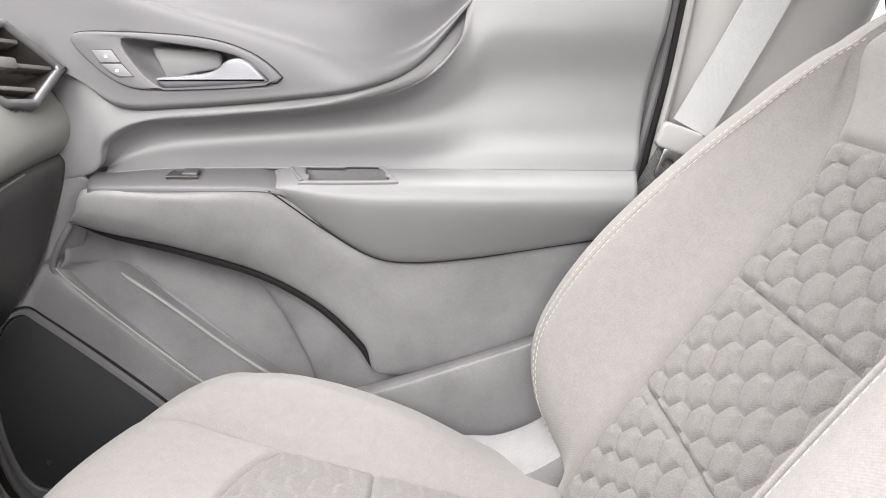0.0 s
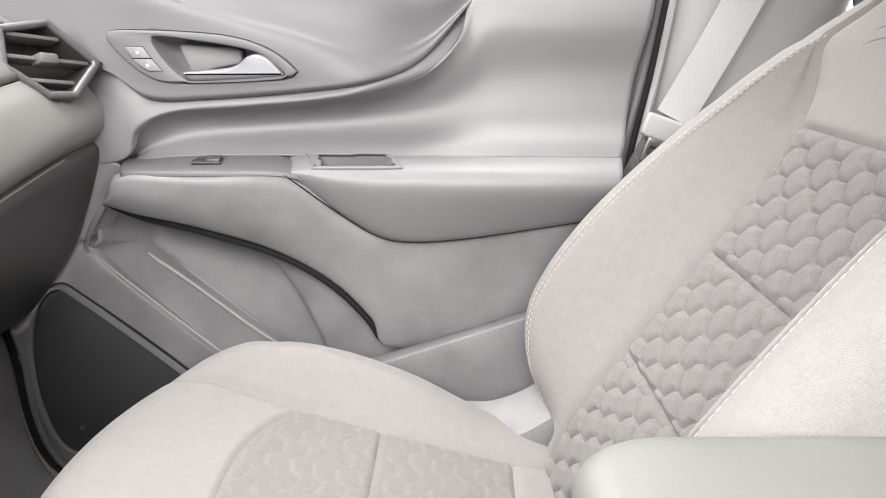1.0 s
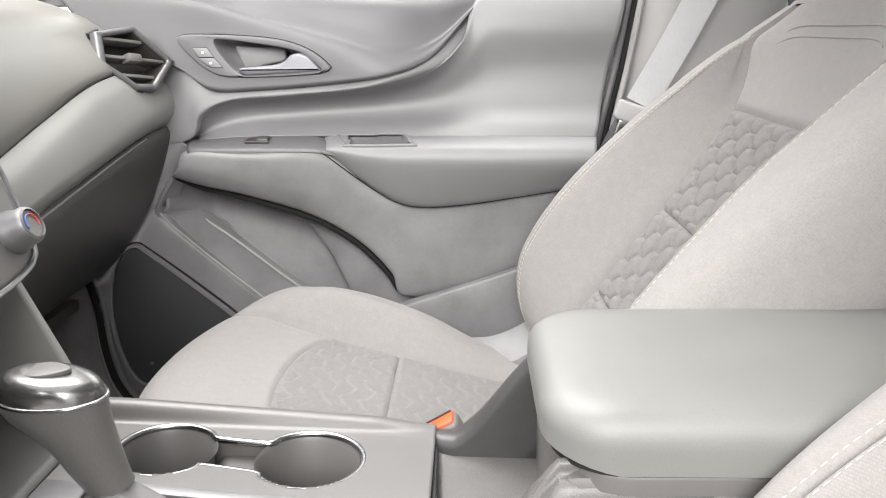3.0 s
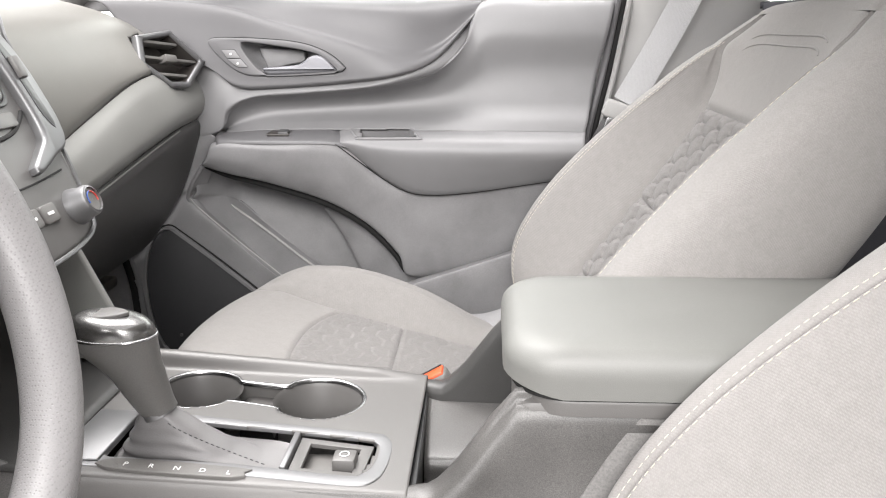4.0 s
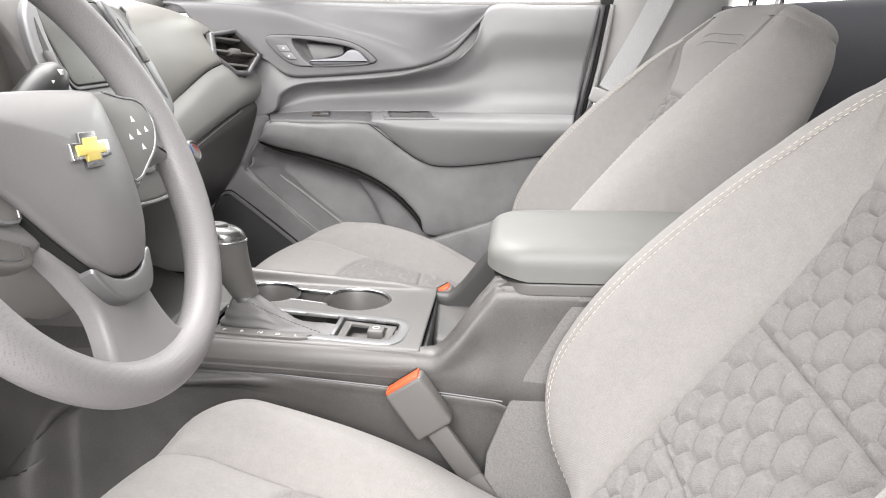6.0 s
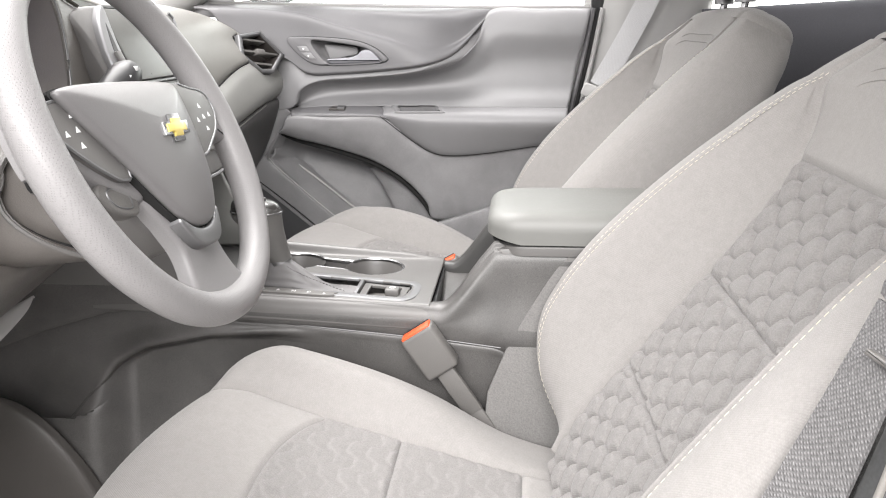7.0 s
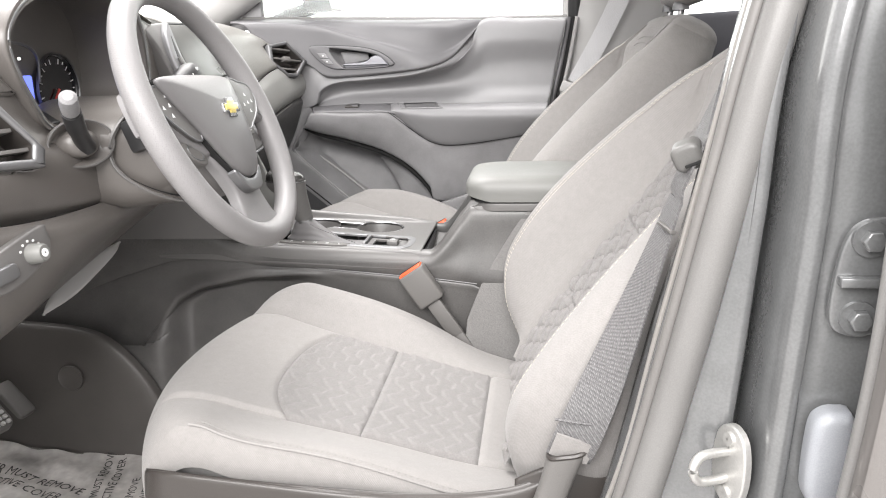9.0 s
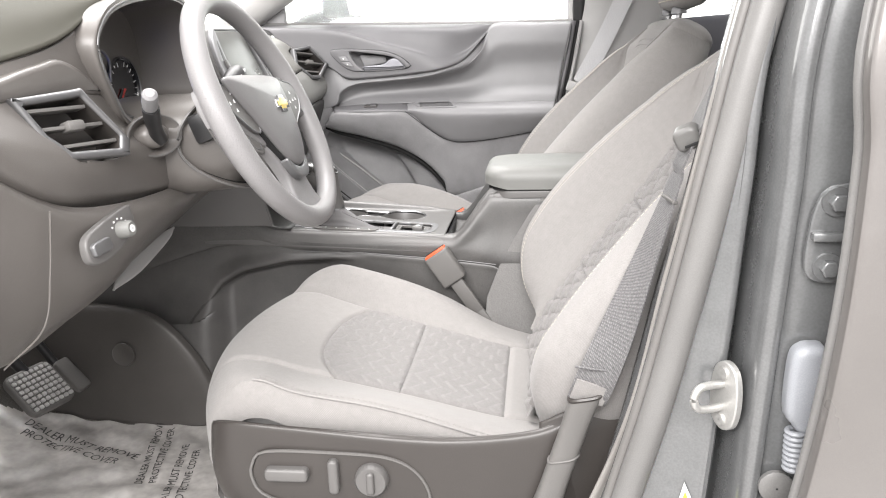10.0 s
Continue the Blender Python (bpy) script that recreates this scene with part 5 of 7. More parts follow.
for side in (1, -1):
    yy = lambda y: y if side > 0 else 0.433 - y
    up, low = [], []
    for x in np.linspace(-0.80, 0.50, 150):
        z = float(smooth_rows(x, XT, ZT))
        s = float(np.interp(x, XT, SEAM))
        w = 0.016 * float(ease((x + 0.035) / 0.05)) + 0.002
        q = 0.020 * float(ease((x - 0.015) / 0.07))
        zo = z - 0.004 * float(ease((x - 0.02) / 0.04))
        st = float(np.interp(x, XS, ZS))
        f = float(np.clip((x + 0.485) / 0.055, 0, 1))
        f = f * f * (3 - 2 * f)
        g = float(np.clip((x - 0.0) / 0.08, 0, 1))
        up.append(cr([(x, yy(0.114 + w), z - 0.10), (x, yy(0.112 + w), z - 0.022), (x, yy(0.110 + w), z - 0.004), (x, yy(0.108 + 0.5 * w + 0.5 * q), z - 0.001), (x, yy(0.105 + q), zo - 0.005), (x, yy(0.0995 + 0.8 * q), zo - 0.016), (x, yy(0.0985 + 0.55 * q), min(zo - 0.024, 0.5 * (s + zo))), (x, yy(0.0985), min(zo - 0.03, s + 0.02)), (x, yy(0.100), s + 0.004), (x, yy(0.103), s)], 40, even=False))
        st = min(st, s - 0.012)
        h = float(np.clip((-0.14 - x) / 0.16, 0, 1))
        h = h * h * (3 - 2 * h)
        ledge = [h * a + (1 - h) * b for a, b in zip((0.0985, 0.090, 0.086 + 0.026 * f - 0.002 * (1 - g), 0.077 + 0.040 * f, 0.072 + 0.036 * f), (0.1005, 0.1010, 0.1012, 0.1020, 0.106))]
        low.append(cr([(x, yy(0.106), s + 0.001), (x, yy(0.1015), s - 0.002), (x, yy(ledge[0]), (s + st) / 2), (x, yy(ledge[1]), st), (x, yy(ledge[2]), st - 0.010), (x, yy(ledge[3]), st - 0.03), (x, yy(ledge[4]), 0.74), (x, yy(0.060 + 0.030 * f), 0.60), (x, yy(0.052 + 0.02 * f), 0.50)], 60, even=False))
    # The far flanks take darker plastics to imitate the shade on that side.
    part("upper_flank", sheet(np.array(up)), GLOVE if side < 0 else SCUFFED_SHADED, console, "rounded upper flank of the console", solid=0.003, flip=side > 0)
    part("lower_flank", sheet(np.array(low)), SEAT_PL if side < 0 else SCUFFED_SHADED, console, solid=0.003, flip=side > 0)
slope = [[(x, y, z) for x in (0.004 - 0.045 * (y - 0.121), 0.03, 0.06, 0.088)] for y, z in ((0.31, 0.905), (0.300, 0.899), (0.26, 0.893), (0.222, 0.886), (0.214, 0.880), (0.206, 0.860), (0.16, 0.852), (0.110, 0.850))]
part("bin", sheet(patch(slope, 16, 60)), SCUFFED_SHADED, console, "open bin in front of the armrest", solid=0.003)
part("bin_edge", tube([(-0.004, 0.301, 0.9005), (0.03, 0.301, 0.9005), (0.085, 0.301, 0.9005)], 0.0012, 6), DOOR_LOW, console, "thin pale edge in the bin")
part("bin_edge", tube([(0.001, 0.219, 0.8865), (0.03, 0.219, 0.8865), (0.085, 0.219, 0.8865)], 0.0009, 6), DOOR_LOW, console)
# Black on the deck's end wall stands in for the shade in the slot.
part("deck_end", slab([(0.0005, 0.124), (-0.0030, 0.306), (-0.0060, 0.306), (-0.0060, 0.124)], 0.085, 0.001, Matrix.Translation((0, 0, 0.824))), BLACK, console, "upright end of the deck, blackened as shade above the bin")
part("seam_line", tube(cr([(-0.30, 0.1000, 0.8985), (-0.18, 0.0975, 0.8870), (-0.06, 0.0965, 0.8770), (0.018, 0.0962, 0.8705), (0.090, 0.0962, 0.8620)], 40), 0.0008, 6), DOOR_LOW, console, "thin pale seam along the flank")
part("box_core", plate(0.082, 0.50, 0.115, 0.315, 0.55, 0.995, 0.01), CONSOLE, console)
felt = slab([(0.182, 0.130), (0.164, 0.115), (0.102, 0.012), (0.073, -0.06), (0.065, -0.16), (0.40, -0.16), (0.40, 0.130)], 0.007, 0.002, basis((0, 0.1015, 0.86), (1, 0, 0), (0, 0.15, 0.989)))
part("felt_side", felt, material("grey_felt", (0.17, 0.166, 0.162), 0.95, grain=500, relief=0.8, vary=0.15), console, "fuzzy grey felt side")

lid = thing("armrest_lid", (0.25, MID, 0.985), "pale padded vinyl armrest lid on the console", "armrest")
pad = []
o = np.array(rounded(0.40, 0.200, 0.045, 8))
for t in np.linspace(0, 1, 20):
    k = 1 - 0.5 * (1 - math.sqrt(max(0.0, 1 - max(0.0, (t - 0.35) / 0.65) ** 2.2)))
    q = o * np.array([1 - (1 - k) * 0.20, 1 - (1 - k) * 0.42])
    pad.append(np.column_stack([0.270 + q[:, 0], MID + q[:, 1], 1.0 + 0.042 * t + 0.010 * np.clip((-0.15 - q[:, 0]) / 0.05, 0, 1) * (1 - t)]))
n = len(o)
crown = [np.column_stack([0.270 + (p[:, 0] - 0.270) * f, MID + (p[:, 1] - MID) * f, p[:, 2] + 0.004 * (1 - f * f)]) for f in (0.9, 0.7, 0.4, 0.001) for p in (pad[-1],)]
part("pad", sheet(np.array(pad + crown), wrap_u=True), LID, lid, "soft pale vinyl pad", sharp=70)
part("lid_base", slab(rounded(0.384, 0.190, 0.044, 8), 0.015, 0.005, Matrix.Translation((0.272, MID, 0.985))), CONSOLE, lid, "hard lower shell of the lid")
part("lid_gap", slab(rounded(0.388, 0.194, 0.044, 8), 0.003, 0.001, Matrix.Translation((0.271, MID, 0.9988))), GAP, lid)
part("latch", slab(cr([(0.100, 0.9965), (0.13, 0.9965), (0.155, 0.9955), (0.176, 0.989), (0.155, 0.9875), (0.115, 0.989)], 30, closed=True), 0.0025, 0.001, basis((0, 0.1205, 0), (1, 0, 0), (0, 0, 1))), DOOR_LOW, lid, "flush latch under the lid")


def buckle(x, y, z, lean, turn, label):
    b = thing("seat_belt_buckle", (x, y, 0.6), label, "buckle", "belt buckles")
    M = Matrix.Translation((x, y, z)) @ Matrix.Rotation(radians(turn), 4, "Z") @ Matrix.Rotation(radians(lean), 4, "Y")
    part("body", moved(box((0, 0, 0), (0.048, 0.026, 0.066), 0.005, None, 3), M), BUCKLE, b)
    part("button", moved(box((0, 0, 0.0325), (0.043, 0.021, 0.006), 0.002), M), ORANGE, b, "orange release button")
    part("slot", moved(box((0, 0.0085, 0.0345), (0.040, 0.003, 0.004), 0.0005), M), GAP, b)
    part("stalk", moved(join(box((0, 0, -0.065), (0.026, 0.010, 0.08), 0.003), box((0.0, 0, -0.15), (0.024, 0.008, 0.12), 0.003)), M), BUCKLE, b)
    return b


buckle(-0.002, 0.080, 0.862, -34, 0, "dark belt buckle with an orange button beside the driver seat")
buckle(0.008, 0.347, 0.877, -30, 0, "dark belt buckle with an orange button beside the passenger seat")

# ---- dashboard, passenger side ----
dash = thing("dashboard", (-0.6, MID, 0.95), "grey soft dashboard with pale band and silver vent rims", "dashboard")
Y = (0.325, 0.44, 0.56, 0.68, 0.79, 0.872)
rows = [[(x, y, z) for x, y, z in zip(xs, Y, zs)] for xs, zs in (
    ([-1.10] * 6, [1.25] * 6),
    ([-0.85] * 6, [1.315, 1.315, 1.313, 1.31, 1.305, 1.295]),
    ([-0.70, -0.70, -0.70, -0.695, -0.69, -0.68], [1.327, 1.327, 1.325, 1.320, 1.312, 1.300]),
    ([-0.56, -0.56, -0.56, -0.560, -0.560, -0.552], [1.318, 1.318, 1.316, 1.311, 1.300, 1.284]),
    ([-0.505, -0.503, -0.501, -0.502, -0.504, -0.500], [1.287, 1.288, 1.287, 1.284, 1.276, 1.258]),
    ([-0.478, -0.474, -0.471, -0.472, -0.475, -0.472], [1.225, 1.232, 1.240, 1.245, 1.243, 1.228]),
    ([-0.463, -0.456, -0.451, -0.450, -0.450, -0.446], [1.140, 1.158, 1.186, 1.208, 1.216, 1.214]),
    ([-0.466, -0.458, -0.453, -0.452, -0.452, -0.448], [1.105, 1.130, 1.166, 1.197, 1.209, 1.210]),
)]
VM = basis((-0.453, 0.793, 1.222), (0.45, 0.88, -0.12), (-0.30, 0.10, 0.95))
P = np.array([(-0.047, 0.030), (0.020, 0.046), (0.080, 0.000), (0.036, -0.044), (0.000, -0.046), (-0.052, -0.014)])
P = np.vstack([[P[i] * 0.86 + P[i - 1] * 0.14, P[i], P[i] * 0.86 + P[(i + 1) % 6] * 0.14] for i in range(6)])
o1 = cr(P, 66, closed=True)
PV = [(VM @ Vector((p[0] * 0.99, p[1] * 0.99, 0)))[1:] for p in o1]
part("upper_pad", cut(sheet(patch(rows, 140, 120)), PV, (1, 2)), DASH_UP, dash, "soft grey upper dash pad", solid=0.004)
rows = [[(x, y, z) for x, y, z in zip(xs, Y, zs)] for xs, zs in (
    ([-0.462, -0.454, -0.449, -0.447, -0.446, -0.442], [1.102, 1.127, 1.163, 1.194, 1.206, 1.207]),
    ([-0.446, -0.438, -0.434, -0.433, -0.432, -0.428], [1.090, 1.112, 1.146, 1.174, 1.188, 1.192]),
    ([-0.438, -0.430, -0.425, -0.421, -0.418, -0.414], [1.070, 1.088, 1.115, 1.137, 1.155, 1.165]),
    ([-0.437, -0.430, -0.426, -0.423, -0.420, -0.417], [1.062, 1.080, 1.100, 1.119, 1.135, 1.143]),
    ([-0.447, -0.441, -0.438, -0.436, -0.434, -0.431], [1.045, 1.064, 1.084, 1.104, 1.120, 1.127]),
)]
part("pale_band", cut(sheet(patch(rows, 120, 80)), PV, (1, 2)), DASH_BAND, dash, "pale satin band across the dash", solid=0.003)
rows = [[(x, y, z) for x, y, z in zip(xs, Y, zs)] for xs, zs in (
    ([-0.446, -0.440, -0.437, -0.435, -0.433, -0.430], [1.042, 1.061, 1.081, 1.101, 1.117, 1.124]),
    ([-0.440, -0.435, -0.432, -0.431, -0.430, -0.428], [1.028, 1.045, 1.064, 1.083, 1.098, 1.105]),
    ([-0.464, -0.462, -0.462, -0.462, -0.462, -0.460], [0.975, 0.985, 0.996, 1.006, 1.015, 1.022]),
    ([-0.516, -0.515, -0.514, -0.513, -0.512, -0.508], [0.915, 0.921, 0.928, 0.934, 0.940, 0.945]),
    ([-0.572, -0.571, -0.570, -0.569, -0.568, -0.563], [0.872, 0.876, 0.880, 0.884, 0.888, 0.892]),
    ([-0.66, -0.66, -0.66, -0.66, -0.66, -0.66], [0.845, 0.846, 0.848, 0.85, 0.852, 0.855]),
)]
glove = part("glovebox_door", sheet(patch(rows, 50, 50)), GLOVE, dash, "dark glovebox door with light scuffs", solid=0.004)
# Edge highlight of the lid, painted with a tube in the band's pale colour.
part("glovebox_highlight", tube(cr([(-0.4365, 0.36, 1.0480), (-0.4325, 0.44, 1.0600), (-0.4295, 0.56, 1.0800), (-0.4275, 0.68, 1.1000), (-0.4265, 0.79, 1.1160)], 30), 0.0013, 6), DASH_BAND, glove, "thin pale tube painting the highlight on the lid's edge")
part("latch", box((-0.475, 0.46, 0.955), (0.02, 0.07, 0.022), 0.008, Matrix.Rotation(radians(35), 4, "Y")), SILVER, glove, "silver glovebox latch")
part("under_panel", plate(-1.0, -0.60, 0.33, 0.88, 0.83, 0.85, 0.005), DASH_LOW, dash)
part("end_cap", sheet(patch([[(-0.70, 0.880, 1.30), (-0.55, 0.880, 1.285), (-0.49, 0.877, 1.258), (-0.455, 0.877, 1.228), (-0.428, 0.877, 1.20), (-0.412, 0.876, 1.165), (-0.415, 0.875, 1.135), (-0.43, 0.874, 1.105)],
                               [(-0.70, 0.885, 1.0), (-0.58, 0.885, 1.0), (-0.54, 0.883, 1.0), (-0.53, 0.883, 1.0), (-0.515, 0.883, 1.0), (-0.50, 0.881, 1.0), (-0.485, 0.88, 1.0), (-0.474, 0.878, 1.0)],
                               [(-0.70, 0.885, 0.85), (-0.66, 0.885, 0.85), (-0.64, 0.883, 0.855), (-0.62, 0.883, 0.86), (-0.61, 0.883, 0.865), (-0.60, 0.881, 0.87), (-0.585, 0.88, 0.88), (-0.57, 0.878, 0.89)]], 40, 30)), DASH_LOW, dash, solid=0.003)


def vent(name, M, outline, inner, depth, slats, label):
    v = thing(name, M.translation, label, "air vent", "dash vents")
    part("rim", slab(outline, 0.012, 0.004, M, hollow=inner), SILVER, v, "satin silver vent rim")
    c = inner.mean(0)
    wall = [moved((np.column_stack([c + (inner - c) * k, np.full(len(inner), w)]), []), M)[0] for k, w in ((1.0, 0.008), (0.97, -0.01), (0.9, -depth), (0.5, -depth - 0.003), (0.02, -depth - 0.003))]
    part("throat", sheet(np.array(wall), wrap_u=True), SEAT_PL, v, "dark vent throat", sharp=60)
    for k in range(slats):
        t = (k + 0.5) / slats
        vv = inner[:, 1].min() + t * (inner[:, 1].max() - inner[:, 1].min())
        xs = []
        for (x0, y0), (x1, y1) in zip(inner, np.roll(inner, -1, 0)):
            if (y0 - vv) * (y1 - vv) < 0:
                xs.append(x0 + (x1 - x0) * (vv - y0) / (y1 - y0))
        if len(xs) >= 2:
            part("slat", moved(box(((min(xs) + max(xs)) / 2, vv, -0.004), (max(xs) - min(xs) - 0.004, 0.0045, 0.020), 0.001), M), BUCKLE, v)
    part("tab", moved(box((c[0], c[1], 0.003), (0.024, 0.013, 0.02), 0.004), M), BUCKLE, v, "grey adjusting tab")
    return v


def frame_of(o, u, v, pts):
    """Outline in the plane through o for places in space."""
    M = basis(o, u, v)
    I = np.array(M.inverted())
    P = np.array(pts) @ I[:3, :3].T + I[:3, 3]
    return M, P[:, :2]


vent("air_vent", VM @ Matrix.Translation((0, 0, 0.010)), o1, o1.mean(0) + (o1 - o1.mean(0)) * np.array([0.80, 0.80]), 0.03, 3, "passenger air vent with a satin silver rim")

# ---- centre stack ----
STK = basis((-0.366, 0.197, 1.165), (0, 1, 0), (-0.42, 0, 0.91))
stack = thing("centre_stack", (-0.40, MID, 1.05), "grey centre stack with screen, knobs and silver trim", "centre stack")
so = cr([(-0.125, 0.15), (0.125, 0.15), (0.133, 0.10), (0.122, -0.01), (0.112, -0.06), (0.092, -0.092), (0.0, -0.102), (-0.092, -0.092), (-0.112, -0.06), (-0.122, -0.01), (-0.133, 0.10)], 80, closed=True)
part("body", slab(so, 0.08, 0.006, STK @ Matrix.Translation((0, 0, -0.08))), CONSOLE, stack, "grey stack fascia")
part("screen", slab(rounded(0.150, 0.100, 0.010), 0.004, 0.0015, STK @ Matrix.Translation((0, 0.098, 0.0))), SCREEN, stack, "glossy screen, switched off and reflecting")
part("screen_edge", slab(rounded(0.162, 0.111, 0.014), 0.003, 0.001, STK @ Matrix.Translation((0, 0.098, 0.0)), hollow=rounded(0.152, 0.102, 0.010)), BLACK, stack)
for sd in (1, -1):
    tr = [(0.080, 0.150), (0.105, 0.128), (0.124, 0.088), (0.130, 0.040), (0.128, 0.012), (0.118, -0.006), (0.092, -0.014), (0.058, -0.025), (0.052, -0.018), (0.074, -0.004), (0.091, 0.010), (0.093, 0.05), (0.086, 0.10), (0.074, 0.142)]
    part("side_trim", slab(cr([(sd * p, q) for p, q in tr], 80, closed=True), 0.010, 0.004, STK), SILVER, stack, "curved satin silver trim")
    slot = [(0.092, 0.125), (0.110, 0.085), (0.115, 0.045), (0.1175, 0.018), (0.113, 0.013), (0.105, 0.03), (0.102, 0.06), (0.096, 0.10)]
    part("slot_vent", slab(cr([(sd * p, q) for p, q in slot], 40, closed=True), 0.0105, 0.0003, STK), BLACK, stack, "narrow dark vent slot")
    part("slot_tab", moved(box((sd * 0.107, 0.075, 0.012), (0.012, 0.022, 0.006), 0.002), STK), CONSOLE, stack)
    k = part("knob", lathe([(0.0185, 0.0), (0.0175, 0.006), (0.0158, 0.010), (0.0155, 0.017), (0.0142, 0.020), (0.0122, 0.021), (0.0118, 0.018), (0.001, 0.018)], 32, STK @ Matrix.Translation((sd * 0.090, -0.064, 0.0))), SILVER, stack, "silver temperature knob")
    part("knob_face", lathe([(0.0116, 0.0), (0.0113, 0.0012), (0.001, 0.0012)], 24, STK @ Matrix.Translation((sd * 0.090, -0.064, 0.018))), BUCKLE, k)
    for q, mt in ((-1, BLUEMARK), (1, RED)):
        arc = [moved((np.array([(sd * 0.090 + 0.0080 * math.cos(a), -0.064 + 0.0080 * math.sin(a), 0.0198)]), []), STK)[0][0] for a in np.linspace(radians(90), radians(90 - q * 110), 10)]
        part("temperature_mark", tube(arc, 0.0008, 5), mt, k)
part("lower_line", tube([moved((np.array([(x, -0.026 - 0.006 * (1 - (x / 0.1) ** 2), 0.001)]), []), STK)[0][0] for x in np.linspace(-0.1, 0.1, 20)], 0.001, 5), GAP, stack)
ledge = [(STK @ Vector((x, 0.014 + 0.022 * abs(x / 0.09) ** 4, 0.001)))[:] for x in np.linspace(-0.09, 0.09, 30)]
part("ledge_gap", tube(ledge, 0.0022, 6), GAP, stack, "dark line under the buttons")
part("panel_edge", tube([(STK @ Vector((p[0], p[1], 0.0005)))[:] for p in so[22:60]], 0.0022, 6), SILVER, stack, "silver lower edge")
for i in range(4):
    b = part("button", slab(rounded(0.025, 0.018, 0.004), 0.004, 0.0015, STK @ Matrix.Translation((-0.042 + 0.028 * i, -0.060, 0.0))), BUCKLE, stack)
    part("mark", slab(rounded(0.010, 0.003, 0.001), 0.0005, 0.0001, STK @ Matrix.Translation((-0.042 + 0.028 * i, -0.060, 0.004))), PALE, b)
for i in range(3):
    part("radio_button", slab(rounded(0.045, 0.014, 0.004), 0.003, 0.001, STK @ Matrix.Translation((-0.052 + 0.052 * i, 0.030, 0.0))), CONSOLE, stack)
rows = [[(-0.375, 0.10, 1.07), (-0.372, MID, 1.062), (-0.375, 0.31, 1.07)], [(-0.43, 0.09, 1.02), (-0.43, MID, 1.015), (-0.43, 0.32, 1.02)], [(-0.44, 0.095, 0.97), (-0.44, MID, 0.965), (-0.44, 0.315, 0.97)], [(-0.38, 0.10, 0.938), (-0.38, MID, 0.935), (-0.38, 0.31, 0.938)], [(-0.30, 0.104, 0.928), (-0.30, MID, 0.93), (-0.30, 0.306, 0.93)]]
# Dark plastic here paints in the shade below the stack.
part("foot", sheet(patch(rows, 24, 30)), GLOVE, stack, "tray under the stack, darkened for the shade there", solid=0.004)
part("side_wall", slab([(-0.45, 1.24), (-0.40, 1.17), (-0.365, 1.07), (-0.33, 0.94), (-0.60, 0.94), (-0.60, 1.24)], 0.008, 0.002, basis((0, 0.098, 0), (1, 0, 0), (0, 0, 1))), CONSOLE, stack)
# Far wall in a paler plastic than the near one, imitating light on it.
part("side_wall", slab([(-0.45, 1.24), (-0.40, 1.17), (-0.362, 1.075), (-0.342, 1.03), (-0.320, 0.98), (-0.302, 0.94), (-0.60, 0.94), (-0.60, 1.24)], 0.008, 0.003, basis((0, 0.314, 0), (1, 0, 0), (0, 0, 1))), DASH_BAND, stack, "wall below the stack, paled to look lit")

# ---- dashboard, driver side ----
HOOD = cr([(-0.318, 1.179), (-0.342, 1.210), (-0.359, 1.240), (-0.369, 1.275), (-0.356, 1.300), (-0.32, 1.325), (-0.25, 1.342), (-0.15, 1.350), (-0.085, 1.338), (-0.055, 1.30), (-0.045, 1.25), (-0.052, 1.195), (-0.10, 1.173), (-0.20, 1.166), (-0.28, 1.168)], 90, closed=True)
YD = (-0.60, -0.50, -0.40, -0.25, -0.10, 0.08)
rows = [[(x, y, z) for x, y, z in zip(xs, YD, zs)] for xs, zs in (
    ([-1.10] * 6, [1.25] * 6),
    ([-0.80] * 6, [1.305, 1.312, 1.315, 1.32, 1.32, 1.32]),
    ([-0.62, -0.60, -0.58, -0.58, -0.58, -0.58], [1.298, 1.312, 1.328, 1.350, 1.352, 1.335]),
    ([-0.52, -0.49, -0.45, -0.43, -0.45, -0.48], [1.275, 1.293, 1.317, 1.346, 1.352, 1.325]),
    ([-0.47, -0.43, -0.405, -0.41, -0.415, -0.43], [1.235, 1.258, 1.284, 1.340, 1.350, 1.30]),
)]
part("upper_pad", sheet(patch(rows, 60, 40)), DASH_UP_DIM, dash, "grained top of the driver dash, darkened against lamp glare", solid=0.004)
rows = [[(x, y, z) for x, y, z in zip(xs, YD, zs)] for xs, zs in (
    ([-0.475, -0.435, -0.412, -0.415, -0.42, -0.435], [1.232, 1.255, 1.281, 1.337, 1.347, 1.297]),
    ([-0.45, -0.415, -0.392, -0.39, -0.40, -0.42], [1.222, 1.215, 1.20, 1.17, 1.17, 1.20]),
    ([-0.415, -0.382, -0.362, -0.36, -0.375, -0.40], [1.205, 1.16, 1.14, 1.135, 1.135, 1.15]),
    ([-0.408, -0.376, -0.370, -0.358, -0.37, -0.39], [1.188, 1.120, 1.10, 1.092, 1.094, 1.10]),
    ([-0.422, -0.390, -0.382, -0.366, -0.38, -0.40], [1.170, 1.104, 1.083, 1.077, 1.079, 1.085]),
)]
part("driver_fascia", cut(cut(sheet(patch(rows, 140, 100)), [(-0.499, 1.213), (-0.414, 1.217), (-0.376, 1.153), (-0.383, 1.137), (-0.457, 1.143), (-0.482, 1.171)], (1, 2)), HOOD.mean(0) + (HOOD - HOOD.mean(0)) * 0.97, (1, 2)), DASH_LOW, dash, "brown-grey driver fascia", solid=0.004)
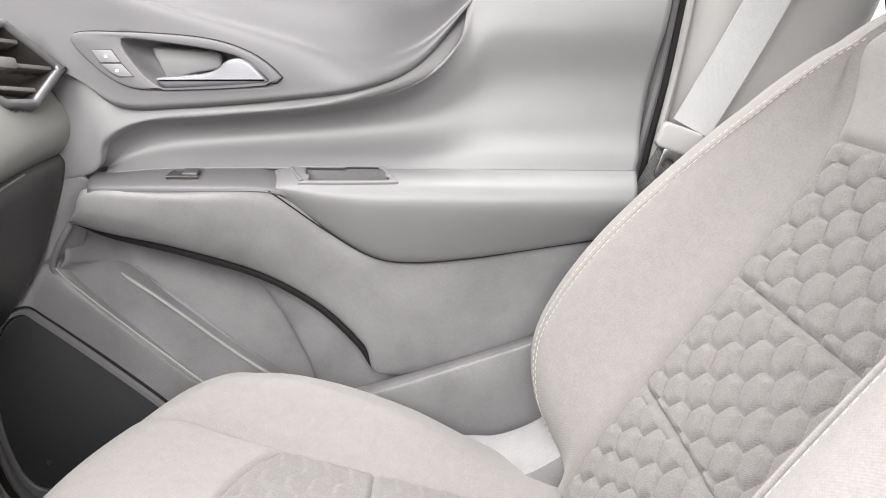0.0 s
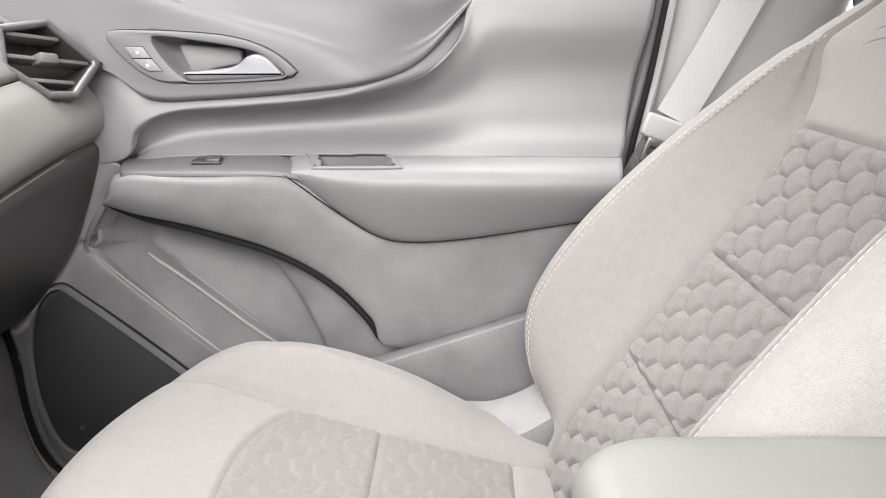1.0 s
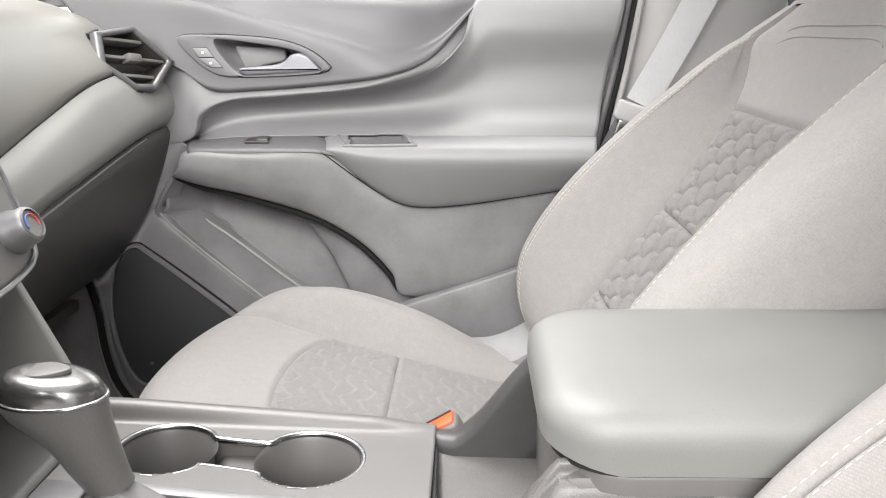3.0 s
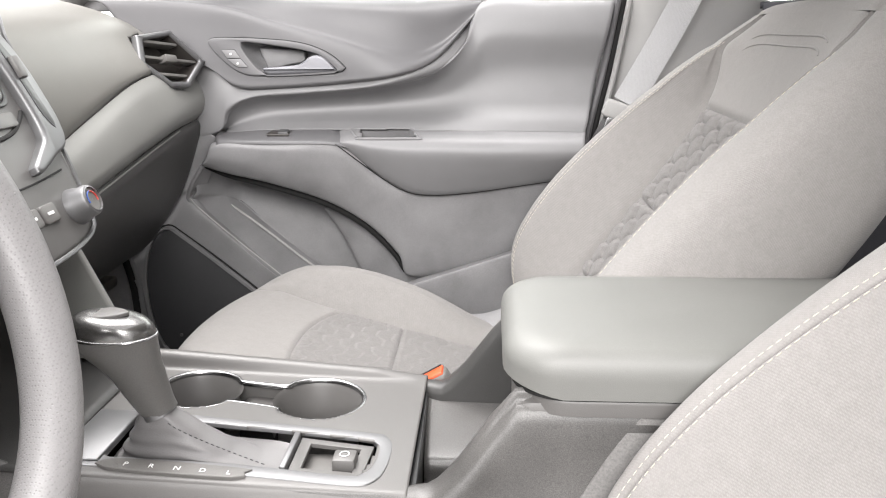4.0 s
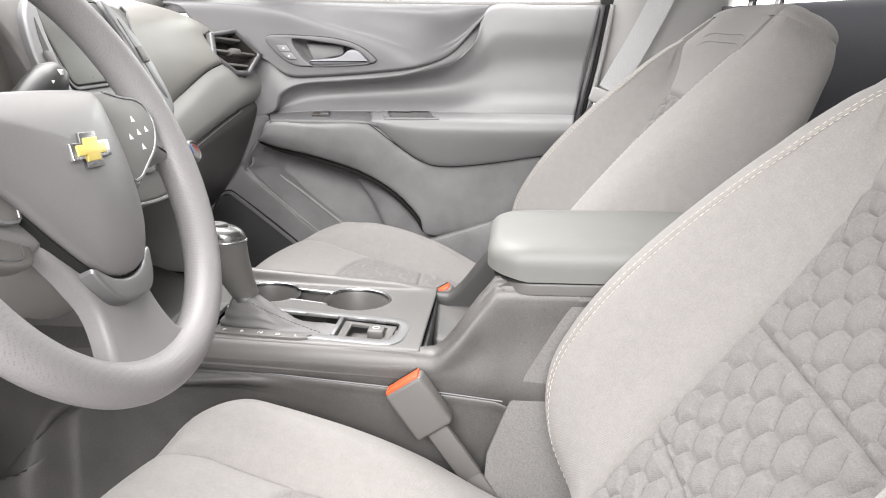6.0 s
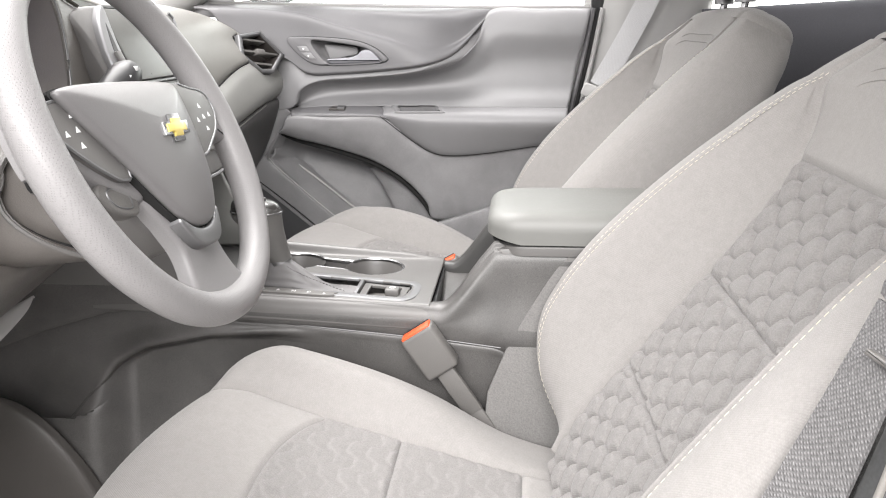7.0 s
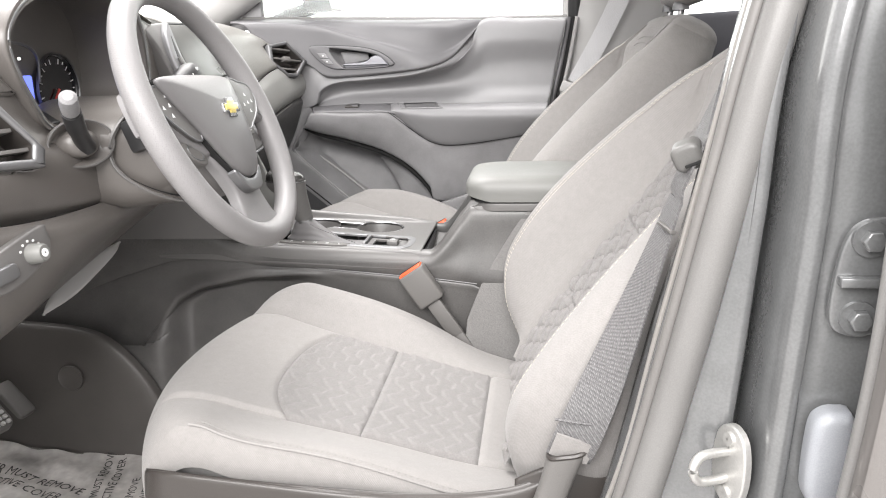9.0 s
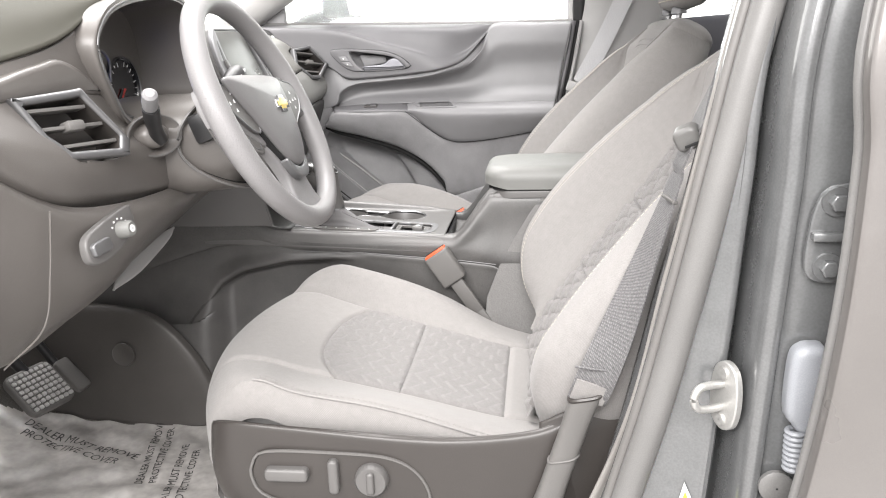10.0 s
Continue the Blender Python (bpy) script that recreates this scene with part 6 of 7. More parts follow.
rows = [[(x, y, z) for x, y, z in zip(xs, YD, zs)] for xs, zs in (
    ([-0.42, -0.385, -0.365, -0.362, -0.38, -0.40], [1.166, 1.100, 1.080, 1.074, 1.076, 1.08]),
    ([-0.405, -0.372, -0.352, -0.350, -0.372, -0.40], [1.145, 1.078, 1.057, 1.050, 1.053, 1.06]),
    ([-0.428, -0.392, -0.382, -0.415, -0.425, -0.42], [1.04, 1.00, 0.985, 0.99, 1.01, 1.03]),
    ([-0.475, -0.455, -0.460, -0.490, -0.478, -0.455], [0.93, 0.925, 0.925, 0.925, 0.960, 1.01]),
    ([-0.515, -0.500, -0.505, -0.515, -0.500, -0.48], [0.910, 0.905, 0.908, 0.918, 0.955, 1.0]),
    ([-0.70, -0.70, -0.70, -0.68, -0.66, -0.66], [0.90, 0.90, 0.90, 0.92, 0.95, 0.97]),
)]
knee = part("knee_panel", sheet(patch(rows, 60, 60)), DASH_LOW, dash, "brown-grey knee panel under the wheel", solid=0.004)
# Sheen on the panel's lower lip, put in as a pale leaf-shaped strip.
lip = cr([(-0.478, -0.235, 0.914), (-0.466, -0.178, 0.924), (-0.459, -0.12, 0.942), (-0.457, -0.07, 0.958), (-0.462, -0.043, 0.968)], 40)
leaf = [[p + k * math.sin(math.pi * i / 39) ** 0.8 * np.array([-0.024, -0.010, 0.017]) + (0, 0, 0.003 * math.sin(math.pi * k)) for i, p in enumerate(lip)] for k in np.linspace(0, 1, 8)]
part("knee_sheen", sheet(np.array(leaf)), GREY_PL, knee, "pale strip painting the sheen on the knee panel's lower lip", solid=0.002)
part("knee_line", tube(cr([(-0.366, -0.532, 1.10), (-0.371, -0.542, 1.03), (-0.382, -0.553, 0.97), (-0.43, -0.565, 0.925)], 30), 0.0012, 6), DASH_LOW, knee)
part("end_cap", slab([(-0.90, 1.24), (-0.62, 1.272), (-0.47, 1.235), (-0.42, 1.16), (-0.405, 1.10), (-0.41, 1.02), (-0.45, 0.90), (-0.52, 0.84), (-0.90, 0.82)], 0.025, 0.006, basis((0, -0.598, 0), (1, 0, 0), (0, 0, 1))), DASH_LOW, dash, "brown-grey dash end cap")

# instrument binnacle: y to the side, z up
YZ = lambda x: basis((x, 0, 0), (0, 1, 0), (0, 0, 1))
hc = HOOD.mean(0)
cluster = thing("instrument_cluster", (-0.46, -0.25, 1.17), "instrument cluster with round dials under a dark hood", "instruments")
part("hood_rim", slab(HOOD, 0.035, 0.008, YZ(-0.412), hollow=hc + (HOOD - hc) * 0.955), DASH_LOW, cluster, "soft hood rim")
part("hood_edge", tube([(-0.3775, p[0], p[1]) for p in (hc + (HOOD - hc) * 0.972)], 0.0018, 8, closed=True), SILVER, cluster, "thin silver edge")
inside = [np.column_stack([np.full(90, x), *(hc + (HOOD - hc) * k).T]) for k, x in ((0.957, -0.38), (0.92, -0.43), (0.86, -0.475), (0.5, -0.478), (0.02, -0.478))]
part("hood_lining", sheet(np.array(inside), wrap_u=True), DASH_LOW, cluster, "dark hood lining", sharp=60)
for cy, cz, r in ((-0.132, 1.212, 0.049), (-0.300, 1.212, 0.049)):
    d = part("dial", lathe([(r, 0.004), (r - 0.002, 0.006), (r - 0.004, 0.004), (r - 0.005, 0.001), (0.001, 0.001)], 40, YZ(-0.476) @ Matrix.Translation((cy, cz, 0))), GLOSS, cluster, "round dial with pale ticks")
    part("dial_ring", lathe([(r + 0.001, 0.003), (r, 0.007), (r - 0.002, 0.003)], 40, YZ(-0.476) @ Matrix.Translation((cy, cz, 0))), SILVER, d)
    ticks = []
    for k in range(19):
        a = radians(225 - 15 * k)
        ln = 0.007 if k % 2 == 0 else 0.004
        p = [(-0.4735, cy + (r - 0.007 - q) * math.cos(a), cz + (r - 0.007 - q) * math.sin(a)) for q in (0, ln / 2, ln)]
        ticks.append(tube(p, 0.0007, 4))
    part("ticks", join(*ticks), PALE, d)
    part("needle", tube([(-0.471, cy, cz), (-0.471, cy - 0.014, cz - 0.015), (-0.471, cy - 0.026, cz - 0.028)], [0.0018, 0.0013, 0.0006], 6), RED, d, "red needle")
part("display", slab(rounded(0.046, 0.058, 0.004), 0.003, 0.001, YZ(-0.472) @ Matrix.Translation((-0.216, 1.205, 0))), BLUE, cluster, "small blue display")

part("dial_brow", tube(cr([(-0.462, -0.33, 1.262), (-0.462, -0.27, 1.274), (-0.462, -0.215, 1.274), (-0.462, -0.187, 1.258), (-0.465, -0.184, 1.225)], 30), 0.002, 6), SILVER, cluster, "thin bright brow over the dial")
part("lower_ledge", sheet(patch([[(-0.47, -0.30, 1.172), (-0.47, -0.20, 1.176), (-0.47, -0.08, 1.176)], [(-0.43, -0.30, 1.186), (-0.43, -0.20, 1.190), (-0.43, -0.08, 1.188)], [(-0.395, -0.30, 1.176), (-0.395, -0.20, 1.178), (-0.395, -0.08, 1.176)]], 20, 16)), BLACK, cluster, "dark ledge under the dials", solid=0.003)

M, P = frame_of((-0.392, -0.435, 1.178), (0.055, 0.137, 0), (-0.28, 0, 0.96), [(-0.425, -0.503, 1.217), (-0.398, -0.412, 1.221), (-0.370, -0.372, 1.153), (-0.369, -0.380, 1.134), (-0.398, -0.457, 1.140), (-0.412, -0.484, 1.170)])
P = np.vstack([[P[i] * 0.86 + P[i - 1] * 0.14, P[i], P[i] * 0.86 + P[(i + 1) % 6] * 0.14] for i in range(6)])
o2 = cr(P, 66, closed=True)
vent("air_vent", M @ Matrix.Translation((0, 0, 0.014)), o2, o2.mean(0) + (o2 - o2.mean(0)) * np.array([0.81, 0.76]), 0.03, 3, "driver air vent with a satin silver rim")

cap = cr([(-0.58, 1.225), (-0.50, 1.247), (-0.45, 1.258), (-0.42, 1.262), (-0.385, 1.248), (-0.352, 1.222), (-0.355, 1.216), (-0.43, 1.2175), (-0.50, 1.218), (-0.58, 1.212)], 60, closed=True)
part("vent_cap", slab(cap, 0.016, 0.007, basis((-0.345, 0.0, 0), (0.16, 0.99, 0), (0, 0, 1))), DASH_LOW, dash, "rounded pad over the vent")
# light switch
LS = basis((-0.352, -0.452, 1.053), (0.10, 0.99, 0.10), (-0.15, 0, 0.99))
ls = thing("light_switch", LS.translation, "grey headlamp switch with a round knob on the knee panel", "switch")
part("plate", slab(cr([(-0.050, -0.016), (-0.046, 0.008), (-0.02, 0.017), (0.044, 0.024), (0.051, 0.018), (0.048, -0.004), (0.018, -0.019), (-0.028, -0.026)], 50, closed=True), 0.010, 0.003, LS), CONSOLE, ls)
part("knob", lathe([(0.0112, 0.0), (0.0102, 0.014), (0.008, 0.017), (0.001, 0.017)], 28, LS @ Matrix.Translation((0.018, 0.0, 0.010))), LID, ls, "round switch knob")
part("knob_mark", lathe([(0.005, 0.0), (0.0045, 0.001), (0.001, 0.001)], 16, LS @ Matrix.Translation((0.018, 0.0, 0.0265))), PALE, ls)
part("dimmer", slab(rounded(0.034, 0.016, 0.005), 0.006, 0.002, LS @ Matrix.Translation((-0.028, -0.006, 0.010))), SILVER, ls)
for k in range(5):
    a = radians(30 + 30 * k)
    part("mark", slab(rounded(0.003, 0.0025, 0.0008), 0.0004, 0.0001, LS @ Matrix.Translation((0.018 + 0.016 * math.cos(a), 0.016 * math.sin(a) * 0.9, 0.010))), PALE, ls)

# ---- steering ----
WC = basis((-0.230, -0.181, 1.177), (0, 1, 0), (-0.407, 0, 0.914))
ring = np.linspace(0, 2 * math.pi, 120, endpoint=False)


WH = WC @ Matrix.Translation((-0.012, 0, 0.008)) @ Matrix.Rotation(radians(-4), 4, "Z")


def on_hub(u, v, w=0.0):
    return np.array((WH @ Vector((u, v, w)))[:])


def on_wheel(u, v, w=0.0):
    return np.array((WC @ Vector((u, v, w)))[:])


wheel = thing("steering_wheel", (-0.30, -0.177, 1.10), "grey leather steering wheel with a gold emblem", "steering wheel")
part("rim", tube([on_wheel(0.1700 * math.cos(a), 0.1710 * math.sin(a)) for a in ring], [0.0160 + 0.0015 * max(0, math.cos(2 * a)) for a in ring], 20, closed=True, up=WC.col[2][:3]), RIM, wheel, "perforated leather rim", sharp=80)
half = [(0.0, 0.050), (0.055, 0.049), (0.100, 0.047), (0.124, 0.0445), (0.131, 0.041), (0.127, 0.034), (0.104, 0.006), (0.080, -0.022), (0.056, -0.054), (0.034, -0.079), (0.018, -0.089), (0.0, -0.092)]
right = [(0.0, 0.050), (0.045, 0.0495), (0.064, 0.047), (0.069, 0.042), (0.070, 0.030), (0.069, 0.006), (0.064, -0.022), (0.053, -0.054), (0.034, -0.079), (0.018, -0.089), (0.0, -0.092)]
pad = cr(right + [(-p[0], p[1]) for p in half[-2:0:-1]], 110, closed=True)
pc = np.array([0.0, 0.004])
dome = [(0.98, 0.002), (1.0, 0.0035), (1.0, 0.006), (0.992, 0.0085), (0.975, 0.0102), (0.93, 0.0122), (0.85, 0.0145), (0.7, 0.0178), (0.5, 0.0205), (0.25, 0.0222), (0.002, 0.0227)]
hub = part("airbag_cover", sheet(np.array([[on_hub(p[0], p[1], w) for p in pc + (pad - pc) * k] for k, w in dome]), wrap_u=True), COVER, wheel, "smooth airbag cover", sharp=60)
back = cr([(-0.075, 0.04), (0.075, 0.04), (0.085, 0.0), (0.055, -0.07), (0.0, -0.10), (-0.055, -0.07), (-0.085, 0.0)], 60, closed=True)
part("hub_back", slab(back, 0.045, 0.01, WH @ Matrix.Translation((0, 0, -0.062))), CONSOLE, wheel)
part("cover_gap", sheet(np.array([[on_hub(p[0], p[1], w) for p in pc + (pad - pc) * k] for k, w in ((1.022, -0.014), (1.022, 0.0026), (0.93, 0.0026))]), wrap_u=True), GAP, wheel, "dark gap round the cover")
E1 = WH @ Matrix.Translation((-0.003, -0.002, 0.0218))
part("emblem_edge", slab([(-0.024, -0.006), (-0.010, -0.006), (-0.0125, -0.013), (0.009, -0.013), (0.0115, -0.006), (0.025, -0.006), (0.0285, 0.006), (0.0145, 0.006), (0.017, 0.013), (-0.0045, 0.013), (-0.0075, 0.006), (-0.0205, 0.006)], 0.0030, 0.0006, E1), CHROME, hub, "bright edge of the emblem")
part("emblem", slab([(-0.018, -0.0038), (-0.007, -0.0038), (-0.0095, -0.0085), (0.007, -0.0085), (0.0095, -0.0038), (0.0185, -0.0038), (0.021, 0.0038), (0.0115, 0.0038), (0.014, 0.0085), (-0.003, 0.0085), (-0.0055, 0.0038), (-0.0155, 0.0038)], 0.0042, 0.0006, E1), YELLOW, hub, "plain gold emblem")
part("mark", slab(rounded(0.013, 0.006, 0.0005), 0.0006, 0.0002, WH @ Matrix.Translation((-0.004, -0.064, 0.0146))), PALE, hub)
part("mark", slab(rounded(0.007, 0.005, 0.0005), 0.0006, 0.0002, WH @ Matrix.Translation((-0.004, -0.054, 0.0156))), PALE, hub)
for sd in (1, -1):
    sp = cr([(sd * 0.05, 0.038), (sd * 0.10, 0.042), (sd * 0.145, 0.040), (sd * 0.166, 0.034), (sd * 0.166, -0.012), (sd * 0.150, -0.008), (sd * 0.125, -0.022 + 0.010 * (sd > 0)), (sd * 0.09, -0.042 + 0.014 * (sd > 0)), (sd * 0.055, -0.052 + 0.008 * (sd > 0)), (sd * 0.045, 0.0)], 60, closed=True)
    s = part("spoke", slab(sp, 0.024, 0.007, WH @ Matrix.Translation((0, 0, -0.027))), LEATHER, wheel, "grey spoke with buttons")
    pn = cr([(0.074, 0.0455), (0.12, 0.044), (0.143, 0.040), (0.152, 0.030), (0.151, 0.016), (0.135, -0.002), (0.105, -0.018), (0.086, -0.026), (0.074, -0.020)] if sd > 0 else [(sd * 0.075, 0.036), (sd * 0.10, 0.038), (sd * 0.138, 0.035), (sd * 0.150, 0.028), (sd * 0.149, 0.012), (sd * 0.132, -0.006), (sd * 0.105, -0.026), (sd * 0.086, -0.034), (sd * 0.074, -0.026)], 60, closed=True)
    part("button_panel", slab(pn, 0.008, 0.002, WH @ Matrix.Translation((0, 0, -0.005))), CONSOLE, s)
    part("panel_rim", tube([on_hub(p[0], p[1], 0.0022) for p in pn[5:47]], 0.0016, 6, up=WH.col[2][:3]), SILVER, s, "silver line round the buttons")
    for du, dv in ((0, 0.012), (0.015, 0.002), (-0.003, -0.013), (-0.016, -0.003), (0, 0)):
        part("mark", slab([(-0.003, -0.002), (0.003, -0.002), (0, 0.003)], 0.0005, 0.0001, WH @ Matrix.Translation((sd * 0.118 + du, 0.012 + dv, 0.0031))), PALE, s)
    if sd < 0:
        lb = cr([(sd * 0.070, -0.040), (sd * 0.105, -0.030), (sd * 0.118, -0.038), (sd * 0.105, -0.056), (sd * 0.072, -0.062)], 30, closed=True)
        part("lower_button", slab(lb, 0.012, 0.003, WH @ Matrix.Translation((0, 0, -0.018))), BUCKLE, s, "dark lower button")
        part("button_rim", tube([on_hub(p[0], p[1], -0.006) for p in lb.mean(0) + (lb - lb.mean(0)) * 0.6], 0.001, 5, closed=True, up=WH.col[2][:3]), SILVER, s)
half = [(0.0, -0.040), (0.062, -0.040), (0.046, -0.080), (0.037, -0.108), (0.046, -0.140), (0.064, -0.161), (0.0, -0.172)]
low = cr(half + [(-p[0], p[1]) for p in half[-2:0:-1]], 80, closed=True)
part("lower_spoke", slab(low, 0.016, 0.006, WH @ Matrix.Translation((0, 0, -0.020))), LEATHER, wheel, "grey lower spoke")
half = [(0.0, -0.094), (0.020, -0.090), (0.036, -0.079), (0.040, -0.083), (0.024, -0.106), (0.0, -0.111)]
part("v_trim", slab(cr(half + [(-p[0], p[1]) for p in half[-2:0:-1]], 70, closed=True), 0.016, 0.003, WH @ Matrix.Translation((0, 0, -0.008))), SILVER, wheel, "silver tip below the cover")

col = thing("steering_column", (-0.38, -0.177, 1.06), "grey steering column shroud with two stalks", "steering column")
shroud, mouth = [], []
a = np.linspace(0, 2 * math.pi, 60, endpoint=False)
ca, sa = np.sign(np.cos(a)) * np.abs(np.cos(a)) ** 0.7, np.sign(np.sin(a)) * np.abs(np.sin(a)) ** 0.8
front = -0.336 + np.where(np.sin(a) > 0, 0.036, 0.080) * np.abs(np.sin(a)) ** 1.5
for t in np.linspace(0, 1, 12):
    shroud.append(np.column_stack([front * (1 - t) - 0.44 * t, -0.177 + (0.088 + 0.022 * t) * ca, 1.136 - 0.01 * t + (0.069 + 0.008 * t) * sa]))
part("shroud", sheet(np.array(shroud), wrap_u=True), DASH_LOW, col, "brown-grey shroud", sharp=60)
for k, dx in ((1.0, 0.0), (0.975, 0.004), (0.94, 0.002), (0.92, -0.010), (0.90, -0.010), (0.86, 0.03), (0.80, 0.07), (0.5, 0.085), (0.02, 0.085)):
    mouth.append(np.column_stack([front * (1 if dx < 0.02 else 0.5) + (dx if dx < 0.02 else -0.165 + dx), -0.177 + 0.088 * k * ca, 1.136 + 0.069 * k * sa + (0 if dx < 0.02 else 0.35 * dx)]))
part("inner_shroud", sheet(np.array(mouth), wrap_u=True), DASH_LOW, col, "shroud end behind the wheel", sharp=60)
part("shroud_edge", tube(np.column_stack([front + 0.002, -0.177 + 0.0885 * ca, 1.136 + 0.0695 * sa]), 0.0022, 6, closed=True), CONSOLE, col, "pale edge line")
part("edge_gap", tube(np.column_stack([front - 0.004, -0.177 + 0.081 * ca, 1.136 + 0.0635 * sa]), 0.0022, 6, closed=True), GAP, col)
part("shaft", tube([(-0.35, -0.177, 1.125), (-0.27, -0.177, 1.16)], 0.03, 20), BLACK, col)
horn = basis((-0.352, -0.296, 1.156), (0.45, 0.89, 0), (-0.1, 0.05, 1))
oval = lambda p, q: [(p * math.cos(t), q * math.sin(t)) for t in np.linspace(0, 2 * math.pi, 40, endpoint=False)]
rings = [np.column_stack([np.array(oval(p, q)) + (o, 0), np.full(40, w)]) for p, q, o, w in ((0.040, 0.030, 0.03, -0.045), (0.043, 0.029, 0.010, -0.02), (0.0435, 0.0285, 0.0, 0.000), (0.042, 0.027, 0.0, 0.0035), (0.039, 0.0245, 0, 0.002), (0.034, 0.021, 0, -0.006), (0.026, 0.018, 0, -0.008), (0.022, 0.017, 0, 0.004), (0.016, 0.014, 0, 0.010), (0.001, 0.001, 0, 0.012))]
part("stalk_horn", moved(sheet(np.array(rings), wrap_u=True), horn), DASH_LOW, col, "oval collar round the stalk", sharp=60)
part("horn_edge", tube([(horn @ Vector((p[0], p[1], 0.0035)))[:] for p in oval(0.043, 0.028)], 0.0016, 6, closed=True), CONSOLE, col, "pale edge of the collar")
ls1 = part("turn_stalk", tube(cr([(-0.346, -0.295, 1.152), (-0.336, -0.325, 1.176), (-0.324, -0.352, 1.198)], 12), [0.012, 0.011, 0.0105, 0.0102, 0.0102, 0.0105, 0.011, 0.0112, 0.0112, 0.0112, 0.0112, 0.011], 16), BLACK, col, "black turn signal stalk")
part("stalk_tip", tube([(-0.323, -0.354, 1.1995), (-0.318, -0.364, 1.207), (-0.312, -0.374, 1.2155), (-0.3105, -0.3765, 1.2175)], [0.0098, 0.0104, 0.0096, 0.006], 16), DOOR_LOW, ls1, "pale stalk tip")
rs = part("wiper_stalk", tube(cr([(-0.352, -0.105, 1.160), (-0.345, -0.07, 1.185), (-0.338, -0.030, 1.209), (-0.333, 0.004, 1.231)], 12), [0.009, 0.010, 0.011, 0.012, 0.0135, 0.015, 0.0165, 0.018, 0.019, 0.019, 0.018, 0.012], 18), BLACK, col, "black wiper stalk with pale marks")
for k in range(4):
    part("mark", box((-0.322 - 0.002 * k, -0.012 - 0.012 * k, 1.232 - 0.009 * k), (0.008, 0.004, 0.005), 0.0005), PALE, rs)
part("adjuster", box((-0.298, -0.252, 1.162), (0.032, 0.026, 0.042), 0.006, Matrix.Rotation(radians(-20), 4, "Y")), BLACK, col, "black adjuster on the shroud")
part("adjuster_edge", box((-0.286, -0.2635, 1.164), (0.004, 0.004, 0.032), 0.0015, Matrix.Rotation(radians(-20), 4, "Y")), SILVER, col)

# ---- driver seat: side trim and switches ----
rows = [
    [(-0.302, -0.29, 0.752), (-0.284, -0.366, 0.768), (-0.240, -0.410, 0.790), (-0.15, -0.421, 0.789), (0.0, -0.424, 0.782), (0.08, -0.424, 0.782), (0.16, -0.423, 0.792), (0.21, -0.420, 0.81)],
    [(-0.294, -0.29, 0.735), (-0.284, -0.371, 0.754), (-0.240, -0.419, 0.782), (-0.15, -0.430, 0.781), (0.0, -0.432, 0.768), (0.08, -0.432, 0.768), (0.17, -0.430, 0.777), (0.215, -0.426, 0.795)],
    [(-0.296, -0.29, 0.69), (-0.285, -0.374, 0.70), (-0.242, -0.422, 0.70), (-0.15, -0.432, 0.70), (0.0, -0.434, 0.70), (0.10, -0.434, 0.70), (0.18, -0.432, 0.70), (0.225, -0.427, 0.70)],
    [(-0.284, -0.29, 0.65), (-0.272, -0.368, 0.655), (-0.228, -0.416, 0.650), (-0.15, -0.428, 0.640), (0.0, -0.430, 0.635), (0.10, -0.430, 0.635), (0.18, -0.428, 0.635), (0.23, -0.423, 0.64)],
    [(-0.24, -0.29, 0.615), (-0.225, -0.36, 0.615), (-0.20, -0.405, 0.60), (-0.14, -0.415, 0.59), (0.0, -0.415, 0.585), (0.10, -0.415, 0.585), (0.19, -0.413, 0.585), (0.235, -0.41, 0.59)],
]
trim = part("side_trim", sheet(patch(rows, 60, 40)), SEAT_PL, seat, "brown-grey plastic seat side", solid=0.004, flip=True)
PAN = cr([(-0.205, 0.712), (-0.185, 0.730), (-0.10, 0.731), (-0.02, 0.725), (0.02, 0.700), (0.032, 0.660), (0.0, 0.645), (-0.12, 0.648), (-0.19, 0.665), (-0.207, 0.69)], 60, closed=True)
SW = basis((0, -0.4325, 0.030), (1, 0, 0), (0, 0, 1))
part("switch_bezel", slab(PAN, 0.005, 0.002, SW, hollow=PAN.mean(0) + (PAN - PAN.mean(0)) * 0.965), BUCKLE, trim)
part("switch_plate", slab(PAN.mean(0) + (PAN - PAN.mean(0)) * 0.96, 0.002, 0.0005, SW), SEAT_PL, trim, "sunken dark switch plate")
part("slide_switch", slab(np.array(rounded(0.058, 0.018, 0.006)) + (-0.156, 0.700), 0.014, 0.004, SW), CONSOLE, trim, "long seat slide switch")
part("tilt_switch", slab(np.array(rounded(0.014, 0.048, 0.006)) + (-0.094, 0.698), 0.012, 0.004, SW), CONSOLE, trim, "upright seat tilt switch")
part("lumbar_knob", lathe([(0.022, 0), (0.022, 0.010), (0.019, 0.014), (0.001, 0.015)], 32, SW @ Matrix.Translation((-0.044, 0.695, 0))), CONSOLE, trim, "round lumbar knob")
part("knob_bar", slab(np.array(rounded(0.010, 0.030, 0.004)) + (-0.044, 0.695), 0.020, 0.003, SW), CONSOLE, trim)
part("recliner_cover", sheet(patch([[(0.17, -0.418, 0.80), (0.21, -0.422, 0.82), (0.27, -0.420, 0.83)], [(0.17, -0.424, 0.76), (0.22, -0.430, 0.77), (0.29, -0.425, 0.78)], [(0.18, -0.42, 0.62), (0.23, -0.425, 0.62), (0.30, -0.42, 0.62)]], 20, 20)), SEAT_PL, seat, solid=0.004, flip=True)

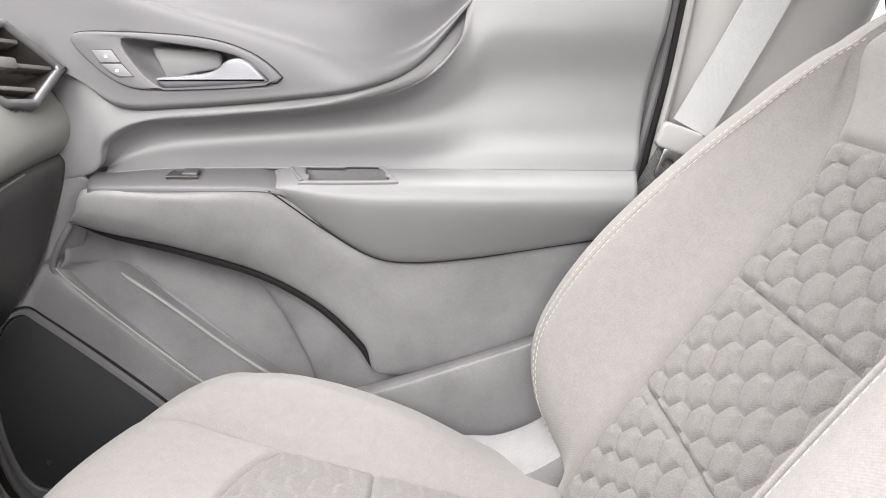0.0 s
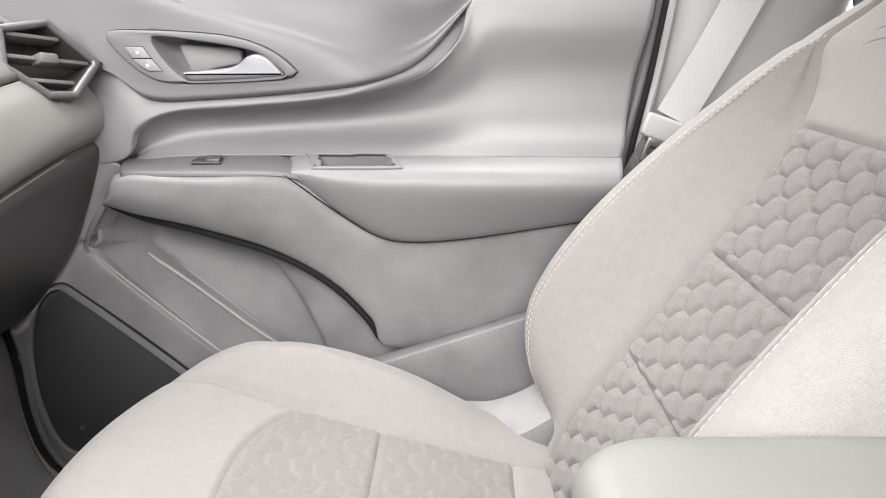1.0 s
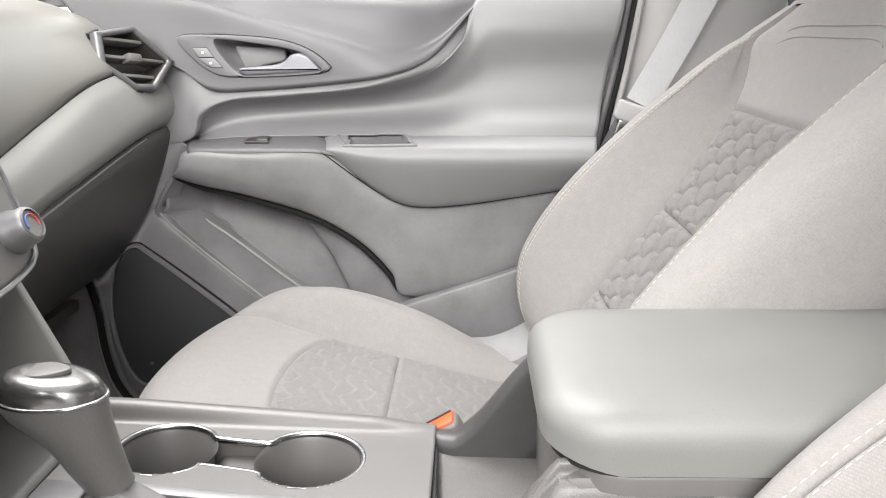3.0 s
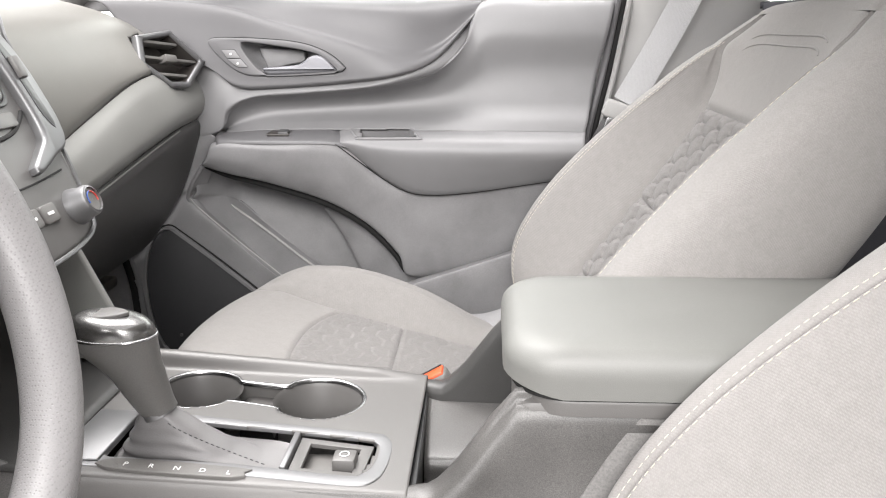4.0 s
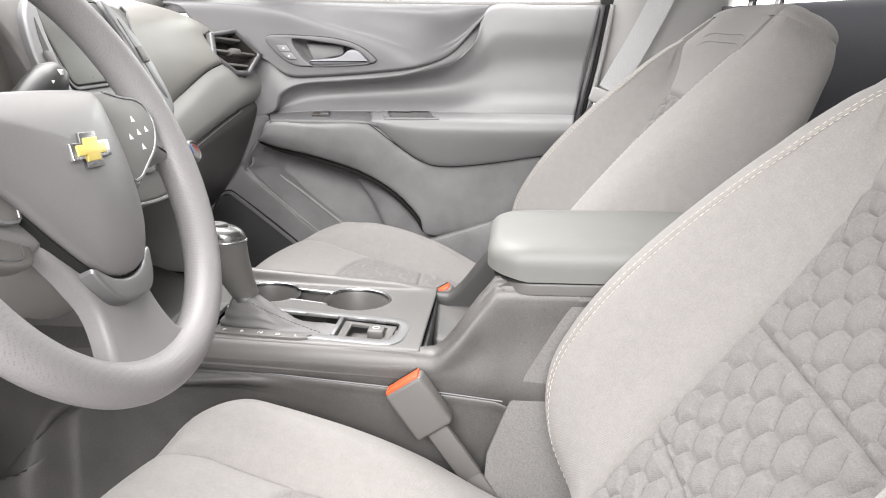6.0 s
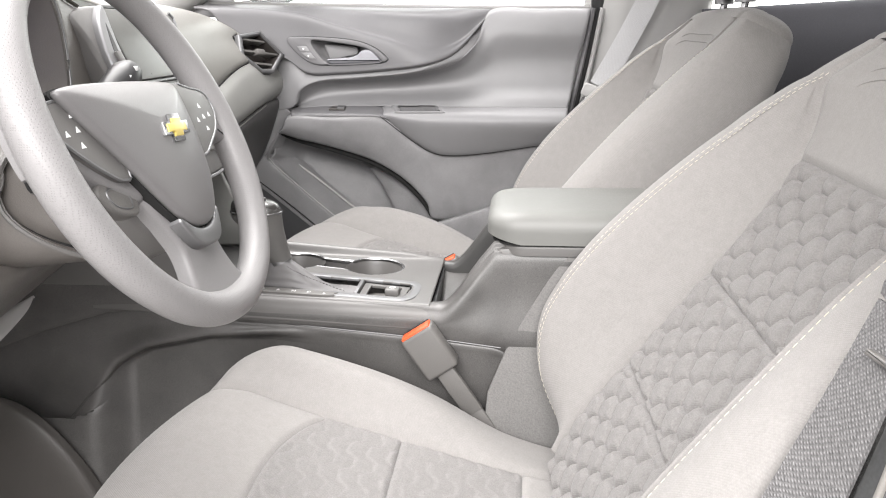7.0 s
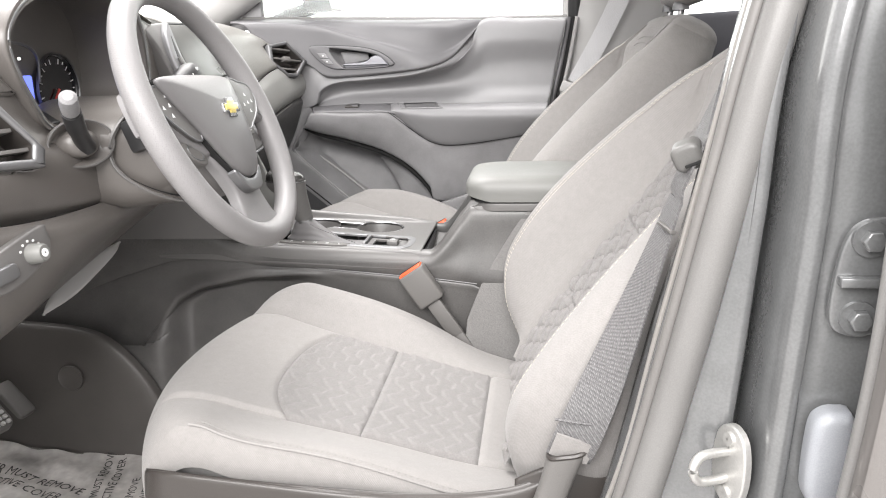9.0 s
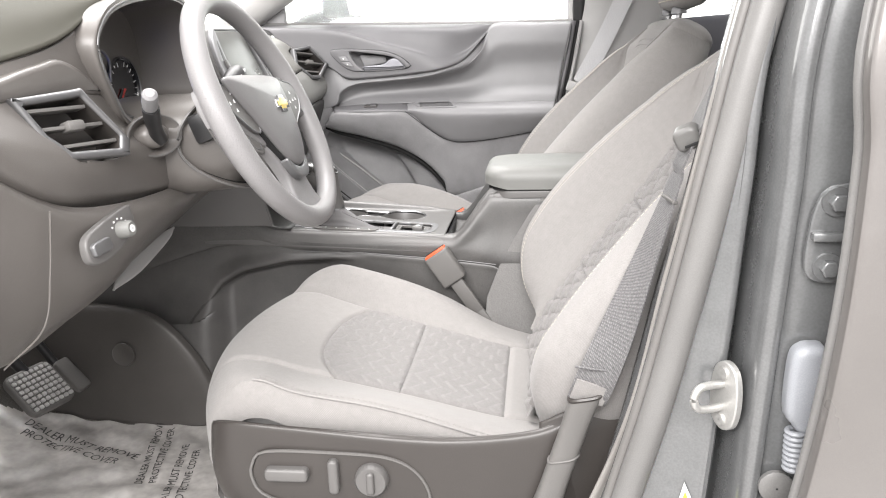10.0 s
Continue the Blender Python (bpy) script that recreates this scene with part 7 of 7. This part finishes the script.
# ---- driver footwell ----
rows = [[(x, y, z) for y, z in zip((-0.47, -0.3, -0.1, 0.0, 0.045), zs)] for x, zs in ((-1.18, [0.92, 0.92, 0.92, 0.93, 0.95]), (-1.02, [0.70, 0.70, 0.70, 0.72, 0.78]), (-0.90, [0.585, 0.585, 0.59, 0.60, 0.63]), (-0.78, [0.545, 0.545, 0.548, 0.555, 0.575]), (-0.62, [0.535, 0.532, 0.535, 0.54, 0.553]), (-0.45, [0.53, 0.528, 0.53, 0.535, 0.548]), (-0.10, [0.528, 0.526, 0.528, 0.53, 0.54]))]
G = patch(rows, 60, 80)
part("footwell", sheet(G), CARPET, None, "dark carpet of the driver footwell", solid=0.01, flip=True, category="floor", kind="structure")
F = G.copy()
xx, yy2 = F[..., 0], F[..., 1]
F[..., 2] += 0.006 + 0.0035 * np.sin(xx * 31 + 5 * np.sin(yy2 * 17)) * np.cos(yy2 * 23 + 3 * np.sin(xx * 13)) + 0.0018 * np.sin(xx * 83 + yy2 * 57)
part("floor_film", cut(sheet(F), [(-0.05, -0.6), (-0.05, 0.03), (-0.45, 0.036), (-0.65, 0.03), (-0.80, 0.030), (-0.93, -0.01), (-0.95, -0.6), (-1.3, -0.6), (-1.3, 0.2), (0.2, 0.2), (0.2, -0.6)], (0, 1)), FILM, None, "crinkled clear protective film on the driver floor", category="floor film", flip=True)
film = bpy.data.objects["floor_film"]
FX, FY = F[:, 0, 0], F[0, :, 1]


def film_z(x, y):
    """Height of the film."""
    i = np.clip(np.interp(x, FX, np.arange(len(FX))), 0, len(FX) - 1.001)
    j = np.clip(np.interp(y, FY, np.arange(len(FY))), 0, len(FY) - 1.001)
    a, b = i.astype(int), j.astype(int)
    p, q = i - a, j - b
    Z = F[..., 2]
    return (Z[a, b] * (1 - p) + Z[a + 1, b] * p) * (1 - q) + (Z[a, b + 1] * (1 - p) + Z[a + 1, b + 1] * p) * q


def film_text(body, x, y, turn, size):
    ob = letters(body, size, Matrix.Translation((x, y, 0.0)) @ Matrix.Rotation(radians(turn), 4, "Z"), INK, film, "printed_line")
    at = film.location
    for q in ob.data.vertices:
        q.co.z = float(film_z(np.array(q.co.x + at.x), np.array(q.co.y + at.y))) + 0.0012 - at.z
    return ob


film_text("DEALER MUST REMOVE", -0.700, -0.042, -14, 0.0255)
film_text("PROTECTIVE COVER", -0.709, -0.068, -16, 0.0255)
film_text("DEALER MUST REMOVE", -0.552, -0.060, 104, 0.0200)
film_text("PROTECTIVE COVER", -0.526, -0.065, 104, 0.0200)
film_text("DEALER MUST REMOVE", -0.474, -0.130, 102, 0.0200)
film_text("PROTECTIVE COVER", -0.448, -0.135, 102, 0.0200)

brake = thing("brake_pedal", (-0.74, -0.12, 0.60), "brake pedal with a ribbed rubber pad", "pedal")
BP = basis((-0.722, -0.108, 0.686), (0.25, 1, 0), (-0.72, 0.1, 0.69))
part("pad", slab(rounded(0.098, 0.090, 0.016), 0.012, 0.004, BP), BUCKLE, brake, "black rubber pad")
for k in range(8):
    for j in range(8):
        part("stud", slab(np.array(rounded(0.0085, 0.007, 0.002, 2)) + (-0.0385 + 0.011 * j, -0.035 + 0.010 * k), 0.003, 0.001, BP @ Matrix.Translation((0, 0, 0.012)), seg=1), GREY_PL, brake)
part("arm", tube([(-0.722, -0.10, 0.685), (-0.80, -0.10, 0.78), (-0.86, -0.10, 0.95)], 0.010, 10), BLACK, brake)
gas = thing("accelerator_pedal", (-0.74, 0.0, 0.58), "flat black accelerator pedal", "pedal")
part("pad", slab(rounded(0.036, 0.075, 0.008), 0.010, 0.003, basis((-0.735, 0.012, 0.662), (0.15, 1, 0), (-0.70, 0, 0.72))), BUCKLE, gas)
part("arm", tube([(-0.76, 0.012, 0.68), (-0.84, 0.014, 0.80)], 0.009, 10), BLACK, gas)
tun = thing("tunnel_trim", (-0.6, 0.05, 0.55), "dark trim panel beside the tunnel with a round cap", "trim panel")
rows = [
    [(-0.95, 0.066, 0.80), (-0.75, 0.066, 0.795), (-0.62, 0.064, 0.785), (-0.555, 0.062, 0.76), (-0.50, 0.060, 0.70), (-0.46, 0.060, 0.63), (-0.43, 0.060, 0.56)],
    [(-0.95, 0.052, 0.79), (-0.75, 0.050, 0.785), (-0.62, 0.048, 0.775), (-0.565, 0.047, 0.75), (-0.51, 0.046, 0.69), (-0.472, 0.046, 0.62), (-0.445, 0.048, 0.55)],
    [(-0.95, 0.044, 0.72), (-0.75, 0.042, 0.71), (-0.63, 0.041, 0.70), (-0.585, 0.040, 0.68), (-0.54, 0.040, 0.63), (-0.505, 0.040, 0.58), (-0.48, 0.042, 0.54)],
    [(-0.95, 0.037, 0.56), (-0.75, 0.034, 0.55), (-0.66, 0.034, 0.545), (-0.62, 0.034, 0.54), (-0.57, 0.034, 0.54), (-0.53, 0.034, 0.535), (-0.50, 0.036, 0.53)],
]
part("panel", sheet(patch(rows, 40, 30)), DARK_PL, tun, solid=0.004, flip=True)
part("cap", lathe([(0.024, 0), (0.023, 0.003), (0.021, 0.002), (0.001, 0.0025)], 32, basis((-0.634, 0.037, 0.698), (1, 0, 0), (0, 0, 1))), DARK_PL, tun, "round cap")

# ---- belts ----


def webbing(path, width, mat, name, parent, across, thick=0.0022):
    """A strap along path; across gives its broad direction."""
    P = np.array(path)
    A = np.array(across, float)
    if A.ndim == 2:
        A = A[0] + (A[1] - A[0]) * np.linspace(0, 1, len(P))[:, None] ** 0.7
    else:
        A = np.tile(A, (len(P), 1))
    T = np.gradient(P, axis=0)
    T = T / np.linalg.norm(T, axis=1, keepdims=True)
    A = A - np.sum(T * A, 1)[:, None] * T
    A = A / np.linalg.norm(A, axis=1, keepdims=True)
    N = np.cross(T, A)
    loop = [(-0.5, -0.5), (-0.25, -0.62), (0, -0.66), (0.25, -0.62), (0.5, -0.5), (0.5, 0.5), (0.25, 0.62), (0, 0.66), (-0.25, 0.62), (-0.5, 0.5)]
    G = np.stack([P + A * width * a + N * thick * b for a, b in loop], 1)
    v, f = sheet(G, wrap_u=True)
    n = len(loop)
    return part(name, (v, f + [list(range(n))[::-1], list(range(len(v) - n, len(v)))]), mat, parent)


b1 = thing("seat_belt", (0.30, 0.93, 0.75), "pale grey passenger seat belt hanging by the pillar", "seat belt", "seat belts")
webbing(cr([(0.50, 0.915, 1.62), (0.42, 0.915, 1.42), (0.352, 0.92, 1.27), (0.285, 0.918, 1.145)], 40), 0.046, WEB_PALE, "webbing", b1, (1, -0.15, -0.5))
webbing(cr([(0.262, 0.922, 1.115), (0.235, 0.92, 1.06), (0.205, 0.915, 0.98), (0.18, 0.905, 0.85)], 30), 0.030, WEB, "webbing", b1, (1, -0.2, -0.4))
TG = basis((0.268, 0.913, 1.125), (1, -0.1, -0.35), (0.35, 0, 1))
part("tongue_grip", slab(rounded(0.050, 0.030, 0.007), 0.013, 0.004, TG @ Matrix.Translation((0, 0.008, -0.004))), GREY_PL, b1, "grey tongue grip")
part("tongue", slab(rounded(0.022, 0.036, 0.005), 0.0025, 0.0008, TG @ Matrix.Translation((-0.002, -0.022, 0.004)), hollow=rounded(0.010, 0.012, 0.003)), CHROME, b1, "steel tongue")
part("anchor", slab(rounded(0.05, 0.06, 0.01), 0.012, 0.004, basis((0.54, 0.94, 1.56), (1, 0, 0), (0, 0, 1))), GREY_PL, b1)

b2 = thing("seat_belt", (0.23, -0.43, 0.66), "pale grey driver seat belt beside the seat", "seat belt", "seat belts")
webbing(cr([(0.226, -0.448, 0.845), (0.233, -0.456, 0.868), (0.258, -0.462, 0.936), (0.292, -0.464, 1.036), (0.320, -0.462, 1.120)], 50), 0.046, WEB, "webbing", b2, ((-1, 0.0, 0.25), (-0.05, 1.0, 0.0)))
webbing(cr([(0.2255, -0.4515, 0.846), (0.2290, -0.4560, 0.858), (0.2335, -0.4600, 0.872)], 12), 0.040, FABRIC, "webbing_end", b2, ((-1, 0.0, 0.25), (-1, 0.05, 0.25)))
part("webbing_fold", tube([(0.212, -0.462, 0.895), (0.235, -0.463, 0.892), (0.262, -0.461, 0.889)], 0.0015, 6), WEB, b2, "sewn fold across the webbing")
webbing(cr([(0.320, -0.462, 1.120), (0.325, -0.462, 1.142), (0.378, -0.440, 1.25), (0.45, -0.430, 1.40), (0.50, -0.42, 1.55)], 30), 0.044, WEB, "webbing", b2, (-0.05, 1.0, 0.0))
TB = basis((0.327, -0.470, 1.160), (0.85, -0.30, 0.40), (-0.35, -0.10, 0.90))
part("tongue_grip", slab(rounded(0.027, 0.025, 0.008), 0.020, 0.005, TB @ Matrix.Translation((0, 0.0, -0.010)), seg=4), GRIP, b2, "grey tongue grip")
part("tongue_slot", slab(rounded(0.020, 0.003, 0.001), 0.0006, 0.0002, TB @ Matrix.Translation((0.006, -0.006, 0.012))), GAP, b2)
part("webbing_stop", slab(rounded(0.026, 0.004, 0.001), 0.006, 0.0015, basis((0.3125, -0.474, 1.094), (0.35, -0.90, -0.15), (0.33, 0.0, 0.94))), BUCKLE, b2, "dark stop on the webbing")
sl = []
for t in np.linspace(0, 1, 16):
    c = np.array([0.226 - 0.050 * t, -0.446, 0.852 - 0.155 * t])
    a = np.linspace(0, 2 * math.pi, 28, endpoint=False)
    k = 1 + 0.10 * math.cos(t * math.pi) ** 8
    sl.append(np.column_stack([c[0] + 0.0185 * k * np.sign(np.cos(a)) * np.abs(np.cos(a)) ** 0.7, c[1] - 0.013 * k * np.sign(np.sin(a)) * np.abs(np.sin(a)) ** 0.7, c[2] + 0.3 * 0.0185 * np.cos(a)]))
v, f = sheet(np.array(sl), wrap_u=True)
sleeve = part("sleeve", (v, f + [list(range(28))[::-1]]), BUCKLE, b2, "dark plastic belt sleeve", sharp=60)
part("sleeve_rim", tube(sl[0], 0.0026, 6, closed=True), SEAT_PL, sleeve)
part("sleeve_ring", tube((sl[8] - sl[8].mean(0)) * 1.01 + sl[8].mean(0), 0.0016, 6, closed=True), BUCKLE, sleeve)

# ---- driver B-pillar, its seal, striker and hinge ----
pz = (1.62, 1.29, 1.12, 1.00, 0.905, 0.81, 0.70, 0.52)


def col_line(y, *xs):
    return [(x, y + dy, z) for x, dy, z in zip(xs, (0.045, 0.006, 0, 0, 0, 0, 0, 0), pz)]


lines = [
    col_line(-0.470, 0.455, 0.372, 0.336, 0.306, 0.285, 0.262, 0.228, 0.14),
    col_line(-0.524, 0.460, 0.376, 0.345, 0.318, 0.297, 0.275, 0.243, 0.16),
    col_line(-0.534, 0.468, 0.382, 0.357, 0.340, 0.328, 0.314, 0.292, 0.24),
    col_line(-0.540, 0.474, 0.387, 0.368, 0.358, 0.350, 0.342, 0.330, 0.30),
    col_line(-0.538, 0.478, 0.391, 0.373, 0.364, 0.356, 0.348, 0.337, 0.31),
    col_line(-0.505, 0.483, 0.396, 0.379, 0.370, 0.362, 0.354, 0.344, 0.32),
    col_line(-0.508, 0.491, 0.404, 0.389, 0.380, 0.373, 0.366, 0.357, 0.337),
    col_line(-0.560, 0.496, 0.409, 0.395, 0.386, 0.380, 0.374, 0.366, 0.350),
    col_line(-0.582, 0.500, 0.413, 0.399, 0.391, 0.385, 0.379, 0.371, 0.357),
    col_line(-0.585, 0.506, 0.419, 0.405, 0.397, 0.391, 0.385, 0.378, 0.364),
    col_line(-0.576, 0.512, 0.426, 0.412, 0.404, 0.398, 0.392, 0.386, 0.372),
    col_line(-0.580, 0.545, 0.460, 0.450, 0.445, 0.440, 0.435, 0.430, 0.42),
    col_line(-0.585, 0.62, 0.56, 0.55, 0.55, 0.55, 0.55, 0.55, 0.55),
]
part("pillar_driver", sheet(patch(lines, 80, 110)), PAINT, None, "grey-blue painted door pillar", category="pillar", kind="structure", solid=0.006, flip=True)
seal = thing("door_seal", (0.27, -0.49, 0.52), "thick grey rubber door seal along the pillar", "door seal")
pts = [(0.474, -0.495, 1.62), (0.385, -0.527, 1.29), (0.356, -0.534, 1.16), (0.326, -0.538, 1.02), (0.299, -0.540, 0.90), (0.275, -0.540, 0.81), (0.241, -0.540, 0.70), (0.155, -0.540, 0.52)]
part("bulb", tube(cr(pts, 70), 0.016, 16, up=(0, 1, 0)), RUBBER, seal, "round rubber bulb", sharp=80)
part("lip", tube(cr([(x - 0.0185, y + 0.006, z) for x, y, z in pts], 70), 0.0055, 12, up=(0, 1, 0)), BUCKLE, seal, "dark rubber lip")
part("pillar_trim", sheet(patch([
    [(0.452, -0.452, 1.62), (0.50, -0.41, 1.62), (0.60, -0.42, 1.62)],
    [(0.366, -0.480, 1.29), (0.42, -0.44, 1.29), (0.52, -0.45, 1.29)],
    [(0.305, -0.492, 1.02), (0.36, -0.46, 1.02), (0.50, -0.47, 1.02)],
    [(0.254, -0.494, 0.81), (0.31, -0.47, 0.81), (0.50, -0.48, 0.81)],
    [(0.13, -0.485, 0.52), (0.24, -0.47, 0.52), (0.50, -0.48, 0.52)]], 20, 40)), TRIM_PL, None, "pale plastic pillar trim", solid=0.004, category="pillar trim", kind="structure")

strike = thing("door_striker", (0.35, -0.57, 0.90), "zinc striker loop bolted to the pillar", "striker")
ST = basis((0.362, -0.562, 0.908), (0.45, -0.89, 0), (0.06, -0.05, 1))
part("plate", slab(cr([(-0.020, -0.012), (-0.014, -0.030), (0.0, -0.037), (0.014, -0.030), (0.020, -0.012), (0.020, 0.012), (0.014, 0.030), (0.0, 0.037), (-0.014, 0.030), (-0.020, 0.012)], 40, closed=True), 0.007, 0.002, ST), STEEL, strike)
for k in (-0.025, 0.025):
    part("screw", lathe([(0.007, 0), (0.006, 0.003), (0.001, 0.003)], 16, ST @ Matrix.Translation((0, k, 0.007))), STEEL, strike)
loop = [(-0.002, 0.012, 0.003), (-0.002, 0.013, 0.020), (-0.003, 0.011, 0.034), (-0.003, 0.0, 0.040), (-0.003, -0.011, 0.034), (-0.002, -0.013, 0.020), (-0.002, -0.012, 0.003)]
part("loop", tube([(ST @ Vector(q))[:] for q in cr(loop, 30)], 0.0042, 10), STEEL, strike, "bent steel loop")
hinge = thing("hinge_bracket", (0.44, -0.61, 1.08), "painted rear door hinge with two hexagon bolts", "hinge")
HG = basis((0.434, -0.589, 1.083), (1, -0.02, 0), (0.02, -0.02, 1))
part("leaf", slab(cr([(-0.017, -0.036), (0.0, -0.046), (0.018, -0.040), (0.026, -0.01), (0.028, 0.042), (0.006, 0.047), (-0.010, 0.034), (-0.017, 0.0)], 50, closed=True), 0.006, 0.002, HG), PAINT, hinge)
part("step", box((0.440, -0.599, 1.083), (0.044, 0.012, 0.008), 0.002), PAINT, hinge)
for k in (-0.03, 0.032):
    part("washer", lathe([(0.014, 0), (0.0135, 0.003), (0.001, 0.003)], 28, HG @ Matrix.Translation((0.002 + 0.1 * max(0, k), k, 0.006))), PAINT, hinge)
    part("bolt", slab([(0.0085 * math.cos(radians(60 * i)), 0.0085 * math.sin(radians(60 * i))) for i in range(6)], 0.008, 0.002, HG @ Matrix.Translation((0.002 + 0.1 * max(0, k), k, 0.009))), PAINT, hinge, "hexagon bolt head")
plug = thing("wiring_plug", (0.435, -0.615, 0.88), "white wiring plug with a ribbed hose on the pillar", "plug")
part("shell", slab(cr([(-0.0165, -0.024), (-0.009, -0.038), (-0.003, -0.046), (0.016, -0.046), (0.018, 0.0), (0.016, 0.040), (0.004, 0.045), (-0.008, 0.042), (-0.015, 0.028)], 50, closed=True), 0.020, 0.008, basis((0.423, -0.589, 0.934), (1, -0.02, 0), (0, -0.02, 1))), WHITE_PL, plug, "white plug shell")
for k in range(8):
    part("rib", tube([np.array([0.418 + 0.008 * math.cos(a), -0.600 + 0.008 * math.sin(a), 0.888 - 0.0055 * k]) for a in np.linspace(0, 2 * math.pi, 18, endpoint=False)], 0.0028, 6, closed=True), WHITE_PL, plug)
part("grommet", lathe([(0.017, 0), (0.017, 0.005), (0.012, 0.008), (0.001, 0.008)], 24, basis((0.406, -0.589, 0.823), (1, -0.02, 0), (0, -0.02, 1))), RUBBER, plug, "round rubber grommet")
stk = thing("sticker", (0.315, -0.565, 0.80), "small white and yellow sticker on the pillar foot", "sticker")
part("paper", slab([(-0.008, -0.02), (0.015, -0.02), (0.004, 0.015)], 0.0008, 0.0002, basis((0.323, -0.5455, 0.783), (0.95, -0.2, 0.1), (0.1, -0.05, 1))), PALE, stk)
part("yellow_field", slab([(-0.004, -0.017), (0.010, -0.017), (0.004, 0.004)], 0.0012, 0.0002, basis((0.323, -0.5460, 0.783), (0.95, -0.2, 0.1), (0.1, -0.05, 1))), material("yellow_green", (0.62, 0.75, 0.05), 0.5, relief=0.0), stk)

rd = thing("rear_side_door", (0.9, -0.66, 0.6), "closed rear side door in grey-blue paint seen at its edge", "car door")
rdp = []
for z, x, y in ((1.62, 0.532, -0.60), (1.29, 0.446, -0.650), (1.16, 0.443, -0.662), (1.02, 0.434, -0.670), (0.87, 0.414, -0.674), (0.70, 0.380, -0.674), (0.50, 0.34, -0.668)):
    rdp.append([(x + 0.03, y + 0.04, z), (x + 0.006, y + 0.034, z), (x - 0.004, y + 0.02, z), (x, y + 0.002, z), (x + 0.02, y - 0.012, z), (x + 0.3, y - 0.03, z), (x + 0.9, y - 0.03, z)])
part("skin", sheet(patch(rdp, 50, 60)), TINTED_PAINT, rd, solid=0.004, flip=True)
part("edge_lip", tube(cr([(q[2][0] - 0.001, q[2][1] + 0.004, q[2][2]) for q in rdp], 50), 0.005, 10, up=(0, 1, 0)), RUBBER, rd)
part("sill_driver", tube(cr([(-0.9, -0.53, 0.52), (-0.3, -0.53, 0.50), (0.15, -0.53, 0.49), (0.5, -0.53, 0.50)], 30), 0.045, 14, flat=0.7), PAINT, None, "grey-blue painted door sill", category="sill", kind="structure")

# ---- rear bench ----
bench = thing("rear_bench", (1.1, MID, 0.5), "dark cloth rear bench behind the front seats", "seat")
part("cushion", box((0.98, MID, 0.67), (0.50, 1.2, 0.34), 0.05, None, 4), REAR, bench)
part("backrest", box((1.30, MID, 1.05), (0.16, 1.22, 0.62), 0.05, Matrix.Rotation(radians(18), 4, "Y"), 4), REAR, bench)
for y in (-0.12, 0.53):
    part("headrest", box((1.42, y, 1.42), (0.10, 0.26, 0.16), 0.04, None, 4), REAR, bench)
